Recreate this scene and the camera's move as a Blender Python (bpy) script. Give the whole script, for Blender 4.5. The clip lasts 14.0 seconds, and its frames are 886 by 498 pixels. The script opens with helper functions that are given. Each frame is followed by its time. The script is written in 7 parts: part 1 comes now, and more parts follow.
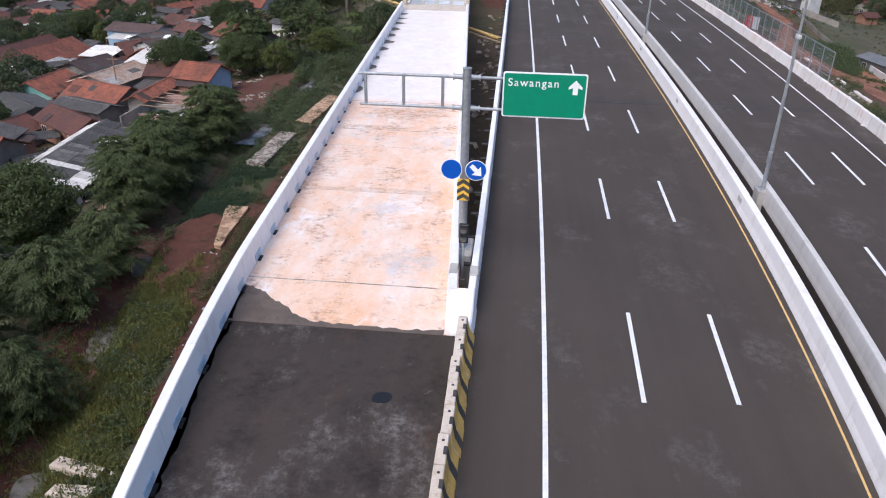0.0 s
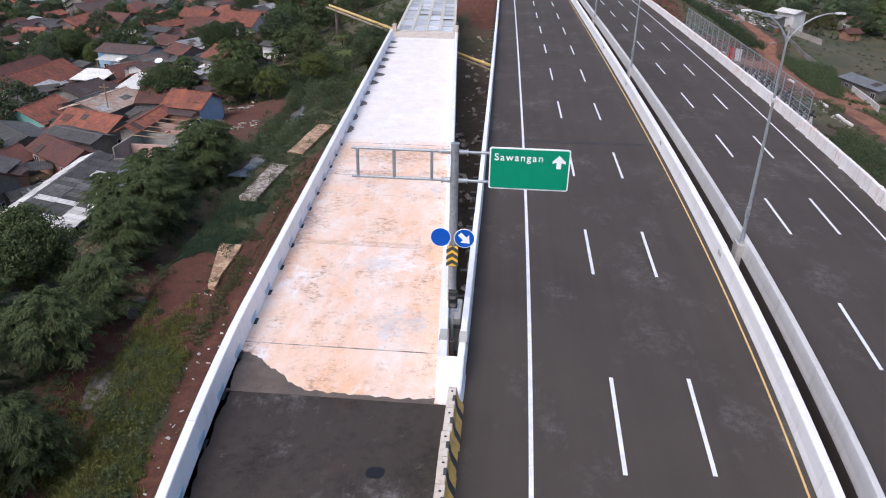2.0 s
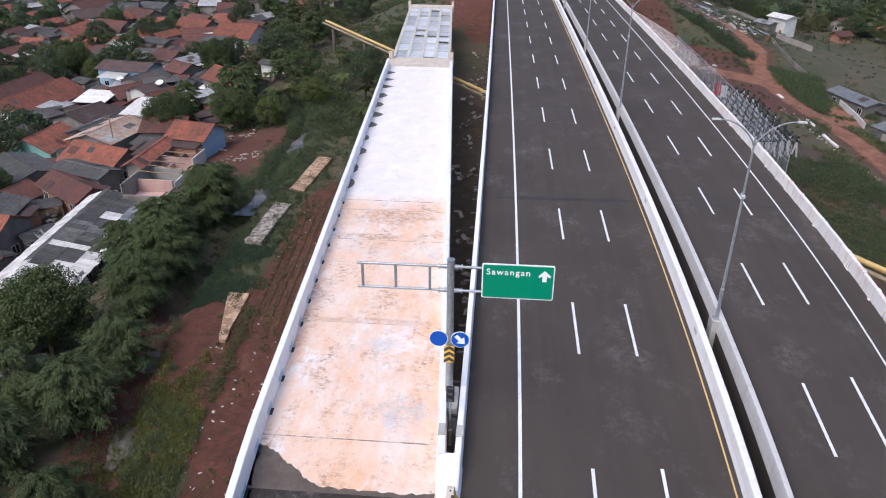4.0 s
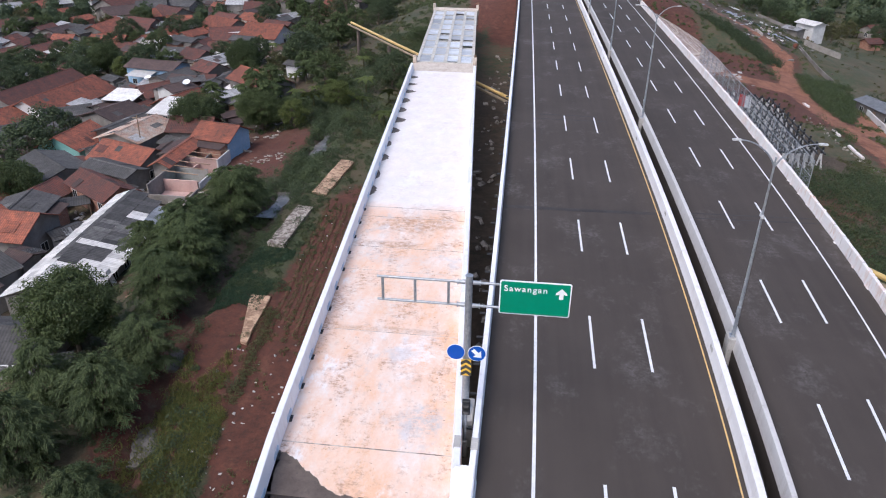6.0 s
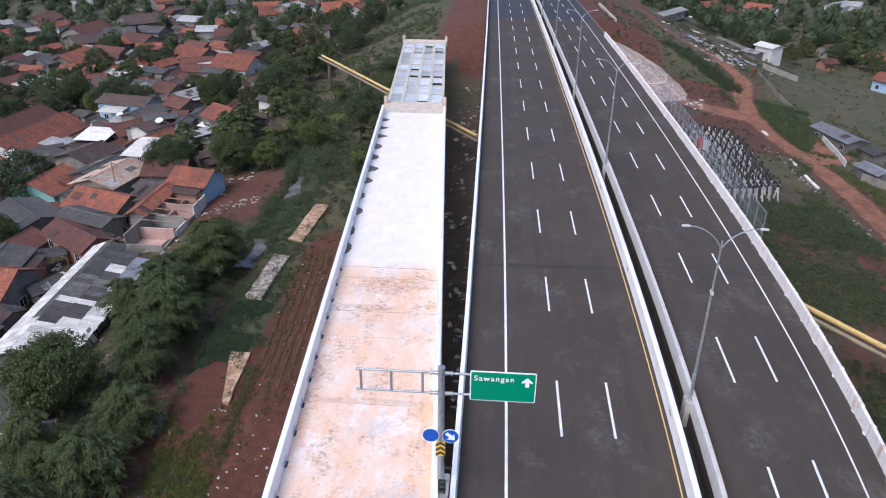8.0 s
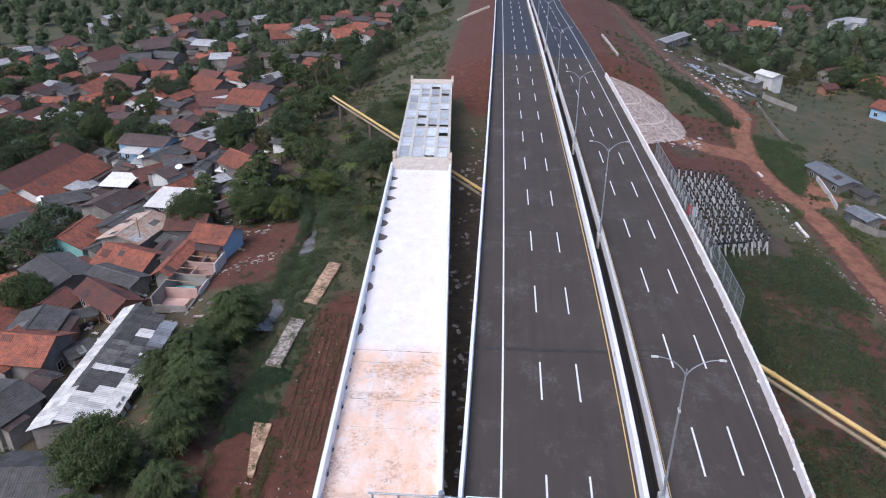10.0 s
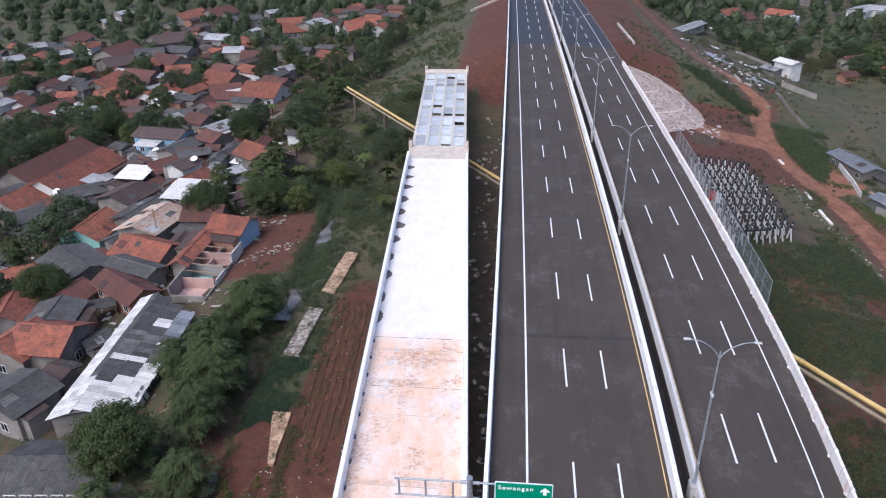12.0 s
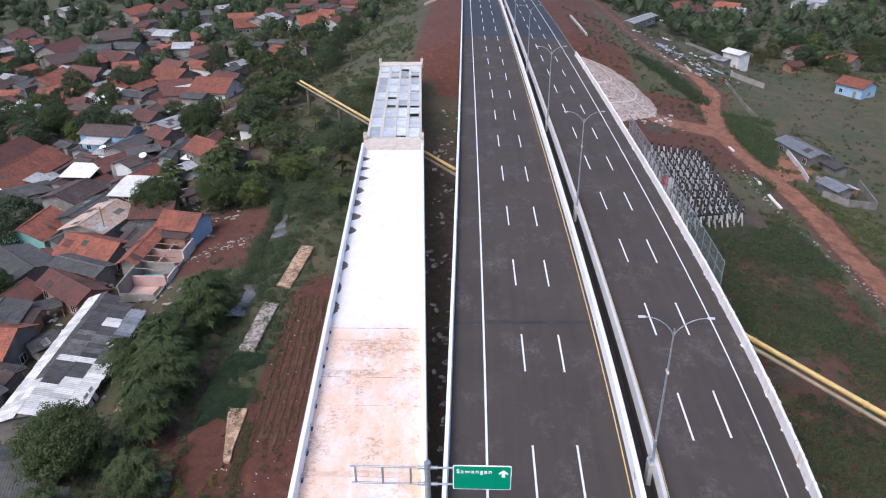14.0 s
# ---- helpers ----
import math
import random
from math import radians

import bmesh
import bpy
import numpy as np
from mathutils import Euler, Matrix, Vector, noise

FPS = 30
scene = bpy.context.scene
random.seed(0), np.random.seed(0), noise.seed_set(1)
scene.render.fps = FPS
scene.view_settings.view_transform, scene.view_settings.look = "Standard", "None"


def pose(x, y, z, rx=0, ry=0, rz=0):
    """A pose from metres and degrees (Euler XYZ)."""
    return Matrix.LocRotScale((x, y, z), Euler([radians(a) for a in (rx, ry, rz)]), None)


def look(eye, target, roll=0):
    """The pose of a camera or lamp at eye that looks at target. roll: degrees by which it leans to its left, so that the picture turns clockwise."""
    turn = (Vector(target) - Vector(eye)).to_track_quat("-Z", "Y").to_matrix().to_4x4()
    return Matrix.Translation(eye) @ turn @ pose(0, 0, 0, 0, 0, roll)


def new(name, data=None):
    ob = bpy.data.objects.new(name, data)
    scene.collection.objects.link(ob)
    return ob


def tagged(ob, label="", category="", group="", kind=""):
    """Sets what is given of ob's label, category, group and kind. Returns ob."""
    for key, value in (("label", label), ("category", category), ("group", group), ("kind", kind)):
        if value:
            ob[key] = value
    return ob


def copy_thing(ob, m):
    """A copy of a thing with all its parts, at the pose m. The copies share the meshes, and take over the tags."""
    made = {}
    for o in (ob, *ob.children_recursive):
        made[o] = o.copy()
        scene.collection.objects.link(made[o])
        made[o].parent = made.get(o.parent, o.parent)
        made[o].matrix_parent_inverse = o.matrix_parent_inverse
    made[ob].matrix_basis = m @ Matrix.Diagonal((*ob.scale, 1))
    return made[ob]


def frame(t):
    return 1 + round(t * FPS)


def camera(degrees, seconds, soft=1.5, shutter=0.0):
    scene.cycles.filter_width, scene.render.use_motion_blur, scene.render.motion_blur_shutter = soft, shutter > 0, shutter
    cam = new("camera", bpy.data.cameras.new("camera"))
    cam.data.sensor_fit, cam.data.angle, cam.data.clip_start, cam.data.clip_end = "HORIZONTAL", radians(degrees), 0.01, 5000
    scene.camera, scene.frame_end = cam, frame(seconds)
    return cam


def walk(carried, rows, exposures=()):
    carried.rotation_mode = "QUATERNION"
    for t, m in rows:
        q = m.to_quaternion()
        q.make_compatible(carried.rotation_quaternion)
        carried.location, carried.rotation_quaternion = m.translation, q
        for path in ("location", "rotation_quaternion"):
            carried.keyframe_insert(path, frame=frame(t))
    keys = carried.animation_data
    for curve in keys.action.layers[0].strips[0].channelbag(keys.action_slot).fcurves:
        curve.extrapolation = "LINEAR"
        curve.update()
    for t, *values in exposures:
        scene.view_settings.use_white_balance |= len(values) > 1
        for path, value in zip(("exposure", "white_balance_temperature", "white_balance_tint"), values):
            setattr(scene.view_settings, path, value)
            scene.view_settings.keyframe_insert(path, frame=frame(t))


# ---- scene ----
PATH = [
    (0, (-1.64, -11.31, 15.27), (-3.356, 6.397, 6.122), 0.95),
    (0.5, (-1.64, -11.38, 15.41), (-3.447, 6.284, 6.201), 1.29),
    (1, (-1.64, -11.32, 15.72), (-3.417, 6.349, 6.530), 1.46),
    (1.5, (-1.66, -11.20, 16.70), (-3.322, 6.560, 7.643), 0.62),
    (2, (-1.64, -11.16, 18.08), (-3.116, 6.657, 9.110), 0.94),
    (2.5, (-1.66, -11.27, 19.87), (-3.017, 6.524, 10.835), 0.67),
    (3, (-1.65, -11.40, 21.98), (-2.920, 6.344, 12.846), 0.63),
    (5.5, (-1.64, -11.68, 25.19), (-3.469, 5.895, 15.823), 0.58),
    (6, (-1.62, -11.74, 25.44), (-3.560, 5.855, 16.119), 0.82),
    (6.5, (-1.69, -11.82, 26.14), (-3.659, 5.729, 16.754), 0.57),
    (7, (-1.58, -11.74, 27.12), (-3.303, 5.964, 17.969), 0.43),
    (7.5, (-1.52, -11.83, 28.52), (-2.913, 5.937, 19.444), 0.53),
    (8, (-1.46, -12.02, 30.43), (-2.723, 5.754, 21.352), 0.50),
    (8.5, (-1.38, -12.41, 32.87), (-2.649, 5.323, 23.698), 0.48),
    (9, (-1.42, -12.74, 35.16), (-2.733, 4.982, 25.973), 0.23),
    (9.2, (-1.29, -13.05, 36.24), (-2.628, 4.696, 27.108), 0.06),
    (11.3, (-0.36, -13.78, 45.55), (-2.150, 3.786, 36.157), -0.30),
    (11.5, (-0.60, -13.49, 45.09), (-2.344, 4.047, 35.633), -0.22),
    (12, (-1.62, -13.10, 39.63), (-3.499, 4.530, 30.375), -1.04),
    (12.5, (-1.27, -13.11, 38.28), (-3.261, 4.689, 29.377), -0.83),
    (13, (-1.40, -13.25, 38.30), (-3.327, 4.443, 29.179), -0.29),
    (13.5, (-1.23, -13.22, 38.35), (-3.083, 4.421, 29.117), -0.41),
    (14, (-1.17, -12.85, 38.51), (-1.953, 4.816, 29.164), -0.74),
]
LENS = 63.42
cam = camera(LENS, 14.0, soft=1.1)
walk(cam, [(t, look(e, g, r)) for t, e, g, r in PATH], [(0.0, 0.37, 5990, 13), (6.0, 0.38, 5860, 13), (9.0, 0.41, 5720, 13), (11.5, 0.43, 5690, 13), (12.5, 0.51, 5700, 13), (14.0, 0.53, 5740, 13)])

# ---------------------------------------------------------------- light: hazy, overcast daylight
SUN_EL, SUN_ROT = 52.0, 215.0
world = bpy.data.worlds.new("world")
scene.world = world
world.use_nodes = True
wn, wl = world.node_tree.nodes, world.node_tree.links
sky = wn.new("ShaderNodeTexSky")
sky.sky_type, sky.sun_disc = "NISHITA", False
sky.sun_elevation, sky.sun_rotation = radians(SUN_EL), radians(SUN_ROT)
sky.air_density, sky.dust_density, sky.ozone_density = 1.0, 4.0, 1.0
wl.new(sky.outputs[0], wn["Background"].inputs[0])
wn["Background"].inputs[1].default_value = 0.15
sun_data = bpy.data.lights.new("sun", "SUN")
sun_data.energy, sun_data.angle, sun_data.color = 1.3, radians(45), (1.0, 0.95, 0.9)
sun = new("sun", sun_data)
sa, se = radians(SUN_ROT), radians(SUN_EL)
sun.matrix_world = look((math.sin(sa) * math.cos(se) * 50, math.cos(sa) * math.cos(se) * 50, math.sin(se) * 50), (0, 0, 0))


# ---------------------------------------------------------------- materials
def ramp(nt, stops):
    r = nt.nodes.new("ShaderNodeValToRGB")
    e = r.color_ramp.elements
    e[0].position, e[0].color = stops[0][0], (*stops[0][1], 1)
    e[1].position, e[1].color = stops[-1][0], (*stops[-1][1], 1)
    for p, c in stops[1:-1]:
        n = e.new(p)
        n.color = (*c, 1)
    return r


def base_mat(name):
    m = bpy.data.materials.new(name)
    m.use_nodes = True
    return m, m.node_tree, m.node_tree.nodes["Principled BSDF"]


def noise_tex(nt, vec, scale, detail=4.0, rough=0.55, stretch=None):
    if stretch:
        mp = nt.nodes.new("ShaderNodeMapping")
        mp.inputs["Scale"].default_value = stretch
        nt.links.new(vec, mp.inputs[0])
        vec = mp.outputs[0]
    n = nt.nodes.new("ShaderNodeTexNoise")
    n.inputs["Scale"].default_value, n.inputs["Detail"].default_value, n.inputs["Roughness"].default_value = scale, detail, rough
    nt.links.new(vec, n.inputs["Vector"])
    return n.outputs[0]


def mix(nt, fac, a, b, mode="MIX"):
    n = nt.nodes.new("ShaderNodeMix")
    n.data_type, n.blend_type = "RGBA", mode
    for sock, v in ((n.inputs[0], fac), (n.inputs[6], a), (n.inputs[7], b)):
        if isinstance(v, (int, float)):
            sock.default_value = v
        elif isinstance(v, tuple):
            sock.default_value = (*v, 1)
        else:
            nt.links.new(v, sock)
    return n.outputs[2]


def step(nt, v, lo, hi):
    n = nt.nodes.new("ShaderNodeMapRange")
    n.inputs[1].default_value, n.inputs[2].default_value = lo, hi
    nt.links.new(v, n.inputs[0])
    return n.outputs[0]


def math_node(nt, op, a, b):
    n = nt.nodes.new("ShaderNodeMath")
    n.operation = op
    for s, v in zip(n.inputs, (a, b)):
        if isinstance(v, (int, float)):
            s.default_value = v
        else:
            nt.links.new(v, s)
    return n.outputs[0]


def position(nt):
    return nt.nodes.new("ShaderNodeNewGeometry").outputs["Position"]


def object_coords(nt):
    return nt.nodes.new("ShaderNodeTexCoord").outputs["Object"]


def bump(nt, bsdf, height, strength, dist=0.02):
    b = nt.nodes.new("ShaderNodeBump")
    b.inputs["Strength"].default_value, b.inputs["Distance"].default_value = strength, dist
    nt.links.new(height, b.inputs["Height"])
    nt.links.new(b.outputs[0], bsdf.inputs["Normal"])


def surf(name, c1, c2, scale, rough=0.8, c3=None, stain=0.3, grain=12.0, bumps=0.3, metallic=0.0, spread=0.0, stretch=None, lo=0.35, hi=0.65):
    """A worn surface: two colours at a large scale, stains at a smaller one, and fine grain."""
    m, nt, b = base_mat(name)
    p = position(nt)
    col = mix(nt, step(nt, noise_tex(nt, p, scale, 5, 0.6, stretch), lo, hi), c1, c2)
    if c3:
        col = mix(nt, math_node(nt, "MULTIPLY", step(nt, noise_tex(nt, p, scale * 4.3, 6, 0.7), 0.52, 0.7), stain), col, c3)
    fine = noise_tex(nt, p, grain, 3)
    col = mix(nt, 0.35, col, mix(nt, fine, (0.25, 0.25, 0.25), (0.75, 0.75, 0.75)), "OVERLAY")
    if spread:
        rnd = nt.nodes.new("ShaderNodeObjectInfo").outputs["Random"]
        hsv = nt.nodes.new("ShaderNodeHueSaturation")
        nt.links.new(col, hsv.inputs["Color"])
        nt.links.new(step2(nt, rnd, 1 - spread, 1 + spread), hsv.inputs["Value"])
        col = hsv.outputs[0]
    nt.links.new(col, b.inputs["Base Color"])
    b.inputs["Roughness"].default_value, b.inputs["Metallic"].default_value = rough, metallic
    if bumps:
        bump(nt, b, fine, bumps)
    return m


def step2(nt, v, lo, hi):
    n = nt.nodes.new("ShaderNodeMapRange")
    n.inputs[3].default_value, n.inputs[4].default_value = lo, hi
    nt.links.new(v, n.inputs[0])
    return n.outputs[0]


def asphalt_mat(name, tone, patchy, blot=0.0):
    """Rolled asphalt: lengthwise tyre streaks, dusty pale stains, fine stone grain."""
    m, nt, b = base_mat(name)
    p = position(nt)
    streak = noise_tex(nt, p, 1.0, 4, 0.6, (0.9, 0.03, 1))
    cloud = noise_tex(nt, p, 0.11, 5, 0.6)
    dust = math_node(nt, "MULTIPLY", step(nt, noise_tex(nt, p, 0.23, 7, 0.72, (1.0, 0.6, 1)), 0.53, 0.7), step(nt, noise_tex(nt, p, 2.6, 8, 0.82), 0.42, 0.64))
    d, l = tuple(c * 0.86 for c in tone), tuple(c * 1.18 for c in tone)
    col = mix(nt, step(nt, streak, 0.25, 0.75), d, l)
    col = mix(nt, math_node(nt, "MULTIPLY", step(nt, cloud, 0.35, 0.7), 0.6), col, tuple(c * 1.45 for c in tone))
    col = mix(nt, math_node(nt, "MULTIPLY", dust, patchy), col, (0.26, 0.25, 0.24))
    if blot:
        oily = math_node(nt, "MULTIPLY", step(nt, noise_tex(nt, p, 0.45, 7, 0.7), 0.46, 0.6), step(nt, noise_tex(nt, p, 1.7, 6, 0.75), 0.35, 0.6))
        col = mix(nt, math_node(nt, "MULTIPLY", oily, blot), col, (0.016, 0.013, 0.011))
        rust = step(nt, noise_tex(nt, p, 0.6, 6, 0.7, (1.0, 0.5, 1)), 0.58, 0.7)
        col = mix(nt, math_node(nt, "MULTIPLY", rust, 0.5), col, (0.075, 0.042, 0.028))
        chalk = step(nt, noise_tex(nt, p, 1.1, 9, 0.85), 0.6, 0.68)
        col = mix(nt, math_node(nt, "MULTIPLY", chalk, 0.55), col, (0.17, 0.16, 0.145))
    grain = noise_tex(nt, p, 25, 3)
    col = mix(nt, 0.4, col, mix(nt, grain, (0.2, 0.2, 0.2), (0.8, 0.8, 0.8)), "OVERLAY")
    nt.links.new(col, b.inputs["Base Color"])
    b.inputs["Roughness"].default_value = 0.85
    b.inputs["Specular IOR Level"].default_value = 0.25
    bump(nt, b, grain, 0.35, 0.01)
    return m


def ramp_concrete():
    """Fresh deck concrete: chalk white with clay washed over it, most on the slabs before the joint."""
    m, nt, b = base_mat("ramp_concrete")
    p = position(nt)
    sep = nt.nodes.new("ShaderNodeSeparateXYZ")
    nt.links.new(p, sep.inputs[0])
    clay_zone = math_node(nt, "SUBTRACT", 1.0, step(nt, sep.outputs[1], 42.5, 46.0))
    clay_zone = math_node(nt, "ADD", math_node(nt, "MULTIPLY", clay_zone, 0.9), 0.12)
    big = step(nt, noise_tex(nt, p, 0.3, 8, 0.75, (1.0, 0.5, 1)), 0.34, 0.6)
    mid = step(nt, noise_tex(nt, p, 0.9, 7, 0.75, (1.0, 0.55, 1)), 0.36, 0.72)
    col = mix(nt, math_node(nt, "MULTIPLY", math_node(nt, "MULTIPLY", big, clay_zone), 0.95), mix(nt, step(nt, noise_tex(nt, p, 0.7, 7, 0.75, (1.0, 0.7, 1)), 0.3, 0.7), (0.68, 0.655, 0.635), (0.82, 0.79, 0.765)), (0.74, 0.44, 0.265))
    col = mix(nt, math_node(nt, "MULTIPLY", math_node(nt, "MULTIPLY", mid, clay_zone), 0.62), col, (0.78, 0.57, 0.44))
    dirt = math_node(nt, "MULTIPLY", step(nt, noise_tex(nt, p, 0.5, 8, 0.8, (1.0, 0.6, 1)), 0.5, 0.62), step(nt, noise_tex(nt, p, 2.2, 7, 0.8, (1.0, 1.7, 1)), 0.45, 0.6))
    zone = math_node(nt, "ADD", math_node(nt, "MULTIPLY", clay_zone, 0.85), 0.12)
    col = mix(nt, math_node(nt, "MULTIPLY", dirt, zone), col, (0.34, 0.17, 0.09))
    speck = step(nt, noise_tex(nt, p, 3.4, 4, 0.6, (1.0, 1.6, 1)), 0.66, 0.72)
    col = mix(nt, math_node(nt, "MULTIPLY", speck, math_node(nt, "MULTIPLY", zone, 0.8)), col, (0.2, 0.11, 0.07))
    damp = step(nt, noise_tex(nt, p, 0.2, 6, 0.65, (1.0, 0.8, 1)), 0.58, 0.64)
    col = mix(nt, math_node(nt, "MULTIPLY", damp, math_node(nt, "MULTIPLY", clay_zone, 0.55)), col, (0.52, 0.51, 0.53))
    wash = step(nt, noise_tex(nt, p, 0.36, 8, 0.75, (1.0, 0.45, 1.0)), 0.57, 0.66)
    col = mix(nt, math_node(nt, "MULTIPLY", wash, 0.75), col, (0.8, 0.79, 0.8))
    # spilt clay, a mud puddle's rim, washed-out lime and a damp patch, each where it lies
    ragged = math_node(nt, "MULTIPLY", math_node(nt, "SUBTRACT", noise_tex(nt, p, 0.8, 9, 0.8), 0.5), 2.6)
    broken = step(nt, noise_tex(nt, p, 1.5, 9, 0.85, (1.0, 1.5, 1)), 0.42, 0.58)
    for cx, cy, rx, ry, tint, amount in ((-9.6, 41.2, 3.2, 1.6, (0.4, 0.21, 0.11), 0.8), (-11.0, 37.4, 2.6, 0.6, (0.33, 0.18, 0.1), 0.8), (-13.2, 28.2, 1.1, 1.7, (0.3, 0.16, 0.1), 0.8), (-9.6, 29.0, 3.2, 3.0, (0.74, 0.44, 0.26), 0.45),
                                         (-8.8, 25.3, 4.2, 0.35, (0.36, 0.19, 0.1), 0.55), (-6.8, 23.0, 1.4, 2.2, (0.82, 0.79, 0.78), 0.75), (-5.4, 17.0, 1.7, 1.1, (0.44, 0.45, 0.47), 0.75), (-10.6, 35.0, 3.4, 0.9, (0.62, 0.58, 0.57), 0.55)):
        mp = nt.nodes.new("ShaderNodeMapping")
        mp.inputs["Location"].default_value = (-cx / rx, -cy / ry, 0)
        mp.inputs["Scale"].default_value = (1 / rx, 1 / ry, 0)
        nt.links.new(p, mp.inputs[0])
        ln = nt.nodes.new("ShaderNodeVectorMath")
        ln.operation = "LENGTH"
        nt.links.new(mp.outputs[0], ln.inputs[0])
        near = step(nt, math_node(nt, "SUBTRACT", 1.25, math_node(nt, "ADD", ln.outputs["Value"], ragged)), 0.05, 0.75)
        col = mix(nt, math_node(nt, "MULTIPLY", math_node(nt, "MULTIPLY", near, broken), amount), col, tint)
    fine = noise_tex(nt, p, 5, 5, 0.7)
    col = mix(nt, 0.3, col, mix(nt, fine, (0.25, 0.25, 0.25), (0.75, 0.75, 0.75)), "OVERLAY")
    nt.links.new(col, b.inputs["Base Color"])
    b.inputs["Roughness"].default_value = 0.8
    bump(nt, b, fine, 0.25, 0.02)
    return m


def barrier_mat(name, white, grime, amount):
    """White-washed concrete with rain streaks and dusty foot."""
    m, nt, b = base_mat(name)
    p = position(nt)
    drip = step(nt, noise_tex(nt, p, 2.2, 5, 0.7, (1, 1, 0.25)), 0.45, 0.75)
    blot = step(nt, noise_tex(nt, p, 0.5, 6, 0.7), 0.42, 0.7)
    col = mix(nt, math_node(nt, "MULTIPLY", math_node(nt, "MULTIPLY", drip, blot), amount), white, grime)
    fine = noise_tex(nt, p, 14, 4, 0.7)
    col = mix(nt, 0.2, col, mix(nt, fine, (0.25, 0.25, 0.25), (0.75, 0.75, 0.75)), "OVERLAY")
    rnd = nt.nodes.new("ShaderNodeObjectInfo").outputs["Random"]
    hsv = nt.nodes.new("ShaderNodeHueSaturation")
    nt.links.new(col, hsv.inputs["Color"])
    nt.links.new(step2(nt, rnd, 0.93, 1.03), hsv.inputs["Value"])
    nt.links.new(hsv.outputs[0], b.inputs["Base Color"])
    b.inputs["Roughness"].default_value = 0.7
    bump(nt, b, fine, 0.2, 0.01)
    return m


def tile_mat(name, c1, c2, c3, pitch=0.28, sheet=False):
    """Roofing: courses across the slope and rolls down it, with weathered patches."""
    m, nt, b = base_mat(name)
    o, p = object_coords(nt), position(nt)
    wv = nt.nodes.new("ShaderNodeTexWave")
    wv.wave_type, wv.bands_direction = "BANDS", "X"
    wv.inputs["Scale"].default_value = 0.314 / pitch
    nt.links.new(o, wv.inputs["Vector"])
    wh = nt.nodes.new("ShaderNodeTexWave")
    wh.wave_type, wh.bands_direction, wh.wave_profile = "BANDS", "Y", "SAW"
    wh.inputs["Scale"].default_value = 0.05 if sheet else 0.314 / 0.34
    nt.links.new(o, wh.inputs["Vector"])
    rel = math_node(nt, "ADD", math_node(nt, "MULTIPLY", wv.outputs["Fac"], 0.6), math_node(nt, "MULTIPLY", wh.outputs["Fac"], 0.4))
    col = mix(nt, step(nt, noise_tex(nt, p, 0.6, 6, 0.7), 0.35, 0.68), c1, c2)
    col = mix(nt, math_node(nt, "MULTIPLY", step(nt, noise_tex(nt, p, 1.5, 8, 0.8), 0.47, 0.66), 0.85), col, c3)
    # relief shading goes into the colour too: hollows darker, crests lighter
    col = mix(nt, 0.5, col, mix(nt, rel, (0.2, 0.2, 0.2), (0.72, 0.72, 0.72)), "OVERLAY")
    col = mix(nt, math_node(nt, "MULTIPLY", step(nt, noise_tex(nt, p, 0.28, 7, 0.75), 0.5, 0.68), 0.38), col, c3)
    rnd = nt.nodes.new("ShaderNodeObjectInfo").outputs["Random"]
    hsv = nt.nodes.new("ShaderNodeHueSaturation")
    nt.links.new(col, hsv.inputs["Color"])
    nt.links.new(step2(nt, rnd, 0.75, 1.2), hsv.inputs["Value"])
    nt.links.new(hsv.outputs[0], b.inputs["Base Color"])
    b.inputs["Roughness"].default_value = 0.85
    bump(nt, b, rel, 0.6, 0.05)
    return m


def leaf_mat(name, dark, light, rough=0.6):
    m, nt, b = base_mat(name)
    isl = nt.nodes.new("ShaderNodeNewGeometry").outputs["Random Per Island"]
    rnd = nt.nodes.new("ShaderNodeObjectInfo").outputs["Random"]
    v = math_node(nt, "ADD", math_node(nt, "MULTIPLY", isl, 0.55), math_node(nt, "MULTIPLY", rnd, 0.25))
    v = math_node(nt, "ADD", v, math_node(nt, "MULTIPLY", noise_tex(nt, position(nt), 0.35, 3), 0.25))
    col = mix(nt, v, dark, light)
    nt.links.new(col, b.inputs["Base Color"])
    b.inputs["Roughness"].default_value = rough
    b.inputs["Specular IOR Level"].default_value = 0.3
    thin = nt.nodes.new("ShaderNodeBsdfTranslucent")
    nt.links.new(col, thin.inputs["Color"])
    both = nt.nodes.new("ShaderNodeMixShader")
    both.inputs[0].default_value = 0.35
    nt.links.new(b.outputs[0], both.inputs[1])
    nt.links.new(thin.outputs[0], both.inputs[2])
    out = next(n for n in nt.nodes if n.bl_idname == "ShaderNodeOutputMaterial")
    nt.links.new(both.outputs[0], out.inputs["Surface"])
    return m


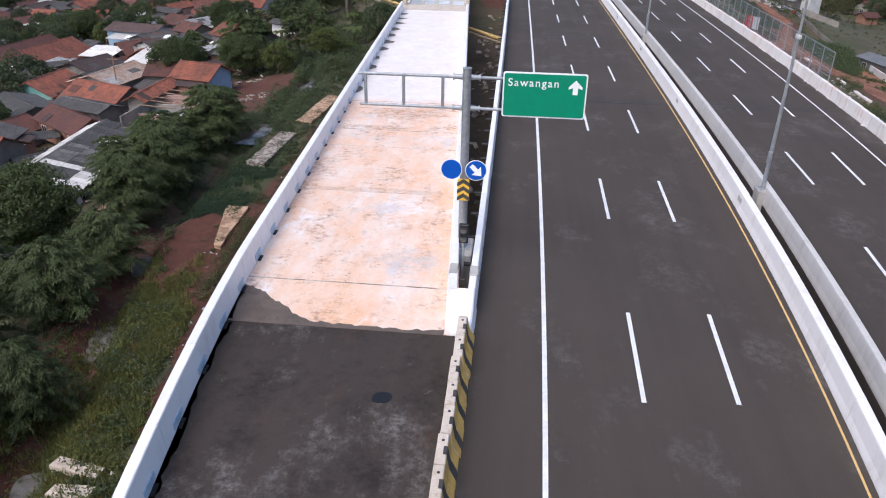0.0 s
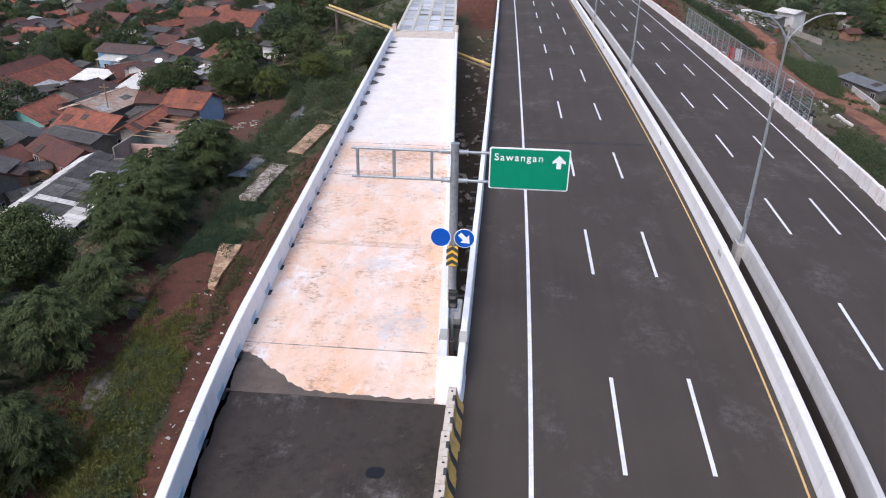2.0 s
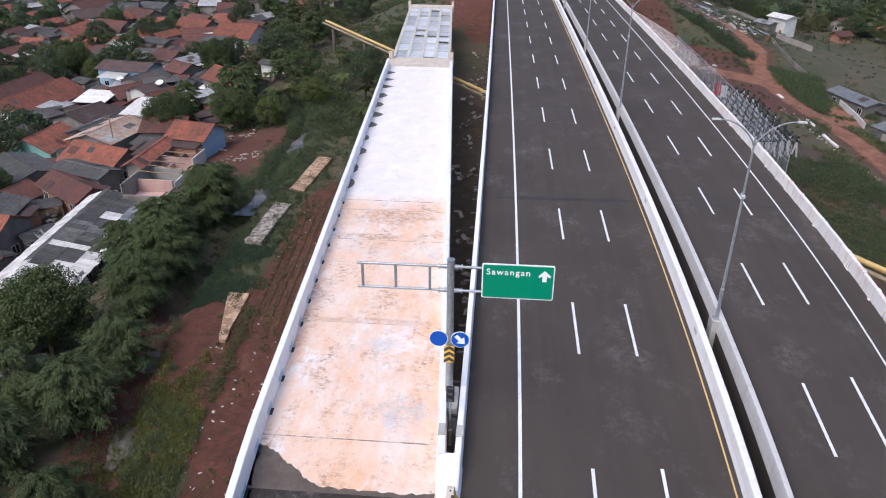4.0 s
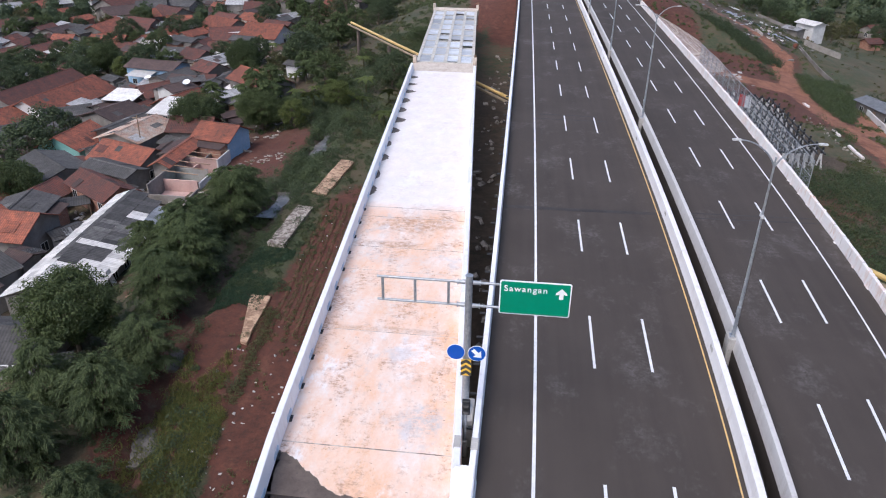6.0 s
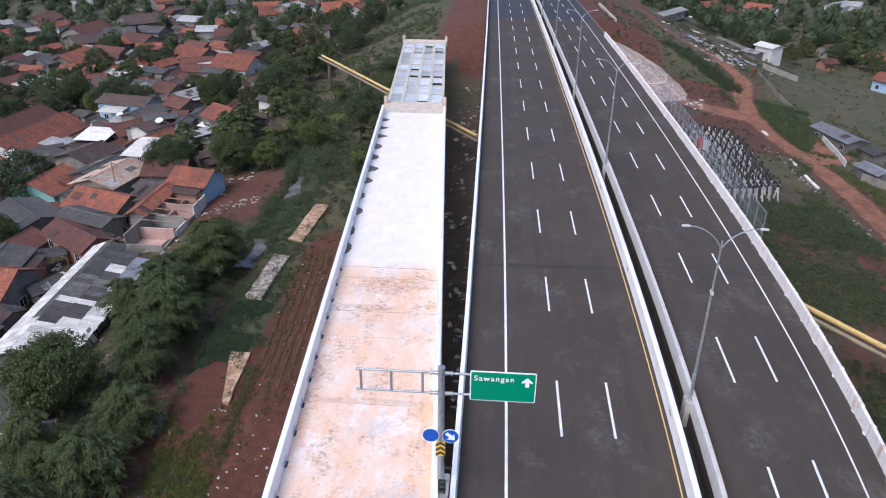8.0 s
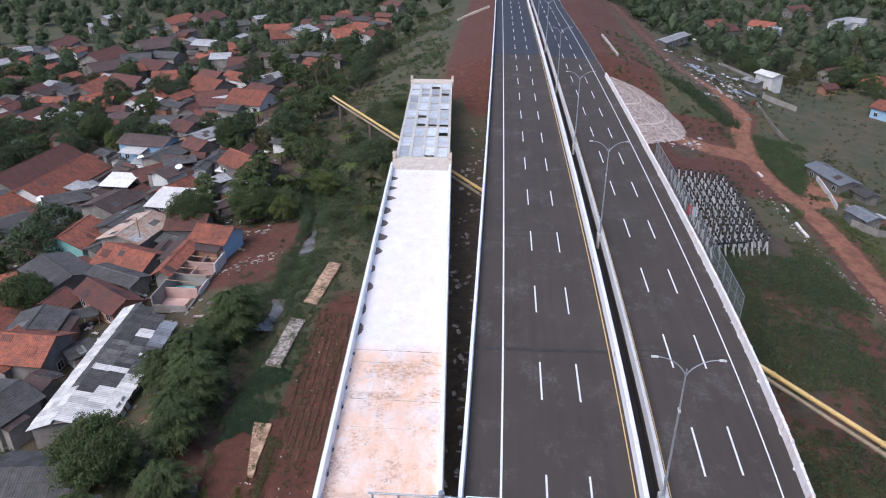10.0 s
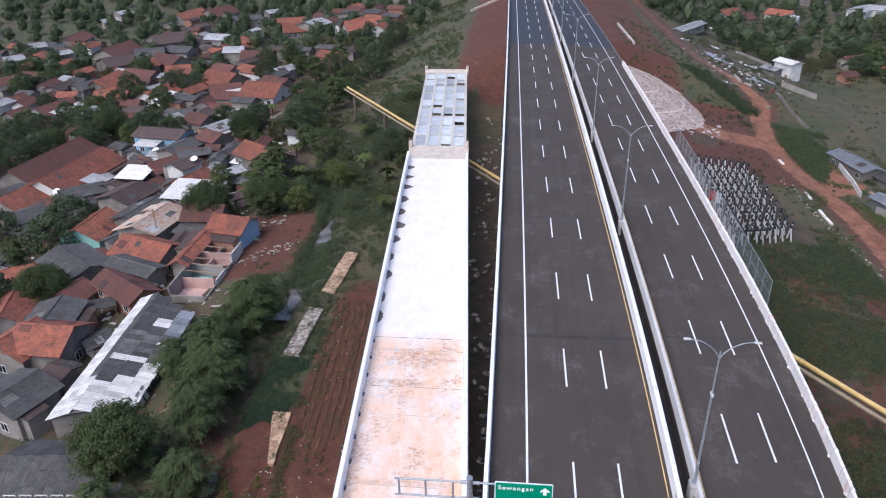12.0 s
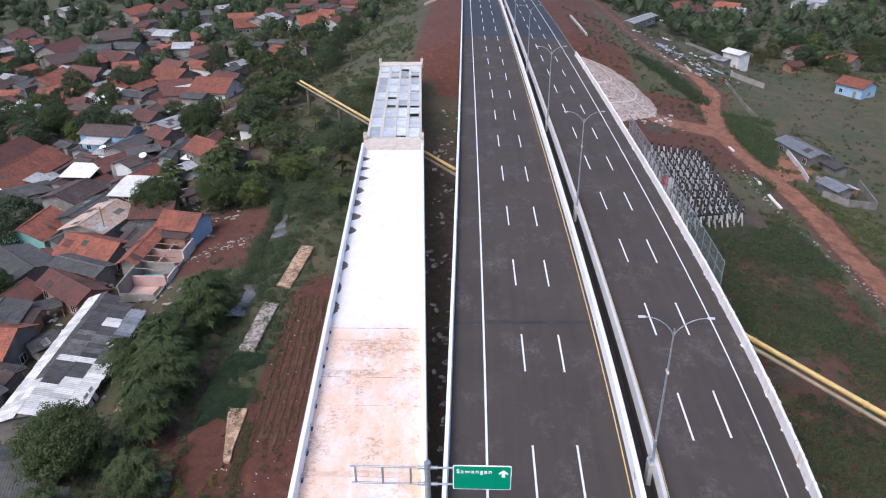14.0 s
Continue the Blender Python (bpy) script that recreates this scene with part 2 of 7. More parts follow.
def ground_mat():
    """Grass, bare red clay and trodden earth, blended by the terrain's own cover masks; the third mask is mud, and
    painted shade below the decks.
    """
    m, nt, b = base_mat("ground_cover")
    p = position(nt)
    at = nt.nodes.new("ShaderNodeVertexColor")
    at.layer_name = "cover"
    sep = nt.nodes.new("ShaderNodeSeparateColor")
    nt.links.new(at.outputs[0], sep.inputs[0])
    n1, n2, n3 = noise_tex(nt, p, 0.13, 8, 0.75), noise_tex(nt, p, 0.9, 7, 0.75), noise_tex(nt, p, 5, 5, 0.75)
    grass = mix(nt, step(nt, n2, 0.35, 0.7), (0.03, 0.041, 0.017), (0.07, 0.078, 0.032))
    grass = mix(nt, math_node(nt, "MULTIPLY", step(nt, n1, 0.44, 0.6), 0.75), grass, (0.105, 0.075, 0.042))
    clay = mix(nt, step(nt, n2, 0.35, 0.7), (0.062, 0.022, 0.013), (0.125, 0.043, 0.025))
    clay = mix(nt, math_node(nt, "MULTIPLY", step(nt, noise_tex(nt, p, 2.2, 8, 0.8), 0.5, 0.62), 0.7), clay, (0.038, 0.02, 0.013))
    clay = mix(nt, math_node(nt, "MULTIPLY", step(nt, noise_tex(nt, p, 0.5, 6, 0.7), 0.56, 0.66), 0.5), clay, (0.17, 0.072, 0.044))
    earth = mix(nt, step(nt, n2, 0.35, 0.7), (0.2, 0.08, 0.042), (0.29, 0.13, 0.075))
    earth = mix(nt, math_node(nt, "MULTIPLY", step(nt, noise_tex(nt, p, 0.35, 7, 0.75), 0.46, 0.62), 0.75), earth, (0.115, 0.048, 0.028))
    # real mud by creek and yards; below the decks the same tone paints shade
    mud_and_shade = mix(nt, step(nt, n2, 0.4, 0.7), (0.045, 0.031, 0.019), (0.1, 0.072, 0.045))
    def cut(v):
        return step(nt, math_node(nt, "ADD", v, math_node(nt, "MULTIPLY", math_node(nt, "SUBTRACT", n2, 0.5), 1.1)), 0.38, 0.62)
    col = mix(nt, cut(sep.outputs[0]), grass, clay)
    col = mix(nt, cut(sep.outputs[2]), col, mud_and_shade)
    col = mix(nt, cut(sep.outputs[1]), col, earth)
    col = mix(nt, 0.6, col, mix(nt, n3, (0.15, 0.15, 0.15), (0.85, 0.85, 0.85)), "OVERLAY")
    nt.links.new(col, b.inputs["Base Color"])
    b.inputs["Roughness"].default_value = 0.95
    bump(nt, b, n3, 0.6, 0.1)
    return m


def plain(name, color, rough=0.5, metallic=0.0, grain=8.0, vary=0.25):
    m, nt, b = base_mat(name)
    n = noise_tex(nt, object_coords(nt), grain, 4, 0.65)
    col = mix(nt, step(nt, n, 0.3, 0.7), tuple(c * (1 - vary) for c in color), tuple(min(1, c * (1 + vary * 0.5)) for c in color))
    nt.links.new(col, b.inputs["Base Color"])
    b.inputs["Roughness"].default_value, b.inputs["Metallic"].default_value = rough, metallic
    return m


ASPHALT = asphalt_mat("asphalt", (0.0535, 0.0442, 0.0378), 0.5)
ASPHALT_OLD = asphalt_mat("asphalt_worn", (0.042, 0.034, 0.029), 1.1, 0.75)
ASPHALT_NEW = asphalt_mat("asphalt_fresh", (0.038, 0.041, 0.05), 0.1)
DECK = ramp_concrete()
WHITE_BARRIER = barrier_mat("barrier_white", (0.78, 0.78, 0.8), (0.45, 0.4, 0.36), 0.7)
MEDIAN_WHITE = barrier_mat("median_white", (0.76, 0.74, 0.74), (0.5, 0.44, 0.4), 0.8)
MEDIAN_GREY = barrier_mat("median_grey", (0.55, 0.53, 0.51), (0.32, 0.29, 0.26), 0.9)
DUSTY_WHITE = barrier_mat("barrier_dusty", (0.74, 0.7, 0.68), (0.58, 0.34, 0.22), 1.5)
CONCRETE = surf("concrete", (0.34, 0.33, 0.31), (0.46, 0.44, 0.41), 0.7, 0.85, (0.2, 0.18, 0.15), 0.6)
PALE_CONCRETE = surf("pale_concrete", (0.5, 0.42, 0.34), (0.62, 0.55, 0.47), 0.6, 0.85, (0.3, 0.2, 0.13), 0.8)
DARK_DAMP = surf("damp_concrete", (0.09, 0.068, 0.055), (0.14, 0.108, 0.086), 0.8, 0.7, (0.06, 0.05, 0.045), 0.7)
PAINT_WHITE = surf("road_paint_white", (0.78, 0.78, 0.78), (0.66, 0.66, 0.66), 1.2, 0.6, (0.4, 0.4, 0.4), 0.4)
PAINT_YELLOW = surf("road_paint_yellow", (0.66, 0.44, 0.17), (0.56, 0.38, 0.16), 1.2, 0.6, (0.3, 0.22, 0.1), 0.4)
STRIPE_YELLOW = surf("stripe_yellow", (0.68, 0.43, 0.1), (0.56, 0.34, 0.09), 1.6, 0.7, (0.25, 0.17, 0.08), 0.6)
STRIPE_BLACK = surf("stripe_black", (0.03, 0.03, 0.03), (0.06, 0.055, 0.05), 1.6, 0.7)
STEEL = plain("galvanised_steel", (0.38, 0.4, 0.42), 0.45, 0.6, 5.0)
SIGN_GREEN = plain("sign_green", (0.0, 0.24, 0.13), 0.4, 0.0, 3.0, 0.08)
SIGN_WHITE = plain("sign_white", (0.85, 0.85, 0.85), 0.4, 0.0, 3.0, 0.05)
SIGN_BLUE = plain("sign_blue", (0.0, 0.08, 0.44), 0.35, 0.0, 3.0, 0.08)
SIGN_YELLOW = plain("sign_yellow", (0.8, 0.5, 0.05), 0.4, 0.0, 3.0, 0.08)
TAR = plain("tar", (0.008, 0.008, 0.009), 0.45)
# near-black: damp on the approach, and painted shade in the median gap
DAMP_AND_SHADE = surf("damp_and_shade", (0.022, 0.018, 0.016), (0.035, 0.03, 0.027), 1.2, 0.6)
BLACK = plain("black_plastic", (0.02, 0.02, 0.02), 0.5)
LENS_GREY = plain("signal_lens", (0.16, 0.15, 0.14), 0.2)
DRAIN_BLUE = plain("drain_cover", (0.42, 0.55, 0.68), 0.5, 0.0, 2.0, 0.3)
PIPE_YELLOW = surf("pipe_yellow", (0.62, 0.45, 0.18), (0.54, 0.37, 0.13), 0.6, 0.5, (0.35, 0.2, 0.08), 0.5)
PIPE_PALE = surf("pipe_pale", (0.3, 0.24, 0.16), (0.22, 0.17, 0.11), 0.6, 0.6, (0.25, 0.16, 0.08), 0.6)
PANEL_STEEL = surf("deck_sheet", (0.4, 0.42, 0.44), (0.56, 0.57, 0.58), 0.5, 0.45, (0.26, 0.25, 0.24), 0.6, metallic=0.1, spread=0.4)
GIRDER = surf("girder", (0.6, 0.57, 0.5), (0.46, 0.43, 0.38), 0.8, 0.75, (0.2, 0.12, 0.08), 0.6)
MORTAR = surf("mortar", (0.42, 0.36, 0.33), (0.5, 0.44, 0.41), 1.0, 0.9)
RUBBLE = surf("broken_concrete", (0.5, 0.34, 0.22), (0.26, 0.16, 0.1), 1.6, 0.9, (0.09, 0.055, 0.04), 0.9, lo=0.42, hi=0.58)
RUBBLE_GREY = surf("weathered_slab", (0.4, 0.36, 0.31), (0.15, 0.12, 0.1), 1.8, 0.9, (0.07, 0.06, 0.045), 0.9, lo=0.42, hi=0.58)
GROUND = ground_mat()
# silty water; its paler tone puts the sky's reflection into the base colour
WATER = surf("creek_water", (0.1, 0.088, 0.075), (0.2, 0.185, 0.17), 0.5, 0.18, (0.05, 0.045, 0.03), 0.7, grain=6.0, bumps=0.25)
BARK = surf("bark", (0.09, 0.065, 0.045), (0.16, 0.125, 0.09), 3.0, 0.9)
LEAF = {
    "dark": leaf_mat("leaf_dark", (0.032, 0.05, 0.028), (0.105, 0.135, 0.062), 0.6),
    "mid": leaf_mat("leaf_mid", (0.044, 0.064, 0.029), (0.126, 0.16, 0.06), 0.6),
    "feather": leaf_mat("leaf_feather", (0.042, 0.066, 0.03), (0.138, 0.174, 0.062), 0.6),
    "mango": leaf_mat("leaf_mango", (0.03, 0.05, 0.022), (0.112, 0.142, 0.05), 0.55),
    "light": leaf_mat("leaf_light", (0.065, 0.09, 0.026), (0.165, 0.19, 0.055), 0.6),
    "plot": leaf_mat("leaf_plot", (0.02, 0.046, 0.026), (0.06, 0.105, 0.05), 0.6),
    "straw": leaf_mat("leaf_straw", (0.055, 0.068, 0.022), (0.24, 0.235, 0.07), 0.7),
    "olive": leaf_mat("leaf_olive", (0.052, 0.057, 0.025), (0.145, 0.142, 0.06), 0.6),
}
ROOF = {
    "tile": tile_mat("roof_tile", (0.32, 0.096, 0.05), (0.17, 0.06, 0.038), (0.052, 0.034, 0.028)),
    "tile_old": tile_mat("roof_tile_old", (0.16, 0.052, 0.035), (0.085, 0.038, 0.03), (0.045, 0.036, 0.032)),
    "grey": tile_mat("roof_fibre_cement", (0.058, 0.055, 0.052), (0.1, 0.095, 0.09), (0.03, 0.028, 0.026), 0.3, True),
    "old_fibre": tile_mat("roof_bleached_fibre", (0.12, 0.115, 0.108), (0.19, 0.18, 0.168), (0.05, 0.047, 0.042), 0.3, True),
    "brown": tile_mat("roof_rusty_sheet", (0.066, 0.04, 0.034), (0.1, 0.064, 0.054), (0.036, 0.028, 0.026), 0.3, True),
    "blue_grey": tile_mat("roof_blue_grey", (0.17, 0.185, 0.205), (0.24, 0.255, 0.275), (0.1, 0.1, 0.1), 0.3, True),
    "zinc": tile_mat("roof_zinc", (0.68, 0.66, 0.62), (0.55, 0.53, 0.5), (0.42, 0.4, 0.38), 0.3, True),
    "old_zinc": tile_mat("roof_old_zinc", (0.4, 0.4, 0.4), (0.28, 0.28, 0.28), (0.13, 0.12, 0.11), 0.3, True),
    "mixed": tile_mat("roof_patched", (0.52, 0.47, 0.4), (0.46, 0.22, 0.13), (0.2, 0.15, 0.12), 0.3, True),
}
WALL = {
    "plaster": surf("wall_plaster", (0.165, 0.148, 0.13), (0.27, 0.248, 0.226), 0.5, 0.9, (0.2, 0.17, 0.14), 0.7, spread=0.25),
    "white": surf("wall_white", (0.5, 0.49, 0.47), (0.64, 0.63, 0.61), 0.5, 0.85, (0.4, 0.37, 0.34), 0.6),
    "teal": surf("wall_teal", (0.22, 0.48, 0.44), (0.3, 0.55, 0.5), 0.6, 0.85, (0.2, 0.3, 0.27), 0.6),
    "blue": surf("wall_blue", (0.24, 0.4, 0.56), (0.34, 0.48, 0.62), 0.6, 0.85, (0.25, 0.3, 0.35), 0.6),
    "brick": surf("wall_brick", (0.26, 0.12, 0.08), (0.34, 0.18, 0.12), 1.5, 0.9, (0.4, 0.36, 0.32), 0.6),
    "pink": surf("wall_pink", (0.46, 0.29, 0.25), (0.54, 0.37, 0.32), 0.6, 0.85, (0.35, 0.28, 0.25), 0.6),
}
GLASS_DARK = plain("window_pane", (0.02, 0.025, 0.03), 0.15, 0.0, 1.0, 0.1)
TIMBER = surf("timber", (0.2, 0.13, 0.08), (0.3, 0.21, 0.14), 1.2, 0.8)


# ---------------------------------------------------------------- mesh helpers
def finish(bm, name, material):
    bmesh.ops.recalc_face_normals(bm, faces=bm.faces)
    me = bpy.data.meshes.new(name)
    bm.to_mesh(me)
    bm.free()
    me.materials.append(material)
    return me


def part(name, bm, material, parent, label=""):
    ob = new(name, finish(bm, name, material))
    ob.parent = parent
    return tagged(ob, label)


def part_mesh(name, me, parent, m=None, label=""):
    ob = new(name, me)
    ob.parent = parent
    if m is not None:
        ob.matrix_basis = m
    return tagged(ob, label)


def thing(name, m, label, category, group="", kind=""):
    ob = new(name)
    ob.matrix_basis = m
    ob.empty_display_size = 0.3
    return tagged(ob, label, category, group, kind)


def box(bm, x0, y0, z0, x1, y1, z1, bevel=0.0):
    r = bmesh.ops.create_cube(bm, size=1.0, matrix=Matrix.LocRotScale(((x0 + x1) / 2, (y0 + y1) / 2, (z0 + z1) / 2), None, (abs(x1 - x0), abs(y1 - y0), abs(z1 - z0))))
    if bevel:
        es = list({e for v in r["verts"] for e in v.link_edges})
        bmesh.ops.bevel(bm, geom=es, offset=bevel, segments=1, affect="EDGES")
    return bm


def slab(bm, pts, z0, z1):
    """An upright prism over a plan polygon."""
    lo = [bm.verts.new((x, y, z0)) for x, y in pts]
    hi = [bm.verts.new((x, y, z1)) for x, y in pts]
    bm.faces.new(lo[::-1])
    bm.faces.new(hi)
    n = len(pts)
    for i in range(n):
        bm.faces.new((lo[i], lo[(i + 1) % n], hi[(i + 1) % n], hi[i]))
    return bm


def sweep(bm, prof, rows):
    """A closed profile (sideways, up) carried along rows of x, y, z."""
    rings = []
    for i, (x, y, z) in enumerate(rows):
        a, b = rows[max(i - 1, 0)], rows[min(i + 1, len(rows) - 1)]
        d = Vector((b[0] - a[0], b[1] - a[1])).normalized()
        rings.append([bm.verts.new((x + d.y * u, y - d.x * u, z + w)) for u, w in prof])
    n = len(prof)
    for r, s in zip(rings, rings[1:]):
        for k in range(n):
            bm.faces.new((r[k], r[(k + 1) % n], s[(k + 1) % n], s[k]))
    bm.faces.new(rings[0])
    bm.faces.new(rings[-1][::-1])
    return bm


def tube(bm, a, b, r0, r1=None, seg=10):
    a, b = Vector(a), Vector(b)
    q = (b - a).to_track_quat("Z", "Y")
    bmesh.ops.create_cone(bm, cap_ends=True, segments=seg, radius1=r0, radius2=r0 if r1 is None else r1, depth=(b - a).length, matrix=Matrix.LocRotScale((a + b) / 2, q, None))
    return bm


def from_arrays(name, verts, faces, material):
    me = bpy.data.meshes.new(name)
    me.from_pydata(verts.tolist() if hasattr(verts, "tolist") else verts, [], faces.tolist() if hasattr(faces, "tolist") else faces)
    me.materials.append(material)
    me.update()
    return me


# ---------------------------------------------------------------- terrain
def smooth(a, b, v):
    t = min(1.0, max(0.0, (v - a) / (b - a)))
    return t * t * (3 - 2 * t)


def near_line(x, y, pts):
    best = 1e9
    for (ax, ay), (bx, by) in zip(pts, pts[1:]):
        dx, dy = bx - ax, by - ay
        t = min(1, max(0, ((x - ax) * dx + (y - ay) * dy) / (dx * dx + dy * dy)))
        best = min(best, math.hypot(x - ax - t * dx, y - ay - t * dy))
    return best


CREEK = [(-21.9, 3.6), (-24.4, 12.4), (-27.8, 25.6), (-30.9, 37.9), (-30.4, 51), (-30.7, 58.4), (-30.8, 67), (-31, 73.5), (-30.9, 82), (-31.6, 90.7), (-32.6, 98.5), (-38.4, 116.6), (-53.8, 136.6)]
TRACK = [(56.5, 39.3), (57, 70.6), (58, 98.6), (56.6, 113.9), (54.8, 125.1), (54.1, 142.6), (56.9, 159.8), (60.8, 173.2), (56.5, 183.9), (50.5, 196.4), (47.9, 222.1), (47, 248.3), (44.1, 309.3)]
DITCH = [(47.4, 98.4), (45.8, 81.9), (43.6, 69.5), (38.8, 60.1), (32.8, 51)]
SPUR = [(53, 142.4), (44.4, 144.1), (36, 149.9), (30.3, 153.9)]
FIELD = [(68.6, 180), (82.4, 194.6), (99.3, 235.8), (138.9, 207.1), (120.4, 151.3), (89, 148.3), (76.4, 156.9), (69.7, 166.4)]
THICKET = [(57, 151), (66, 157), (67, 148), (63.5, 135), (60.7, 123.6), (56.8, 123), (55.8, 134)]
VILLAGE_PATH = [(-71, 150), (-68.8, 163), (-65.8, 177), (-65.5, 193), (-69.5, 220)]
HEDGE = [(42.1, 183.1), (47.8, 179.5), (52, 172.5), (55.8, 165.9)]


def inside(x, y, pts):
    hit = False
    for (ax, ay), (bx, by) in zip(pts, pts[1:] + pts[:1]):
        if (ay > y) != (by > y) and x < (bx - ax) * (y - ay) / (by - ay) + ax:
            hit = not hit
    return hit


def ground_z(x, y):
    z = -10.6 - 0.17 * min(100, max(0, -x - 30)) - 0.17 * min(70, max(0, x - 34))
    d = max(-3 - x, x - 26, 0)
    e = -0.7 - d * 0.3
    if e > z:
        z += (e - z) * smooth(158, 188, y)
    z += 0.5 * noise.noise((x * 0.05, y * 0.05, 0)) + 0.15 * noise.noise((x * 0.3, y * 0.3, 4))
    c = near_line(x, y, CREEK)
    if c < 6:
        c += 0.9 * noise.noise((x * 0.25, y * 0.25, 11))
        z -= 1.35 * (1 - smooth(0.2, 2.4, c))
    return z


def axis(parts):
    out = []
    for a, b, s in parts:
        n = max(1, round((b - a) / s))
        out += [a + (b - a) * i / n for i in range(n)]
    return out + [parts[-1][1]]


def grass_edge(x, y):
    """Where the long grass gives way to bare clay below the ramp."""
    return -20.4 - 0.23 * (y - 17) + 1.1 * noise.noise((x * 0.3, y * 0.25, 7))


def build_ground():
    xs = axis([(-3000, -400, 260), (-400, -160, 12), (-160, -60, 3), (-60, -14, 0.8), (-14, 26, 2.5), (26, 70, 1.2), (70, 180, 4), (180, 400, 14), (400, 3000, 260)])
    ys = axis([(-400, -20, 40), (-20, 110, 1.1), (110, 200, 2.0), (200, 420, 5), (420, 800, 40), (800, 4200, 340)])
    nx, ny = len(xs), len(ys)
    verts = [(x, y, ground_z(x, y)) for y in ys for x in xs]
    idx = np.arange(nx * ny).reshape(ny, nx)
    faces = np.stack([idx[:-1, :-1], idx[:-1, 1:], idx[1:, 1:], idx[1:, :-1]], -1).reshape(-1, 4)
    me = from_arrays("ground", verts, faces, GROUND)
    me.shade_smooth()
    lay = me.color_attributes.new("cover", "FLOAT_COLOR", "POINT")
    cols = np.zeros((len(verts), 4), dtype=np.float32)
    cols[:, 3] = 1
    for k, (x, y, z) in enumerate(verts):
        if not (-170 < x < 190 and -20 < y < 420):
            cols[k, 0] = 0.15
            continue
        clay = 0.18
        if -26 < x < -13 and y < 82:
            clay = max(clay, 0.95 * (smooth(-26, -22.5, x) if y > 33 + 7 * noise.noise((x * 0.35, 0.5, 0)) else smooth(-0.8, 0.9, x - grass_edge(x, y))) * (1 - smooth(64, 80, y)))
        if -28 < x < -22 and 28 < y < 44:
            clay = max(clay, 0.8)
        if -14 <= x < 27 and y < 165:
            clay = max(clay, 0.42)
        if y > 120:
            d = max(-3 - x, x - 26, 0)
            clay = max(clay, 0.95 * smooth(140, 172, y + 22 * noise.noise((x * 0.12, y * 0.06, 3))) * (1 - smooth(9, 19, d)))
        if -47 < x < -33.2 and 75 < y < 97:
            clay = max(clay, 0.8)
        if x < -38 and 25 < y < 260:
            clay = max(clay, 0.42)
        if near_line(x, y, VILLAGE_PATH) < 2.2:
            clay = 0.9
        if x > 26:
            clay = max(clay, 0.6 * (1 - smooth(2.5, 8, near_line(x, y, TRACK))), 0.35)
            if 27 < x < 50 and y < 90:
                clay = max(clay, 0.56 + 0.2 * smooth(44, 50, x))
            if 26 < x < 53 and 117 < y < 165:
                clay = max(clay, 0.92)
        if x < -18 and y < 42 and near_line(x, y, CREEK) < 4.5:
            clay = max(clay, 0.85 * (1 - smooth(2.0, 4.5, near_line(x, y, CREEK))))
        cols[k, 0] = clay
        cols[k, 1] = max((1 - smooth(1.3, 3.6, near_line(x, y, TRACK))) * (0.85 - 0.4 * smooth(165, 210, y)), 0.8 - 0.8 * smooth(2.5, 6, near_line(x, y, SPUR))) if x > 20 else 0
        # between x -13 and 0 this mask darkens the ground for the decks' shade
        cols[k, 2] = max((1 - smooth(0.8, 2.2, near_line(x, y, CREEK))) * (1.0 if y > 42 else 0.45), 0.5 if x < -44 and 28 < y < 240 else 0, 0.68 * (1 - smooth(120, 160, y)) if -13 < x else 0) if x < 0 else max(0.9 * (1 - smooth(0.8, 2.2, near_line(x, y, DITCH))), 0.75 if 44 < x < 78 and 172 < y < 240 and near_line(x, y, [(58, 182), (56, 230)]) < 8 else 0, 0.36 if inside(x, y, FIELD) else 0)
        if 27 < x < 52 and y < 90:
            cols[k, 2] = max(cols[k, 2], 0.22)
        if 57 < x < 69 and inside(x, y, [(57.4, 120.5), (63.2, 131), (65.6, 137), (68, 126), (65, 119.5), (58.6, 116.8)]):
            cols[k, 1] = 0.85
        if 26 < x < 33 and 122 < y < 158:
            cols[k, 2] = max(cols[k, 2], 0.55)
        for a, b in ((38.5, 137.7), (42.4, 143.0)):
            cols[k, 2] = max(cols[k, 2], 0.9 * (1 - smooth(1.2, 3.4, math.hypot((x - a) * 0.8, (y - b) * 0.6))))
        if 30 < x < 46 and 84 < y < 121:
            cols[k, 2] = max(cols[k, 2], 0.7)
        if -64 < x < -17 and 84 < y < 300:
            cols[k, 2] = max(cols[k, 2], 0.41 * smooth(84, 95, y))
    lay.data.foreach_set("color", cols.ravel())
    return tagged(new("ground", me), "uneven ground of grass, red clay and trodden earth", "ground", kind="structure")


build_ground()
bm = bmesh.new()
rows = []
for (ax, ay), (bx, by) in zip(CREEK[5:10], CREEK[6:11]):
    for k in range(6):
        x, y = ax + (bx - ax) * k / 6, ay + (by - ay) * k / 6
        x += 0.5 * noise.noise((y * 0.4, 1.5, 0))
        if y < 62:
            continue
        rows.append((x, y, sum(ground_z(x, y + d) for d in (-3, -1.5, 0, 1.5, 3)) / 5 + 0.45))
rings = []
for i, (x, y, z) in enumerate(rows):
    half = max(0.3, (1.15 - 0.3 * smooth(72, 78, y) + 0.9 * noise.noise((y * 0.35, 7.5, 0))) * (1 - 0.3 * smooth(78, 90, y)))
    rings.append([bm.verts.new(c) for c in ((x - half, y, z), (x + half, y, z), (x + half, y, z - 0.02), (x - half, y, z - 0.02))])
for p, q in zip(rings, rings[1:]):
    for k in range(4):
        bm.faces.new((p[k], p[(k + 1) % 4], q[(k + 1) % 4], q[k]))
tagged(new("water", finish(bm, "water", WATER)), "shallow murky creek between overgrown banks", "creek", kind="structure")


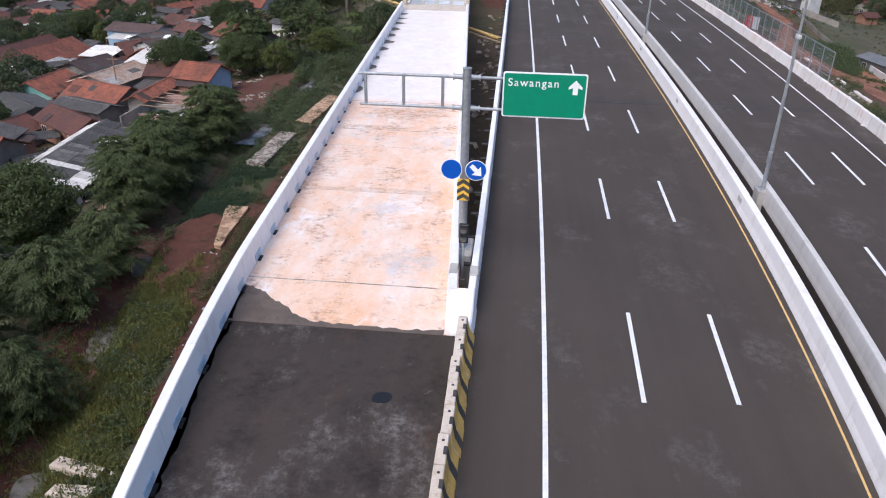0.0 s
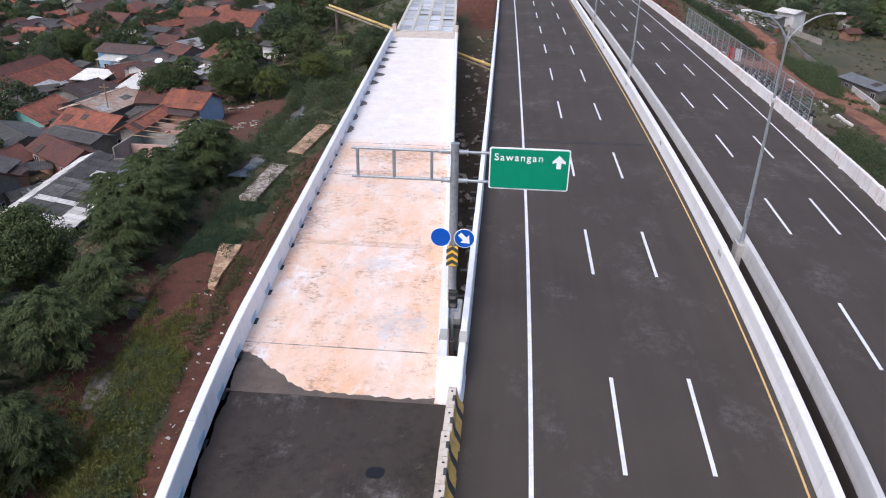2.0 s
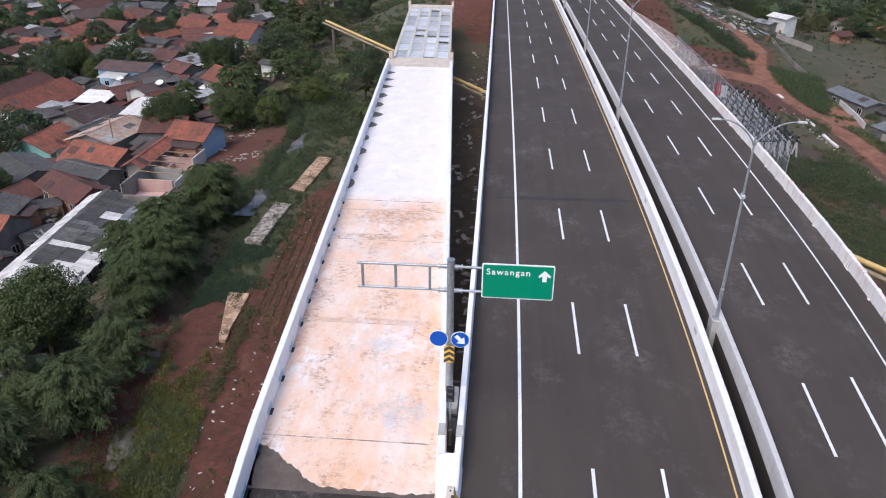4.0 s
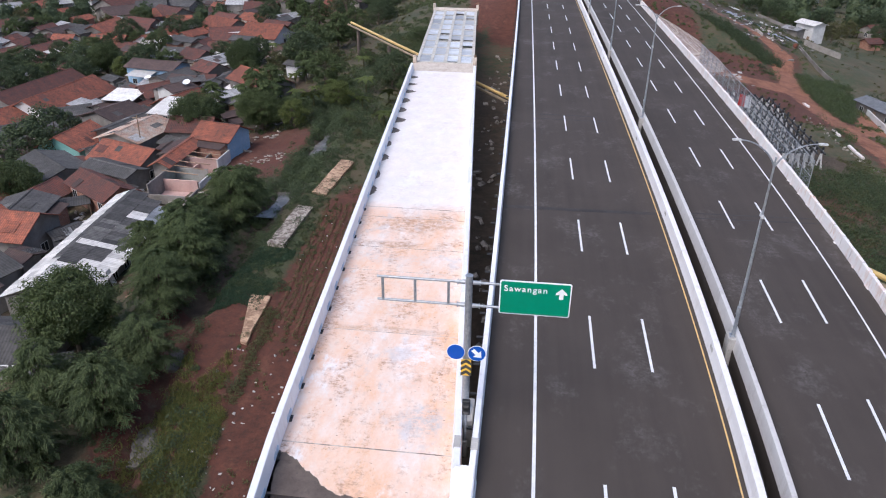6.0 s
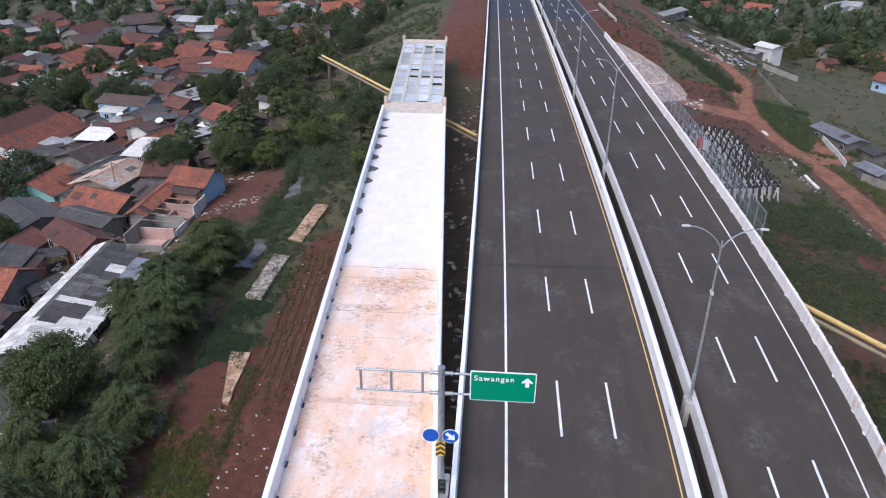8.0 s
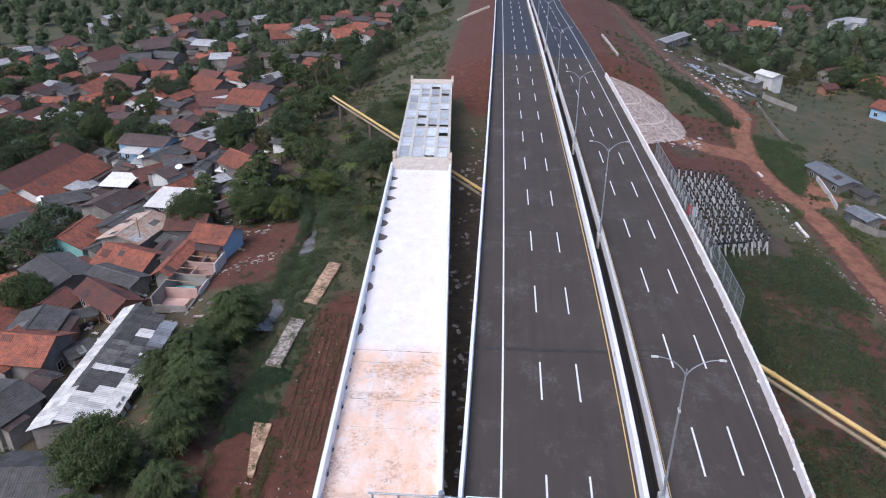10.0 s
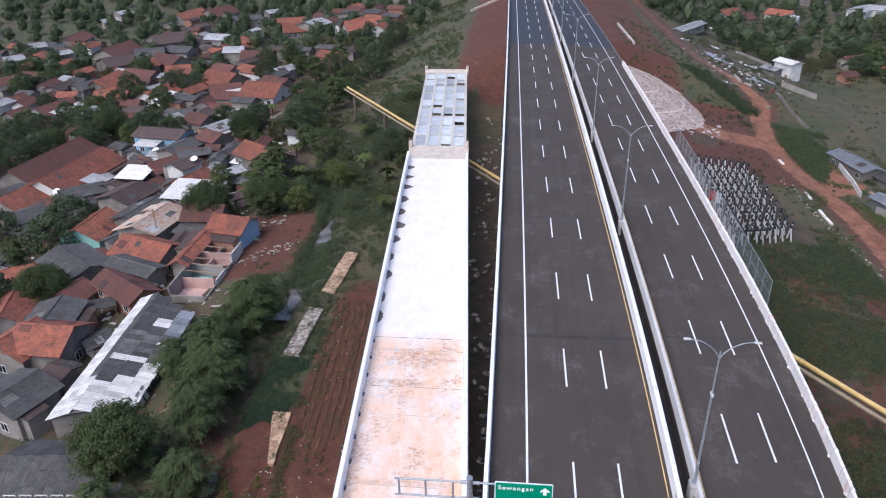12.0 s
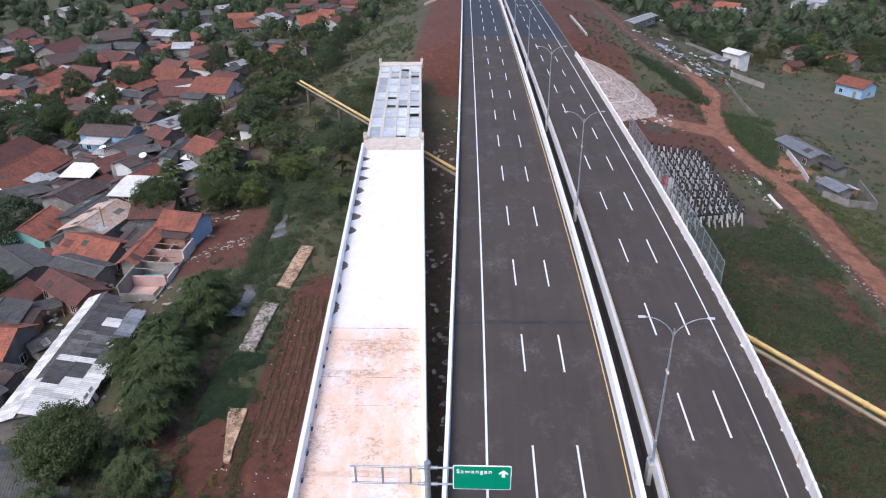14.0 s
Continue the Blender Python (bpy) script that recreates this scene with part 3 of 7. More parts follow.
# ---------------------------------------------------------------- carriageways
ROAD_L, ROAD_M1, ROAD_M2, ROAD_R = -2.8, 11.15, 13.55, 26.5
Y0, Y1, YB = -70.0, 900.0, 193.0
# warp terms, fitted so the straight road follows the wide lens's bowed lines
VIEW_WARP_X = (0.614, -0.978, -0.016, -0.978, 0.474, -0.809, 0.064, -2.082, -0.569, 0.445, -0.108, 0.049)
VIEW_WARP_Y = (-0.918, 3.36, -5.013, 1.778, 0.649, -1.177, 0.258, -0.057, -0.031, -0.152, -0.032, 1.3)


def bend(x, y, z=0.0):
    """From offset and chainage along the motorway to the plan: bows the straight carriageways to fit the camera's view.
    """
    q = min(300.0, max(-5.0, y))
    u, v, e = x / 10, q / 100, math.exp(-(q + 5) / 22)
    terms = [a * b for a in (1.0, u, u * u) for b in (1.0, v, v * v, e)]
    beyond = max(0.0, y - 300)
    return Vector((x + sum(c * t for c, t in zip(VIEW_WARP_X, terms)) - 0.012 * beyond, y + sum(c * t for c, t in zip(VIEW_WARP_Y, terms)) - 0.3 * beyond, z))


def bent(bm):
    """Lay a mesh built along the chainage onto the view-fitted bow."""
    for v in bm.verts:
        v.co = bend(*v.co)
    return bm


def stations(y0, y1, near=2.5, far=12.0):
    out, y = [y0], y0
    while y < y1 - 0.01:
        y = min(y1, y + (near if y < 120 else far))
        out.append(y)
    return out


def bent_box(bm, x0, y0, z0, x1, y1, z1, cols=1):
    """A long flat body along the chainage, cut often enough to follow the view-fitted bow."""
    us = [x0 + (x1 - x0) * i / cols for i in range(cols + 1)]
    sweep(bm, [(u, z0) for u in us] + [(u, z1) for u in us[::-1]], [(0, y, 0) for y in stations(y0, y1)])
    return bent(bm)


def at_road(x, y, z=0.0):
    """The pose of a fitting beside the carriageway, turned along it."""
    d = bend(x, y + 0.5) - bend(x, y - 0.5)
    return Matrix.Translation(bend(x, y, z)) @ Matrix.Rotation(-math.atan2(d.x, d.y), 4, "Z")


def road_piece(name, x0, x1, y0, y1, material, label):
    bm = bmesh.new()
    bent_box(bm, x0, y0, -1.3, x1, y1, 0.0, 5)
    return tagged(new(name, finish(bm, name, material)), label, "road", kind="structure")


road_piece("road_near_left", ROAD_L - 0.45, 11.9, Y0, YB, ASPHALT, "dark asphalt three-lane carriageway on a viaduct")
road_piece("road_near_right", 12.95, ROAD_R + 0.5, Y0, YB, ASPHALT, "dark asphalt two-lane carriageway beyond the median")
road_piece("road_far_left", ROAD_L - 0.45, 11.9, YB + 0.02, Y1, ASPHALT_NEW, "fresher bluish asphalt carriageway on the embankment")
road_piece("road_far_right", 12.95, ROAD_R + 0.5, YB + 0.02, Y1, ASPHALT_NEW, "fresher bluish asphalt carriageway on the embankment")


def strip(name, x, w, y0, y1, material, label, z=0.006, group=""):
    bm = bmesh.new()
    bent_box(bm, x - w / 2, y0, z - 0.004, x + w / 2, y1, z)
    return tagged(new(name, finish(bm, name, material)), label, "lane marking", group, kind="structure")


strip("edge_line_1", 0.0, 0.18, Y0, Y1, PAINT_WHITE, "solid white painted edge line")
strip("edge_line_2", 10.85, 0.1, Y0, Y1, PAINT_YELLOW, "solid yellow painted line beside the median")
strip("edge_line_3", 13.85, 0.1, Y0, Y1, PAINT_YELLOW, "solid yellow painted line beside the median")
strip("edge_line_4", 24.28, 0.16, Y0, Y1, PAINT_WHITE, "solid white painted edge line")


def dash_mesh():
    bm = bmesh.new()
    box(bm, -0.08, -2.81, 0.002, 0.08, 2.81, 0.007)
    return finish(bm, "lane_dash", PAINT_WHITE)


DASH = dash_mesh()
for x, yc, n, gap in ((3.6, 25.31, 27, 14.95), (7.2, 25.16, 27, 14.95), (17.42, 30.94, 27, 14.93), (21.06, 30.94, 27, 14.93)):
    for k in range(-5, n):
        ob = new("lane_dash", DASH)
        ob.matrix_basis = at_road(x, yc + k * gap)
        tagged(ob, "white painted lane dash on asphalt", "lane marking", "lane dashes", "structure")

# expansion joints across the viaduct
JOINT = surf("joint_plug", (0.026, 0.022, 0.02), (0.042, 0.036, 0.033), 0.9, 0.8)
for y, runs in ((45.2, ((ROAD_L, ROAD_M1, 0.0, 0.3), (ROAD_M2, ROAD_R, -0.5, 0.12), (ROAD_M2, ROAD_R, 0.5, 0.12))), (72.4, ((0.2, 8.6, -0.9, 0.13), (-0.4, 7.6, 0.9, 0.16)))):
    for x0, x1, off, w in runs:
        bm = bmesh.new()
        sweep(bm, [(-w, -0.01), (w, -0.01), (w, 0.003), (-w, 0.003)], [(x0 + (x1 - x0) * i / 8, y + off, 0) for i in range(9)])
        bent(bm)
        tagged(new("joint", finish(bm, "joint", JOINT)), "dark asphalt plug over an expansion joint", "expansion joint", kind="structure")


# ---------------------------------------------------------------- the side ramp
def ramp_z(y):
    return -0.0215 * max(0.0, y - 16)


def ramp_right(y):
    return -3.4 - 0.0665 * (y - 7) if y > 7 else -3.4


def ramp_left(y):
    if y > 14:
        return -12.52 - 0.0735 * (y - 14)
    d = min(14 - y, 24)
    return -12.52 + 0.09 * d + 0.003 * d * d


def ramp_slab(name, y0, y1, material, label, dz=0.0, step_y=6.0):
    n = max(1, round((y1 - y0) / step_y))
    ys = [y0 + (y1 - y0) * i / n for i in range(n + 1)]
    bm = bmesh.new()
    rings = []
    for y in ys:
        z = ramp_z(y) + dz
        rings.append([bm.verts.new(p) for p in ((ramp_left(y) - 0.45, y, z), (ramp_right(y) + 0.45, y, z), (ramp_right(y) + 0.45, y, z - 1.4), (ramp_left(y) - 0.45, y, z - 1.4))])
    for r, s in zip(rings, rings[1:]):
        for k in range(4):
            bm.faces.new((r[k], r[(k + 1) % 4], s[(k + 1) % 4], s[k]))
    bm.faces.new(rings[0])
    bm.faces.new(rings[-1][::-1])
    return tagged(new(name, finish(bm, name, material)), label, "ramp", kind="structure")


tops = [(11.22, 44.55, "ramp_slab_near", "pale concrete ramp deck stained with orange clay"), (44.6, 97.6, "ramp_slab_far", "white new concrete ramp deck")]
for a, b, nm, lb in tops:
    ramp_slab(nm, a, b, DECK, lb)
ramp_slab("ramp_end_slab", 97.64, 104.0, PALE_CONCRETE, "bare buff concrete end of the ramp deck", -0.05)
bm = bmesh.new()
slab(bm, [(-3.28, Y0), (-3.28, 11.2), *[(ramp_left(y) - 0.4, y) for y in (11.2, 7, 4, 1, -2, -5, -8, -12, Y0)]], -1.4, -0.02)
tagged(new("ramp_approach", finish(bm, "ramp_approach", ASPHALT_OLD)), "worn dark asphalt ramp approach with pale scuffs", "road", kind="structure")


def patch(name, pts, z0, material, label, cat="stain"):
    """A thin overlay that follows the ramp's fall."""
    bm = bmesh.new()
    top = [bm.verts.new((x, y, ramp_z(y) + z0)) for x, y in pts]
    low = [bm.verts.new((x, y, ramp_z(y) - 0.01)) for x, y in pts]
    bm.faces.new(top)
    for i in range(len(pts)):
        j = (i + 1) % len(pts)
        bm.faces.new((top[i], low[i], low[j], top[j]))
    return tagged(new(name, finish(bm, name, material)), label, cat, kind="structure")


rng = random.Random(5)
# ragged tongue of damp asphalt over the first slab
edge = [(-12.7, 13.9), (-12.1, 13.8), (-11.5, 13.5), (-11.0, 13.0), (-10.5, 12.6), (-10.0, 12.2), (-9.5, 11.8), (-9.0, 11.55), (-8.2, 11.45), (-7.4, 11.4), (-6.5, 11.38), (-5.6, 11.36), (-4.8, 11.4), (-3.75, 11.55)]
wavy = []
for (ax, ay), (bx, by) in zip(edge, edge[1:]):
    for k in range(4):
        t = k / 4
        wavy.append((ax + (bx - ax) * t + rng.uniform(-0.06, 0.06), ay + (by - ay) * t + rng.uniform(-0.08, 0.08)))
wavy.append(edge[-1])
patch("asphalt_tongue", [(-12.7, 11.15), *wavy, (-3.75, 11.15)][::-1], 0.006, DARK_DAMP, "ragged dark damp edge of asphalt on concrete")
# dark seep along the foot of the parapet on the approach
bm = bmesh.new()
rows = []
for k in range(140):
    y = 13.3 - k * 0.25
    w = 0.1 + 0.5 * abs(noise.noise((y * 0.32, 3.1, 0))) + 0.22 * abs(noise.noise((y * 1.3, 8.1, 0))) + 0.2 * smooth(-2, 8, -y)
    rows.append((bm.verts.new((ramp_left(y) - 0.05, y, -0.008 if y < 11.2 else 0.008)), bm.verts.new((ramp_left(y) + w, y, -0.008 if y < 11.2 else 0.008))))
for a, b in zip(rows, rows[1:]):
    bm.faces.new((a[0], b[0], b[1], a[1]))
bmesh.ops.solidify(bm, geom=bm.faces[:], thickness=0.006)
tagged(new("damp_seep", finish(bm, "damp_seep", DAMP_AND_SHADE)), "black damp seep along the parapet foot", "stain", kind="structure")
# scalloped uncured patches down the far edge
k = 0
y = 47.0
while y < 97:
    w = rng.uniform(0.35, 0.7) + 0.7 * smooth(58, 72, y)
    ln = rng.uniform(1.4, 2.8)
    n = 12
    pts = [(ramp_left(y + ln * i / n) - 0.1 + 0.1 + w * math.sin(math.pi * i / n) ** 0.6 * rng.uniform(0.75, 1.1), y + ln * i / n) for i in range(n + 1)]
    patch("mortar_patch", [(ramp_left(y) - 0.1, y - 0.01), *pts, (ramp_left(y + ln) - 0.1, y + ln + 0.01)], 0.006, DARK_DAMP, "grey scalloped mortar patch at the deck edge")
    y += rng.uniform(3.2, 5.2)
# joints on the deck
DECK_SEAL = surf("deck_seal", (0.17, 0.12, 0.09), (0.55, 0.47, 0.41), 0.9, 0.85, lo=0.42, hi=0.58)
for y, w in ((44.57, 0.05), (42.5, 0.025), (36.8, 0.025), (33.0, 0.012), (25.0, 0.02), (14.6, 0.03)):
    patch("deck_joint", [(ramp_left(y), y - w), (ramp_left(y), y + w), (ramp_right(y), y + w), (ramp_right(y), y - w)], 0.005, DECK_SEAL, "dirty sealed joint across the deck", "expansion joint")
# oil spot and scuffs on the approach
pts = [(-5.4 + 0.28 * math.cos(a) * (1 + 0.25 * math.sin(2 * a + 1)), 7.3 + 0.36 * math.sin(a) * (1 + 0.25 * math.cos(2 * a))) for a in [i * math.tau / 18 for i in range(18)]]
bm = bmesh.new()
slab(bm, pts, -0.03, -0.012)
tagged(new("oil_spot", finish(bm, "oil_spot", TAR)), "black oil spot on worn asphalt", "stain", kind="structure")


# ---------------------------------------------------------------- parapets and barriers
def jersey(w_top, w_foot, h, lean=0.0):
    """Half-symmetric traffic barrier profile, foot to top."""
    a, b = w_foot / 2, w_top / 2
    return [(-a, -0.02), (a, -0.02), (a, 0.09), (b + 0.05, 0.34), (b, h - 0.03), (b - 0.03, h), (-b + 0.03, h), (-b, h - 0.03), (-b - 0.05, 0.34), (-a, 0.09)]


def barrier_run(name, line, y0, y1, seg, prof, material, label, gap=0.02, zf=None, wobble=0.0, seed=1, curved=True):
    """A run of cast panels along x = line(y)."""
    root = thing(name, Matrix(), label, "barrier", kind="structure")
    r = random.Random(seed)
    y = y0
    while y < y1 - 0.1:
        e = min(y + seg, y1)
        n = 2
        dx, dz = r.uniform(-wobble, wobble), r.uniform(-wobble, wobble)
        rows = []
        for i in range(n + 1):
            yy = y + (e - gap - y) * i / n
            rows.append((line(yy) + dx, yy, (zf(yy) if zf else 0) + dz))
        bm = bmesh.new()
        sweep(bm, prof, rows)
        if curved:
            bent(bm)
        part("panel", bm, material, root)
        y = e
    return root


WALL_PROF = [(-0.2, -0.02), (0.24, -0.02), (0.22, 0.2), (0.15, 1.07), (0.12, 1.1), (-0.17, 1.1), (-0.2, 1.07)]
left_parapet = barrier_run("wall_ramp_left", lambda y: ramp_left(y) - 0.2, -40, 98.0, 4.0, WALL_PROF, WHITE_BARRIER, "white-washed concrete ramp parapet with drain slots", 0.015, ramp_z, 0.006, 2, False)
right_parapet = barrier_run("wall_ramp_right", lambda y: ramp_right(y) + 0.2, 13.0, 98.0, 4.0, [(-u, w * 0.92) for u, w in WALL_PROF][::-1], WHITE_BARRIER, "white-washed concrete parapet on the inner ramp edge", 0.015, ramp_z, 0.006, 3, False)
road_left = barrier_run("wall_road_left", lambda y: ROAD_L - 0.22, 13.0, 370.0, 5.0, jersey(0.3, 0.42, 0.95), WHITE_BARRIER, "white concrete barrier on the carriageway edge", 0.02, None, 0.008, 4)
median_1 = barrier_run("wall_median_1", lambda y: ROAD_M1 + 0.36, -30, 500, 6.0, jersey(0.44, 0.66, 0.95), MEDIAN_WHITE, "white concrete median barrier", 0.012, None, 0.006, 5)
median_2 = barrier_run("wall_median_2", lambda y: ROAD_M2 - 0.3, -30, 500, 6.0, jersey(0.34, 0.56, 0.95), MEDIAN_GREY, "unpainted pale concrete median barrier", 0.012, None, 0.006, 6)
road_right = barrier_run("wall_road_right", lambda y: ROAD_R + 0.25, -20, 171, 2.4, jersey(0.34, 0.55, 0.95), DUSTY_WHITE, "white concrete edge barrier streaked with clay dust", 0.09, None, 0.02, 7)


def drain_mesh():
    bm = bmesh.new()
    box(bm, -0.02, -0.42, 0.06, 0.035, 0.42, 0.36, 0.01)
    return finish(bm, "drain_slot", DRAIN_BLUE)


def grate_mesh():
    bm = bmesh.new()
    for i in range(6):
        box(bm, 0.05, -0.3 + i * 0.11, 0.0, 0.3, -0.24 + i * 0.11, 0.03)
    return finish(bm, "drain_grate", BLACK)


DRAIN, GRATE = drain_mesh(), grate_mesh()
y = -14.0
while y < 96:
    lean = math.atan2(ramp_left(y + 1) - ramp_left(y), 1)
    m = Matrix.Translation((ramp_left(y) + 0.015, y, ramp_z(y))) @ Matrix.Rotation(-lean, 4, "Z")
    part_mesh("drain_slot", DRAIN, left_parapet, m, "pale blue drain slot")
    if y < 46:
        part_mesh("drain_grate", GRATE, left_parapet, m @ Matrix.Diagonal((0.6, 0.8, 1, 1)), "black drain grate")
    y += 2.75
# crusted mortar and clay along the top and foot of the far edge barrier
rng = random.Random(52)
LUMPS = []
for k in range(4):
    bm = bmesh.new()
    bmesh.ops.create_icosphere(bm, subdivisions=1, radius=0.13)
    for v in bm.verts:
        v.co = Vector((v.co.x * 0.9, v.co.y * 2.2, v.co.z * 0.45)) + noise.noise_vector(v.co * 9 + Vector((k * 3, 0, 0))) * 0.06
    LUMPS.append(finish(bm, "mortar_lump", DUSTY_WHITE))
y = 8.0
while y < 170:
    part_mesh("mortar_lump", LUMPS[rng.randrange(4)], road_right, at_road(ROAD_R + 0.25 + rng.uniform(0.0, 0.1), y, 0.93 + rng.uniform(-0.04, 0.02)) @ Matrix.Rotation(rng.uniform(-0.25, 0.25), 4, "Z"))
    if rng.random() < 0.5:
        part_mesh("mortar_lump", LUMPS[rng.randrange(4)], road_right, at_road(ROAD_R - 0.02 + rng.uniform(-0.04, 0.03), y + 0.6, 0.0) @ Matrix.Rotation(rng.uniform(-0.25, 0.25), 4, "Z"))
    y += rng.choice((0.5, 0.9, 1.6, 2.6))
# reflectors on the carriageway barrier, drain stubs on its outer side
bm = bmesh.new()
box(bm, -0.02, -0.3, 0.25, 0.02, 0.3, 0.5, 0.01)
REFLECT = finish(bm, "drain_slot", CONCRETE)
bm = bmesh.new()
tube(bm, (-0.45, 0, 0.25), (0, 0, 0.25), 0.09, seg=8)
STUB = finish(bm, "drain_stub", BLACK)
for k in range(60):
    part_mesh("drain_slot", REFLECT, road_left, at_road(ROAD_L + 0.012 - 0.05, 15 + k * 2.75), "grey drain slot")
    part_mesh("drain_stub", STUB, road_left, at_road(ROAD_L - 0.38, 16.4 + k * 2.75), "dark drain stub")
for k in range(14):
    part_mesh("junction_box", REFLECT, median_1, at_road(ROAD_M1 + 0.09, 24 + k * 20.0, 0.22), "grey cable junction plate")
# the channel's near-black colour stands in for the shade deep between the walls
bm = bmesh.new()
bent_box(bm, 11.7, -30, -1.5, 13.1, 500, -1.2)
tagged(new("median_gutter", finish(bm, "median_gutter", DAMP_AND_SHADE)), "drain channel coloured near-black for the shade between the median walls", "gutter", kind="structure")
# low rail beyond the end of the edge barrier
rail = thing("wall_rail_right", Matrix(), "galvanised guard rail on short posts", "guard rail", kind="structure")
bm = bmesh.new()
sweep(bm, [(-0.03, 0.45), (0.03, 0.5), (-0.02, 0.58), (0.03, 0.66), (-0.03, 0.72), (-0.06, 0.58)], [(ROAD_R + 0.2, y, 0) for y in range(172, 480, 9)])
bent(bm)
part("rail_beam", bm, STEEL, rail)
bm = bmesh.new()
box(bm, -0.06, -0.06, -0.3, 0.06, 0.06, 0.7, 0.01)
RAIL_POST = finish(bm, "rail_post", STEEL)
for y in range(173, 480, 5):
    part_mesh("rail_post", RAIL_POST, rail, at_road(ROAD_R + 0.32, y))

# rounded gore nose that joins the two barriers: a low front rising to the parapets
bm = bmesh.new()
rings = []
for y, h, lb, lt, rt, rb in ((11.2, 0.14, -3.45, -3.38, -2.84, -2.72), (11.28, 0.26, -3.62, -3.52, -2.76, -2.66), (11.45, 0.36, -3.72, -3.6, -2.73, -2.62), (11.9, 0.52, -3.77, -3.64, -2.71, -2.6), (12.5, 0.76, -3.8, -3.66, -2.71, -2.6), (13.1, 0.97, -3.84, -3.68, -2.71, -2.6)):
    mid = (lt + rt) / 2
    rings.append([bm.verts.new(c) for c in ((lb, y, -0.02), (lb + 0.01, y, h * 0.5), (lt, y, h - 0.05), (lt + 0.07, y, h), (mid, y, h + 0.01), (rt - 0.07, y, h), (rt, y, h - 0.05), (rb - 0.06, y, h * 0.4), (rb, y, -0.02))])
for p, q in zip(rings, rings[1:]):
    for k in range(9):
        bm.faces.new((p[k], p[(k + 1) % 9], q[(k + 1) % 9], q[k]))
bm.faces.new(rings[0])
bm.faces.new(rings[-1][::-1])
gore = tagged(new("gore_nose", finish(bm, "gore_nose", WHITE_BARRIER)), "rounded white concrete nose joining two barriers", "barrier")
bm = bmesh.new()
box(bm, -3.86, 14.2, 0.9, -3.52, 15.0, 1.06, 0.02)
tagged(new("coping_block", finish(bm, "coping_block", CONCRETE)), "grey mortar block on the white parapet", "concrete block")
bm = bmesh.new()
box(bm, -3.02, 14.2, 0.9, -2.66, 15.0, 1.0, 0.02)
tagged(new("coping_block", finish(bm, "coping_block", CONCRETE)), "grey mortar block on the white barrier", "concrete block")
bm = bmesh.new()
box(bm, -3.82, 16.7, -1.3, -3.1, 18.5, 0.55, 0.05)
tagged(new("pole_footing", finish(bm, "pole_footing", CONCRETE)), "grey concrete footing between the two barriers", "footing")


# striped temporary barriers along the approach
def striped_barrier():
    root = thing("striped_barrier", Matrix(), "short concrete barrier block with a yellow and black traffic face", "barrier", "striped barrier blocks")
    L = 1.27
    bm = bmesh.new()
    sweep(bm, [(-0.24, 0.0), (0.45, 0.0), (0.43, 0.1), (0.24, 0.42), (0.155, 0.9), (0.13, 0.93), (-0.14, 0.93), (-0.17, 0.9), (-0.2, 0.42), (-0.24, 0.12)], [(0, 0.012, 0), (0, L - 0.012, 0)])
    part("body", bm, PALE_CONCRETE, root)
    for y0, w, mt, lb in ((0.01, 0.36, STRIPE_YELLOW, "faded yellow stripe"), (0.372, 0.4, STRIPE_BLACK, "black stripe"), (0.774, 0.485, STRIPE_YELLOW, "faded yellow stripe")):
        bm = bmesh.new()
        prev = None
        for u, z, s in ((0.454, 0.01, 0.1), (0.434, 0.1, 0.08), (0.244, 0.42, 0.0), (0.16, 0.88, 0.0)):
            lo, hi = y0 - (s if y0 > 0.1 else 0), y0 + w - (s if y0 < 0.7 else 0)
            row = [bm.verts.new(c) for c in ((u, lo, z), (u, hi, z), (u - 0.02, lo, z), (u - 0.02, hi, z))]
            if prev:
                for p, q in ((0, 1), (2, 0), (1, 3)):
                    bm.faces.new((prev[p], prev[q], row[q], row[p]))
            prev = row
        part("stripe", bm, mt, root, lb)
    bm = bmesh.new()
    box(bm, 0.04, 0.4, 0.7, 0.166, 0.75, 0.936, 0.01)
    part("painted_edge", bm, STRIPE_BLACK, root, "black paint carried over the top edge")
    bm = bmesh.new()
    tube(bm, (0, 0.98, 0.9), (0, 0.98, 0.937), 0.05, seg=8)
    part("lifting_hole", bm, BLACK, root)
    return root


first = striped_barrier()
first.matrix_basis = Matrix.Translation((-3.02, 9.9, 0))
for k in range(1, 23):
    copy_thing(first, Matrix.Translation((-3.02 - 0.006 * k + 0.02 * math.sin(k * 2.1), 9.9 - 1.28 * k, 0)) @ Matrix.Rotation(0.015 * math.sin(k * 1.3), 4, "Z"))


# ---------------------------------------------------------------- overhead sign
def text_part(body, size, m, parent, material, name, depth=0.012):
    cu = bpy.data.curves.new(name, "FONT")
    cu.body, cu.size, cu.extrude, cu.space_character, cu.offset = body, size, depth, 1.22, 0.004
    tmp = bpy.data.objects.new(name, cu)
    scene.collection.objects.link(tmp)
    dg = bpy.context.evaluated_depsgraph_get()
    me = bpy.data.meshes.new_from_object(tmp.evaluated_get(dg))
    bpy.data.objects.remove(tmp)
    me.materials.clear()
    me.materials.append(material)
    ob = new(name, me)
    ob.parent, ob.matrix_basis = parent, m
    return ob


def arrow(bm, pts, depth):
    lo = [bm.verts.new((x, 0, z)) for x, z in pts]
    hi = [bm.verts.new((x, -depth, z)) for x, z in pts]
    bm.faces.new(lo)
    bm.faces.new(hi[::-1])
    for i in range(len(pts)):
        j = (i + 1) % len(pts)
        bm.faces.new((lo[i], hi[i], hi[j], lo[j]))
    return bm


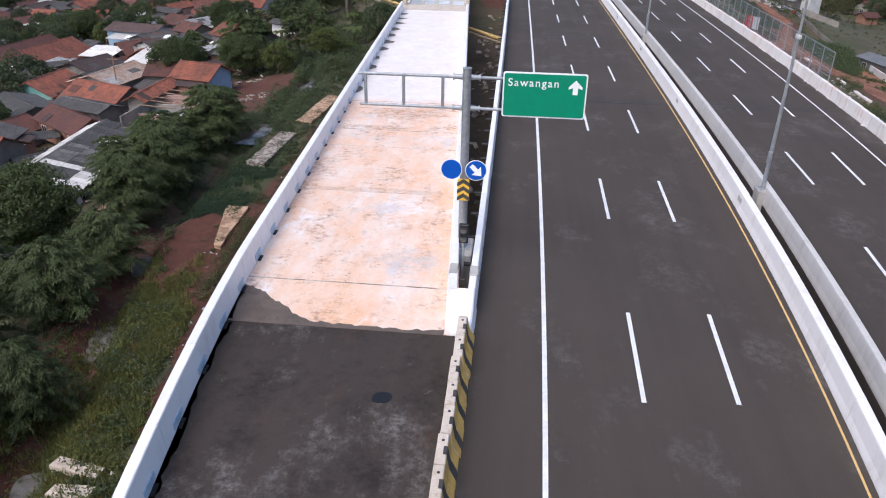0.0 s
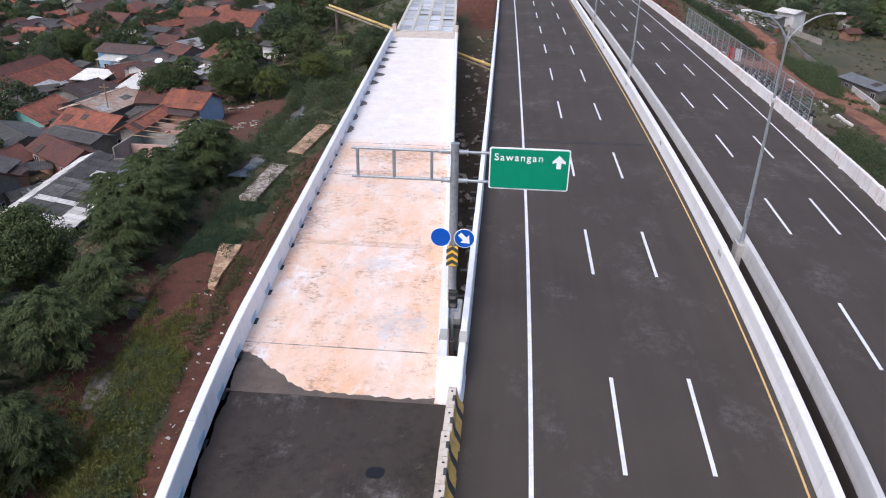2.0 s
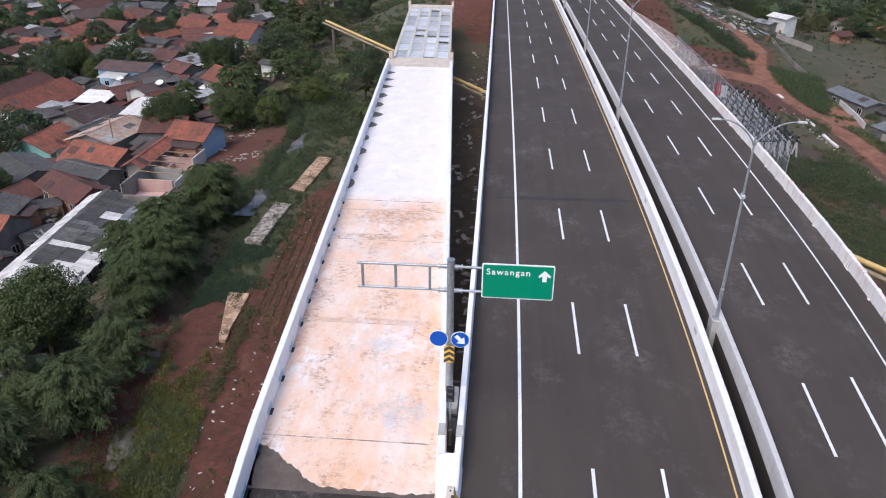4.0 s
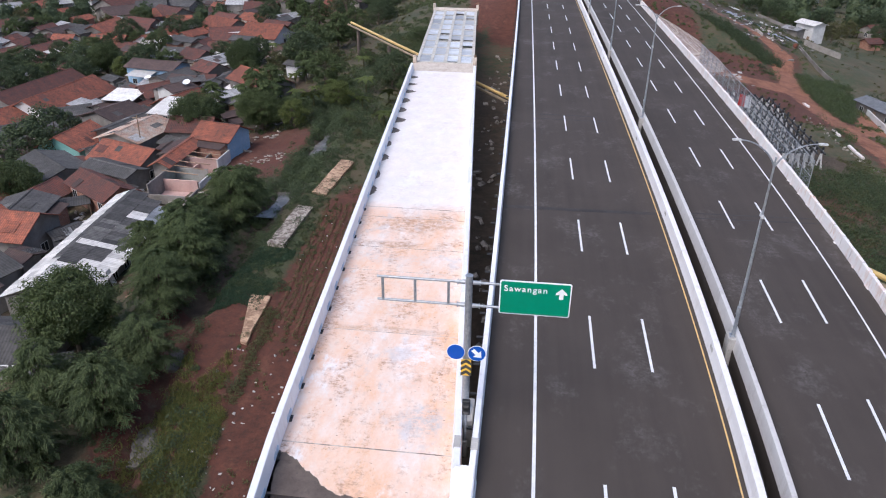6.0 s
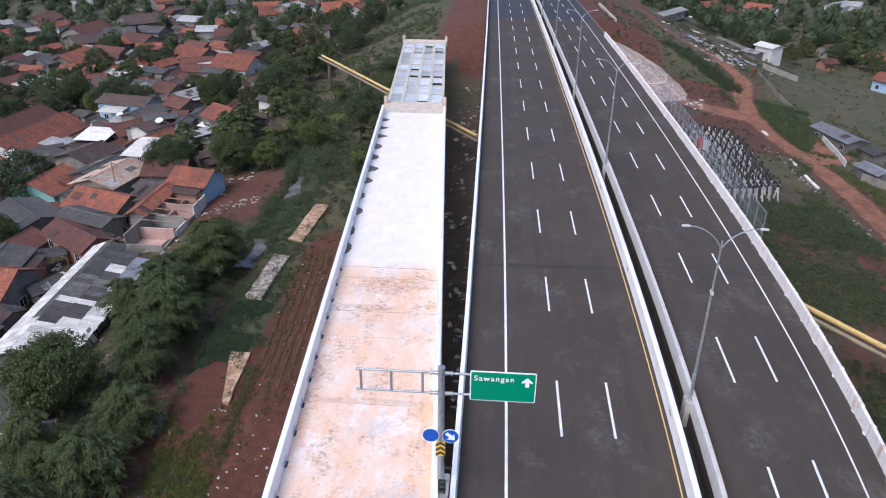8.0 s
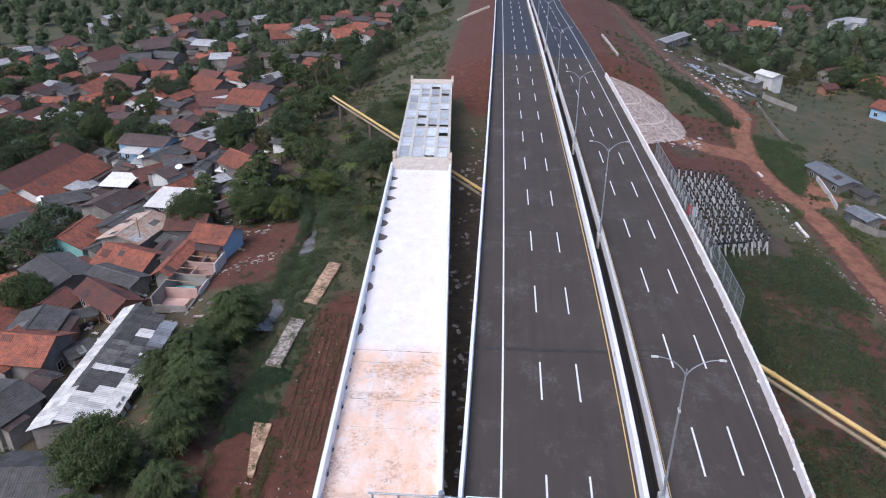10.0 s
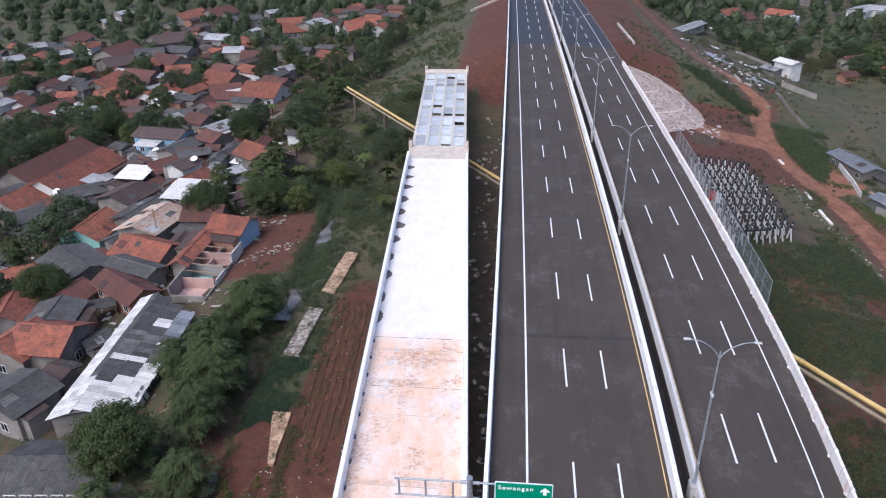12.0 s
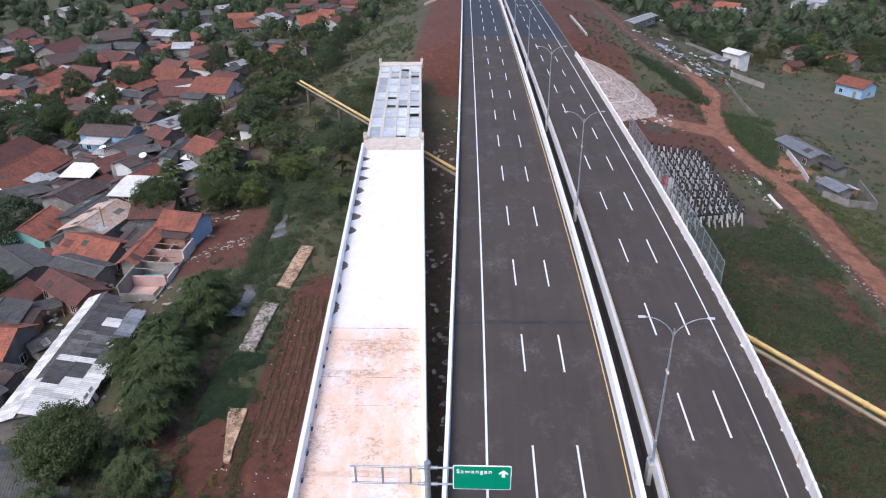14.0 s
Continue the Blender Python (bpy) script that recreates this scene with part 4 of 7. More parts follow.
def rounded(bm, w, h, r, y0, y1):
    pts = []
    for cx, cz, a0 in ((w / 2 - r, h / 2 - r, 0), (-w / 2 + r, h / 2 - r, 90), (-w / 2 + r, -h / 2 + r, 180), (w / 2 - r, -h / 2 + r, 270)):
        pts += [(cx + r * math.cos(radians(a0 + k * 22.5)), cz + r * math.sin(radians(a0 + k * 22.5))) for k in range(5)]
    a = [bm.verts.new((x, y0, z)) for x, z in pts]
    b = [bm.verts.new((x, y1, z)) for x, z in pts]
    bm.faces.new(a)
    bm.faces.new(b[::-1])
    for i in range(len(pts)):
        j = (i + 1) % len(pts)
        bm.faces.new((a[i], b[i], b[j], a[j]))
    return bm


UPRIGHT = Matrix.Rotation(radians(90), 4, "X")
gantry = thing("sign_gantry", Matrix.Translation((-3.58, 17.6, 0.55)), "grey steel gantry with a green direction sign and empty arm", "road sign")
bm = bmesh.new()
tube(bm, (0, 0, 0), (0, 0, 8.0), 0.2, 0.17, 20)
part("pole", bm, STEEL, gantry)
bm = bmesh.new()
tube(bm, (0, 0, 8.0), (0, 0, 8.04), 0.19, 0.19, 20)
part("pole_cap", bm, STEEL, gantry)
bm = bmesh.new()
box(bm, -0.35, -0.35, 0, 0.35, 0.35, 0.04, 0.01)
part("base_plate", bm, STEEL, gantry)
for z in (6.38, 7.66):
    for s in (-1, 1):
        bm = bmesh.new()
        tube(bm, (0.2 * s, 0, z), (-4.45 if s < 0 else 1.5, 0, z), 0.065, seg=12)
        part("arm", bm, STEEL, gantry)
        bm = bmesh.new()
        tube(bm, (0.18 * s, 0, z), (0.5 * s, 0, z), 0.12, 0.09, 12)
        part("arm_socket", bm, STEEL, gantry)
        bm = bmesh.new()
        tube(bm, (0.5 * s, 0, z), (0.56 * s, 0, z), 0.14, seg=12)
        part("flange", bm, STEEL, gantry)
for x in (-4.18, -2.6, -0.98):
    bm = bmesh.new()
    box(bm, x - 0.06, -0.06, 6.4, x + 0.06, 0.06, 7.64, 0.01)
    part("upright", bm, STEEL, gantry)
board = None
bm = bmesh.new()
rounded(bm, 3.36, 1.84, 0.1, 0.02, 0.06)
board = part("sign_board", bm, SIGN_WHITE, gantry, "white-edged backing of the direction sign")
board.matrix_basis = Matrix.Translation((3.14, -0.14, 7.06))
bm = bmesh.new()
rounded(bm, 3.24, 1.72, 0.07, 0.0, 0.022)
part("sign_face", bm, SIGN_GREEN, board, "green reflective sign face")
text_part("Sawangan", 0.44, Matrix.Translation((-1.48, 0.0, 0.36)) @ UPRIGHT, board, SIGN_WHITE, "lettering")
bm = bmesh.new()
arrow(bm, [(-0.1, -0.28), (0.1, -0.28), (0.1, 0.0), (0.27, -0.06), (0.27, 0.04), (0.0, 0.3), (-0.27, 0.04), (-0.27, -0.06), (-0.1, 0.0)], 0.012)
ob = part("arrow", bm, SIGN_WHITE, board, "white arrow pointing up")
ob.location = (1.22, 0.0, 0.36)
for x, has_arrow in ((-0.53, False), (0.52, True)):
    bm = bmesh.new()
    tube(bm, (0, 0, 0), (0, 0.03, 0), 0.46, seg=32)
    disc = part("round_sign", bm, SIGN_WHITE, gantry, "white-rimmed round blue sign" + (" with a slanting arrow" if has_arrow else ""))
    disc.location = (x, -0.3 - 0.01 * has_arrow, 3.78)
    bm = bmesh.new()
    tube(bm, (0, -0.006, 0), (0, 0.002, 0), 0.43, seg=32)
    part("sign_face", bm, SIGN_BLUE, disc, "plain blue face")
    if has_arrow:
        bm = bmesh.new()
        arrow(bm, [(-0.1, -0.3), (0.1, -0.3), (0.1, 0.02), (0.27, 0.02), (0.0, 0.34), (-0.27, 0.02), (-0.1, 0.02)], 0.006)
        ar = part("arrow", bm, SIGN_WHITE, disc, "white slanting arrow")
        ar.matrix_basis = Matrix.Translation((0, -0.006, 0)) @ Matrix.Rotation(radians(135), 4, "Y")
bm = bmesh.new()
rounded(bm, 0.5, 0.98, 0.03, -0.28, -0.25)
chev = part("hazard_board", bm, SIGN_YELLOW, gantry, "yellow and black chevron board")
chev.location = (0, 0, 2.85)
for k in range(3):
    bm = bmesh.new()
    z = -0.42 + k * 0.33
    arrow(bm, [(-0.27, z - 0.1), (0, z + 0.08), (0.27, z - 0.1), (0.27, z + 0.09), (0, z + 0.27), (-0.27, z + 0.09)], 0.006)
    c = part("chevron", bm, STRIPE_BLACK, chev)
    c.location = (0, -0.28, 0)

signal = thing("warning_signal", Matrix.Translation((-3.42, 16.1, 0.0)), "black two-lens warning signal on a slim grey post", "traffic light")
bm = bmesh.new()
tube(bm, (0, 0, -0.3), (0, 0, 1.7), 0.05, seg=10)
part("post", bm, STEEL, signal)
bm = bmesh.new()
box(bm, -0.2, -0.12, 1.5, 0.2, 0.12, 2.35, 0.03)
part("housing", bm, BLACK, signal)
for z in (1.72, 2.12):
    bm = bmesh.new()
    tube(bm, (0, -0.17, z), (0, -0.11, z), 0.14, 0.16, 16)
    part("lens", bm, LENS_GREY, signal, "unlit grey lens")
    bm = bmesh.new()
    sweep(bm, [(-0.17, 0.1), (-0.12, 0.16), (0.12, 0.16), (0.17, 0.1), (0.12, 0.13), (-0.12, 0.13)], [(0, -0.12, z), (0, -0.3, z)])
    part("visor", bm, BLACK, signal)
bm = bmesh.new()
tube(bm, (0, 0, -1.3), (0, 0, -0.3), 0.12, seg=8)
part("post_foot", bm, CONCRETE, signal)


# ---------------------------------------------------------------- street lamps in the median
LAMP_GREY = plain("lamp_housing", (0.55, 0.55, 0.54), 0.5)


def street_lamp():
    root = thing("street_lamp", Matrix(), "tall galvanised twin-arm street lamp on the median", "street lamp", "street lamps along the median")
    bm = bmesh.new()
    box(bm, -0.32, -0.45, -1.25, 0.32, 0.45, 0.75, 0.04)
    part("footing", bm, CONCRETE, root)
    bm = bmesh.new()
    tube(bm, (0, 0, 0.75), (0, 0, 12.2), 0.115, 0.05, 12)
    part("pole", bm, STEEL, root)
    bm = bmesh.new()
    box(bm, -0.22, -0.22, 0.75, 0.22, 0.22, 0.8, 0.01)
    part("base_plate", bm, STEEL, root)
    bm = bmesh.new()
    box(bm, -0.18, -0.3, 2.3, 0.0, -0.08, 2.9, 0.02)
    part("switch_box", bm, STEEL, root)
    bm = bmesh.new()
    box(bm, -0.08, -0.24, 8.65, 0.08, 0.24, 8.85, 0.03)
    part("bracket", bm, LAMP_GREY, root)
    for s in (-1, 1):
        bm = bmesh.new()
        rows = [Vector((s * 2.0 * t ** 1.3, 0, 11.6 + 1.45 * math.sin(t * math.pi / 2) ** 0.9)) for t in [i / 11 for i in range(12)]]
        rings = []
        for i, c in enumerate(rows):
            d = (rows[min(i + 1, 11)] - rows[max(i - 1, 0)]).normalized()
            e, r = Vector((-d.z, 0, d.x)), 0.05 - 0.0018 * i
            rings.append([bm.verts.new(c + e * math.cos(q * 0.785) * r + Vector((0, math.sin(q * 0.785) * r, 0))) for q in range(8)])
        for p, q in zip(rings, rings[1:]):
            for i in range(8):
                bm.faces.new((p[i], p[(i + 1) % 8], q[(i + 1) % 8], q[i]))
        bm.faces.new(rings[0])
        bm.faces.new(rings[-1][::-1])
        arm = part("arm", bm, STEEL, root)
        bm = bmesh.new()
        sweep(bm, [(-0.1, -0.04), (0.1, -0.04), (0.08, 0.04), (-0.08, 0.04)], [(s * 1.95, 0, 13.05), (s * 2.12, 0, 13.07), (s * 2.4, 0, 13.05)])
        part("lamp_head", bm, LAMP_GREY, root, "flat pale lamp head")
    return root


lamp = street_lamp()
lamp.matrix_basis = at_road(12.95, 25.2)
for y in (-18.0, 71.6, 109.9, 155.0, 203.0, 252.0, 305.0, 355.0, 405.0):
    copy_thing(lamp, at_road(12.95, y))


# ---------------------------------------------------------------- unfinished span: steel deck beyond the ramp
span = thing("steel_span", Matrix(), "unfinished span of girders with loose steel deck sheets", "bridge span")
SA, SB = 104.2, 160.0


def span_x(u, y):
    return ramp_left(y) + 0.15 + (ramp_right(y) - ramp_left(y) - 0.3) * u


for i in range(5):
    bm = bmesh.new()
    u = i / 4
    sweep(bm, [(-0.22, -1.7), (0.22, -1.7), (0.22, -1.55), (0.08, -1.5), (0.08, -0.2), (0.26, -0.12), (0.26, 0.06), (-0.26, 0.06), (-0.26, -0.12), (-0.08, -0.2), (-0.08, -1.5), (-0.22, -1.55)], [(span_x(u, y), y, ramp_z(y)) for y in (SA, SB)])
    part("girder", bm, GIRDER, span)
rng = random.Random(11)
nrow = 9
for r in range(nrow + 1):
    y = SA + (SB - SA) * r / nrow
    bm = bmesh.new()
    sweep(bm, [(-0.2, -0.9), (0.2, -0.9), (0.2, 0.02), (-0.2, 0.02)], [(span_x(0, y), y, ramp_z(y)), (span_x(1, y), y, ramp_z(y))])
    part("cross_beam", bm, GIRDER, span)
for r in range(nrow):
    ya, yb = SA + (SB - SA) * r / nrow, SA + (SB - SA) * (r + 1) / nrow
    for c in range(4):
        cut = rng.choice((0.2, 0.3, 0.5, 0.3, 0.8))
        a, b = ya + 0.25 + (cut * 1.5 if rng.random() < 0.6 else 0), yb - 0.25 - (cut if rng.random() < 0.4 else 0)
        if rng.random() < 0.12:
            a = (a * 2 + b) / 3
        bm = bmesh.new()
        q = []
        for z in (-0.12, -0.07):
            q.append([bm.verts.new((span_x((c + du) / 4, y), y, ramp_z(y) + z)) for du, y in ((0.1, a), (0.9, a), (0.9, b), (0.1, b))])
        bm.faces.new(q[0][::-1])
        bm.faces.new(q[1])
        for i in range(4):
            bm.faces.new((q[0][i], q[0][(i + 1) % 4], q[1][(i + 1) % 4], q[1][i]))
        part("deck_sheet", bm, PANEL_STEEL, span)
for y0, y1 in ((SB + 0.05, SB + 3.5),):
    bm = bmesh.new()
    slab(bm, [(span_x(-0.05, y0), y0), (span_x(1.05, y0), y0), (span_x(1.05, y1), y1), (span_x(-0.05, y1), y1)], ramp_z(y0) - 3.0, ramp_z(y0) + 0.15)
    part("end_crosshead", bm, PALE_CONCRETE, span, "buff concrete crosshead")
for y in (SA - 0.6, SB + 3.0):
    for u in (-0.04, 1.04):
        bm = bmesh.new()
        x = span_x(u, y)
        box(bm, x - 0.3, y - 0.4, ramp_z(y) - 1.2, x + 0.3, y + 0.4, ramp_z(y) + 1.1, 0.05)
        part("end_block", bm, PALE_CONCRETE, span)
        bm = bmesh.new()
        for k in range(5):
            tube(bm, (x - 0.2 + k * 0.1, y, ramp_z(y) + 1.05), (x - 0.2 + k * 0.1, y, ramp_z(y) + 1.6), 0.025, seg=5)
        part("starter_bars", bm, TIMBER, span, "rusty starter bars")


# ---------------------------------------------------------------- piers
def pier(x, y, top, cap_w, label):
    g = -13.0
    root = thing("bridge_pier", Matrix.Translation((x, y, g)), label, "bridge pier", "piers under the decks")
    bm = bmesh.new()
    sweep(bm, [(-1.2, 0), (1.2, 0), (1.2, 1.6), (-1.2, 1.6)], [(-cap_w / 2, 0, top - g - 1.62), (cap_w / 2, 0, top - g - 1.62)])
    part("crosshead", bm, CONCRETE, root)
    for s in (-0.3, 0.3):
        bm = bmesh.new()
        tube(bm, (s * cap_w, 0, 0), (s * cap_w, 0, top - g - 1.6), 0.85, seg=20)
        part("column", bm, CONCRETE, root)


for y in (4.6, 44.8, 85.0, 125.2, 165.4):
    pier(at_road(4.5, y).translation.x, y, -1.3, 13.0, "grey concrete pier under the carriageway")
    pier(at_road(19.8, y).translation.x, y, -1.3, 12.0, "grey concrete pier under the far carriageway")
for y in (44.6, 103.0):
    pier((ramp_left(y) + ramp_right(y)) / 2, y, ramp_z(y) - 1.5, 9.4, "grey concrete pier under the ramp")


# ---------------------------------------------------------------- pipe crossing under the decks
pipes = thing("pipe_bridge", Matrix(), "pair of long yellow pipelines crossing under the decks", "pipeline")
PA, PB = Vector((-42.5, 157.2, -6.0)), Vector((46.0, 25.8, -6.0))
side = Vector((PB.y - PA.y, PA.x - PB.x, 0)).normalized()
for name, off, dz, r, mt, lb in (("pipe", 0.0, 0.0, 0.26, PIPE_YELLOW, "yellow painted steel pipe"), ("pipe", 0.8, -0.35, 0.22, PIPE_PALE, "dull brown steel pipe")):
    bm = bmesh.new()
    tube(bm, PA + side * off + Vector((0, 0, dz)), PB + side * off + Vector((0, 0, dz)), r, seg=16)
    p = part(name, bm, mt, pipes, lb)
    for k in range(13):
        c = PA.lerp(PB, (k + 0.5) / 13) + side * off + Vector((0, 0, dz))
        d = (PB - PA).normalized() * 0.1
        bm = bmesh.new()
        tube(bm, c - d, c + d, r + 0.07, seg=16)
        part("flange", bm, mt, p)
for k in range(9):
    c = PA.lerp(PB, (k + 0.3) / 9)
    bm = bmesh.new()
    c += side * 0.4
    tube(bm, (c.x, c.y, -14), (c.x, c.y, -6.9), 0.4, seg=12)
    part("support", bm, DARK_DAMP, pipes)

# ---------------------------------------------------------------- mesh fence and flag on the far barrier
fence = thing("mesh_fence", Matrix(), "tall galvanised wire mesh fence behind the edge barrier", "fence")
FX, FA, FB, FH = ROAD_R + 0.95, 52.0, 106.5, 3.1
n = 20
bm = bmesh.new()
tube(bm, (0, 0, -0.3), (0, 0, FH), 0.04, seg=6)
POST = finish(bm, "post", STEEL)
bm = bmesh.new()
L = (FB - FA) / n
for i in range(12):
    y = i * L / 12
    tube(bm, (0, y, 0.2), (0, y, FH), 0.009, seg=3)
for i in range(11):
    tube(bm, (0, 0, 0.3 + i * 0.27), (0, L, 0.3 + i * 0.27), 0.009, seg=3)
tube(bm, (0, 0, FH), (0, L, FH), 0.03, seg=6)
tube(bm, (0, 0, 1.6), (0, L, 1.6), 0.02, seg=6)
MESHP = finish(bm, "mesh_panel", STEEL)
for k in range(n + 1):
    part_mesh("post", POST, fence, at_road(FX, FA + k * L))
    if k < n:
        part_mesh("mesh_panel", MESHP, fence, at_road(FX, FA + k * L))
bm = bmesh.new()
bent_box(bm, ROAD_R + 0.5, FA - 2, -0.9, ROAD_R + 1.3, FB + 2, -0.3)
tagged(new("walkway_ledge", finish(bm, "walkway_ledge", CONCRETE)), "narrow concrete ledge outside the edge barrier", "ledge", kind="structure")
flag = thing("flag", at_road(FX - 0.15, 80.6, 0.3) @ Matrix.Rotation(radians(55), 4, "Z"), "small red and white cloth flag tied to the fence", "flag")
for x0, mt, nm in ((0.0, "red", "red_half"), (0.75, "white", "white_half")):
    bm = bmesh.new()
    g = [[bm.verts.new((0.06 * math.sin((x0 + i * 0.15) * 5 + k), -(x0 + i * 0.15), 1.7 - k * 0.28 - 0.08 * (x0 + i * 0.15))) for i in range(6)] for k in range(6)]
    for k in range(5):
        for i in range(5):
            bm.faces.new((g[k][i], g[k][i + 1], g[k + 1][i + 1], g[k + 1][i]))
    bmesh.ops.solidify(bm, geom=bm.faces[:], thickness=0.015)
    part(nm, bm, plain("flag_" + mt, (0.6, 0.06, 0.05) if mt == "red" else (0.8, 0.8, 0.8), 0.8), flag)
bm = bmesh.new()
tube(bm, (0, 0.03, -0.6), (0, 0.03, 1.9), 0.025, seg=6)
part("staff", bm, STEEL, flag)


# ---------------------------------------------------------------- field of foundation piles beside the viaduct
def foundation_pile():
    root = thing("foundation_pile", Matrix(), "slim white concrete pile with a black tarred head", "pile", "rows of foundation piles")
    bm = bmesh.new()
    tube(bm, (0, 0, -1.5), (0, 0, 2.4), 0.14, seg=8)
    part("shaft", bm, PILE_WHITE, root)
    bm = bmesh.new()
    tube(bm, (0, 0, 2.4), (0, 0, 2.85), 0.17, 0.15, 8)
    part("head", bm, BLACK, root)
    return root


PILE_WHITE = surf("pile_white", (0.5, 0.49, 0.47), (0.62, 0.61, 0.59), 0.8, 0.85, (0.3, 0.27, 0.24), 0.5, spread=0.2)
pile = foundation_pile()
rng = random.Random(21)
first_pile = True
for i in range(9):
    u = i / 8
    x0, x1 = 31.8 + 9.8 * u, 32.0 + 10.0 * u
    y0, y1 = 86.0 + 5.0 * u, 118.0 + 1.0 * u
    n = 21
    for j in range(n):
        v = j / (n - 1)
        x, y = x0 + (x1 - x0) * v + rng.uniform(-0.12, 0.12), y0 + (y1 - y0) * v + rng.uniform(-0.15, 0.15)
        lean = (0.1 if j % 2 else -0.09) * (2.2 if j < 2 else 1.0)
        m = Matrix.Translation((x, y, ground_z(x, y))) @ Matrix.Rotation(rng.uniform(-0.04, 0.04) - 0.05, 4, "X") @ Matrix.Rotation(lean + rng.uniform(-0.04, 0.04), 4, "Y")
        if first_pile:
            pile.matrix_basis, first_pile = m, False
        else:
            copy_thing(pile, m)
    bm = bmesh.new()
    z0, z1 = ground_z(x0, y0) + 2.4, ground_z(x1, y1) + 2.4
    sweep(bm, [(-0.08, -0.1), (0.08, -0.1), (0.08, 0.1), (-0.08, 0.1)], [(x0, y0 - 0.5, z0), ((x0 + x1) / 2, (y0 + y1) / 2, (z0 + z1) / 2), (x1, y1 + 0.5, z1)])
    tagged(new("tie_beam", finish(bm, "tie_beam", BLACK)), "long black tie beam capping a row of piles", "beam", "tie beams")

bm = bmesh.new()
sweep(bm, [(-0.12, -0.12), (0.12, -0.12), (0.12, 0.12), (-0.12, 0.12)], [(31.6, 86.6, ground_z(31.6, 86.6) + 2.62), (37.4, 88.6, ground_z(37.4, 88.6) + 2.62)])
tagged(new("tie_beam", finish(bm, "tie_beam", BLACK)), "loose black beam lying across the front row of piles", "beam", "tie beams")

# ---------------------------------------------------------------- masonry cone at the abutment
CX, CY, CR = 23.3, 157.0, 17.5
cone = thing("masonry_cone", Matrix.Translation((CX, CY, 0)), "stone-pitched conical slope with mortar ribs at the abutment", "slope paving")


def cone_pt(a, t, lift=0.0):
    """a: turn from the road's outward side; t: 0 at the crest, 1 at the foot."""
    r = CR * t
    x, y = CX + r * math.cos(a) * 1.15, CY + r * math.sin(a) * 1.1
    zf = ground_z(CX + CR * 1.15 * math.cos(a), CY + CR * 1.1 * math.sin(a)) - 0.4
    return Vector((x - CX, y - CY, -0.4 + (zf + 0.4) * t + lift))


def cone_patch(bm, a0, a1, t0, t1, lift, thick):
    p = [cone_pt(a0, t0), cone_pt(a1, t0), cone_pt(a1, t1), cone_pt(a0, t1)]
    hi = [bm.verts.new(v + Vector((0, 0, lift))) for v in p]
    lo = [bm.verts.new(v + Vector((0, 0, lift - thick))) for v in p]
    bm.faces.new(hi)
    for i in range(4):
        bm.faces.new((hi[i], lo[i], lo[(i + 1) % 4], hi[(i + 1) % 4]))


A0, A1 = radians(-88), radians(88)
bm = bmesh.new()
for i in range(40):
    for j in range(10):
        cone_patch(bm, A0 + (A1 - A0) * i / 40, A0 + (A1 - A0) * (i + 1) / 40, max(0.02, j / 10), (j + 1) / 10, 0.0, 0.25)
bmesh.ops.remove_doubles(bm, verts=bm.verts, dist=0.001)
part("mortar_bed", bm, MORTAR, cone)
m, nt, b = base_mat("pitching_stone")
isl = nt.nodes.new("ShaderNodeNewGeometry").outputs["Random Per Island"]
st = ramp(nt, [(0.0, (0.27, 0.2, 0.17)), (0.5, (0.37, 0.29, 0.25)), (1.0, (0.48, 0.39, 0.35))])
nt.links.new(isl, st.inputs[0])
nt.links.new(mix(nt, 0.4, st.outputs[0], noise_tex(nt, position(nt), 3, 5, 0.7), "OVERLAY"), b.inputs["Base Color"])
b.inputs["Roughness"].default_value = 0.9
ISLAND_STONE = m
rng = random.Random(8)
stone_bm = bmesh.new()
for j in range(2, 34):
    t0, t1 = j / 34 + 0.003, (j + 1) / 34 - 0.003
    m = max(6, int(86 * (j + 0.5) / 34))
    off = rng.random()
    for i in range(m):
        a0 = A0 + (A1 - A0) * (i + 0.06 + 0.12 * rng.random()) / m
        a1 = A0 + (A1 - A0) * (i + 0.94 - 0.12 * rng.random()) / m
        if rng.random() < 0.04:
            continue
        j0 = rng.uniform(-0.01, 0.01)
        cone_patch(stone_bm, a0, a1, t0 + j0, t1 + j0 + rng.uniform(-0.01, 0.012), 0.03 + rng.uniform(0, 0.12), 0.22)
ob = part("stone_pitching", stone_bm, ISLAND_STONE, cone, "rough brown pitching stones")
tagged(ob, kind="stuff")
for a in (-30, 35):
    bm = bmesh.new()
    for j in range(10):
        cone_patch(bm, radians(a) - 0.012, radians(a) + 0.012, max(0.03, j / 10), (j + 1) / 10, 0.16, 0.3)
    part("mortar_rib", bm, PALE_CONCRETE, cone)
for t in (0.4, 0.7):
    bm = bmesh.new()
    for i in range(40):
        cone_patch(bm, A0 + (A1 - A0) * i / 40, A0 + (A1 - A0) * (i + 1) / 40, t, t + 0.018, 0.17, 0.3)
    part("mortar_rib", bm, PALE_CONCRETE, cone)
bm = bmesh.new()
for i in range(40):
    cone_patch(bm, A0 + (A1 - A0) * i / 40, A0 + (A1 - A0) * (i + 1) / 40, 0.985, 1.02, 0.14, 0.6)
part("foot_kerb", bm, PALE_CONCRETE, cone)


# ---------------------------------------------------------------- village houses
WIN_CACHE = {}


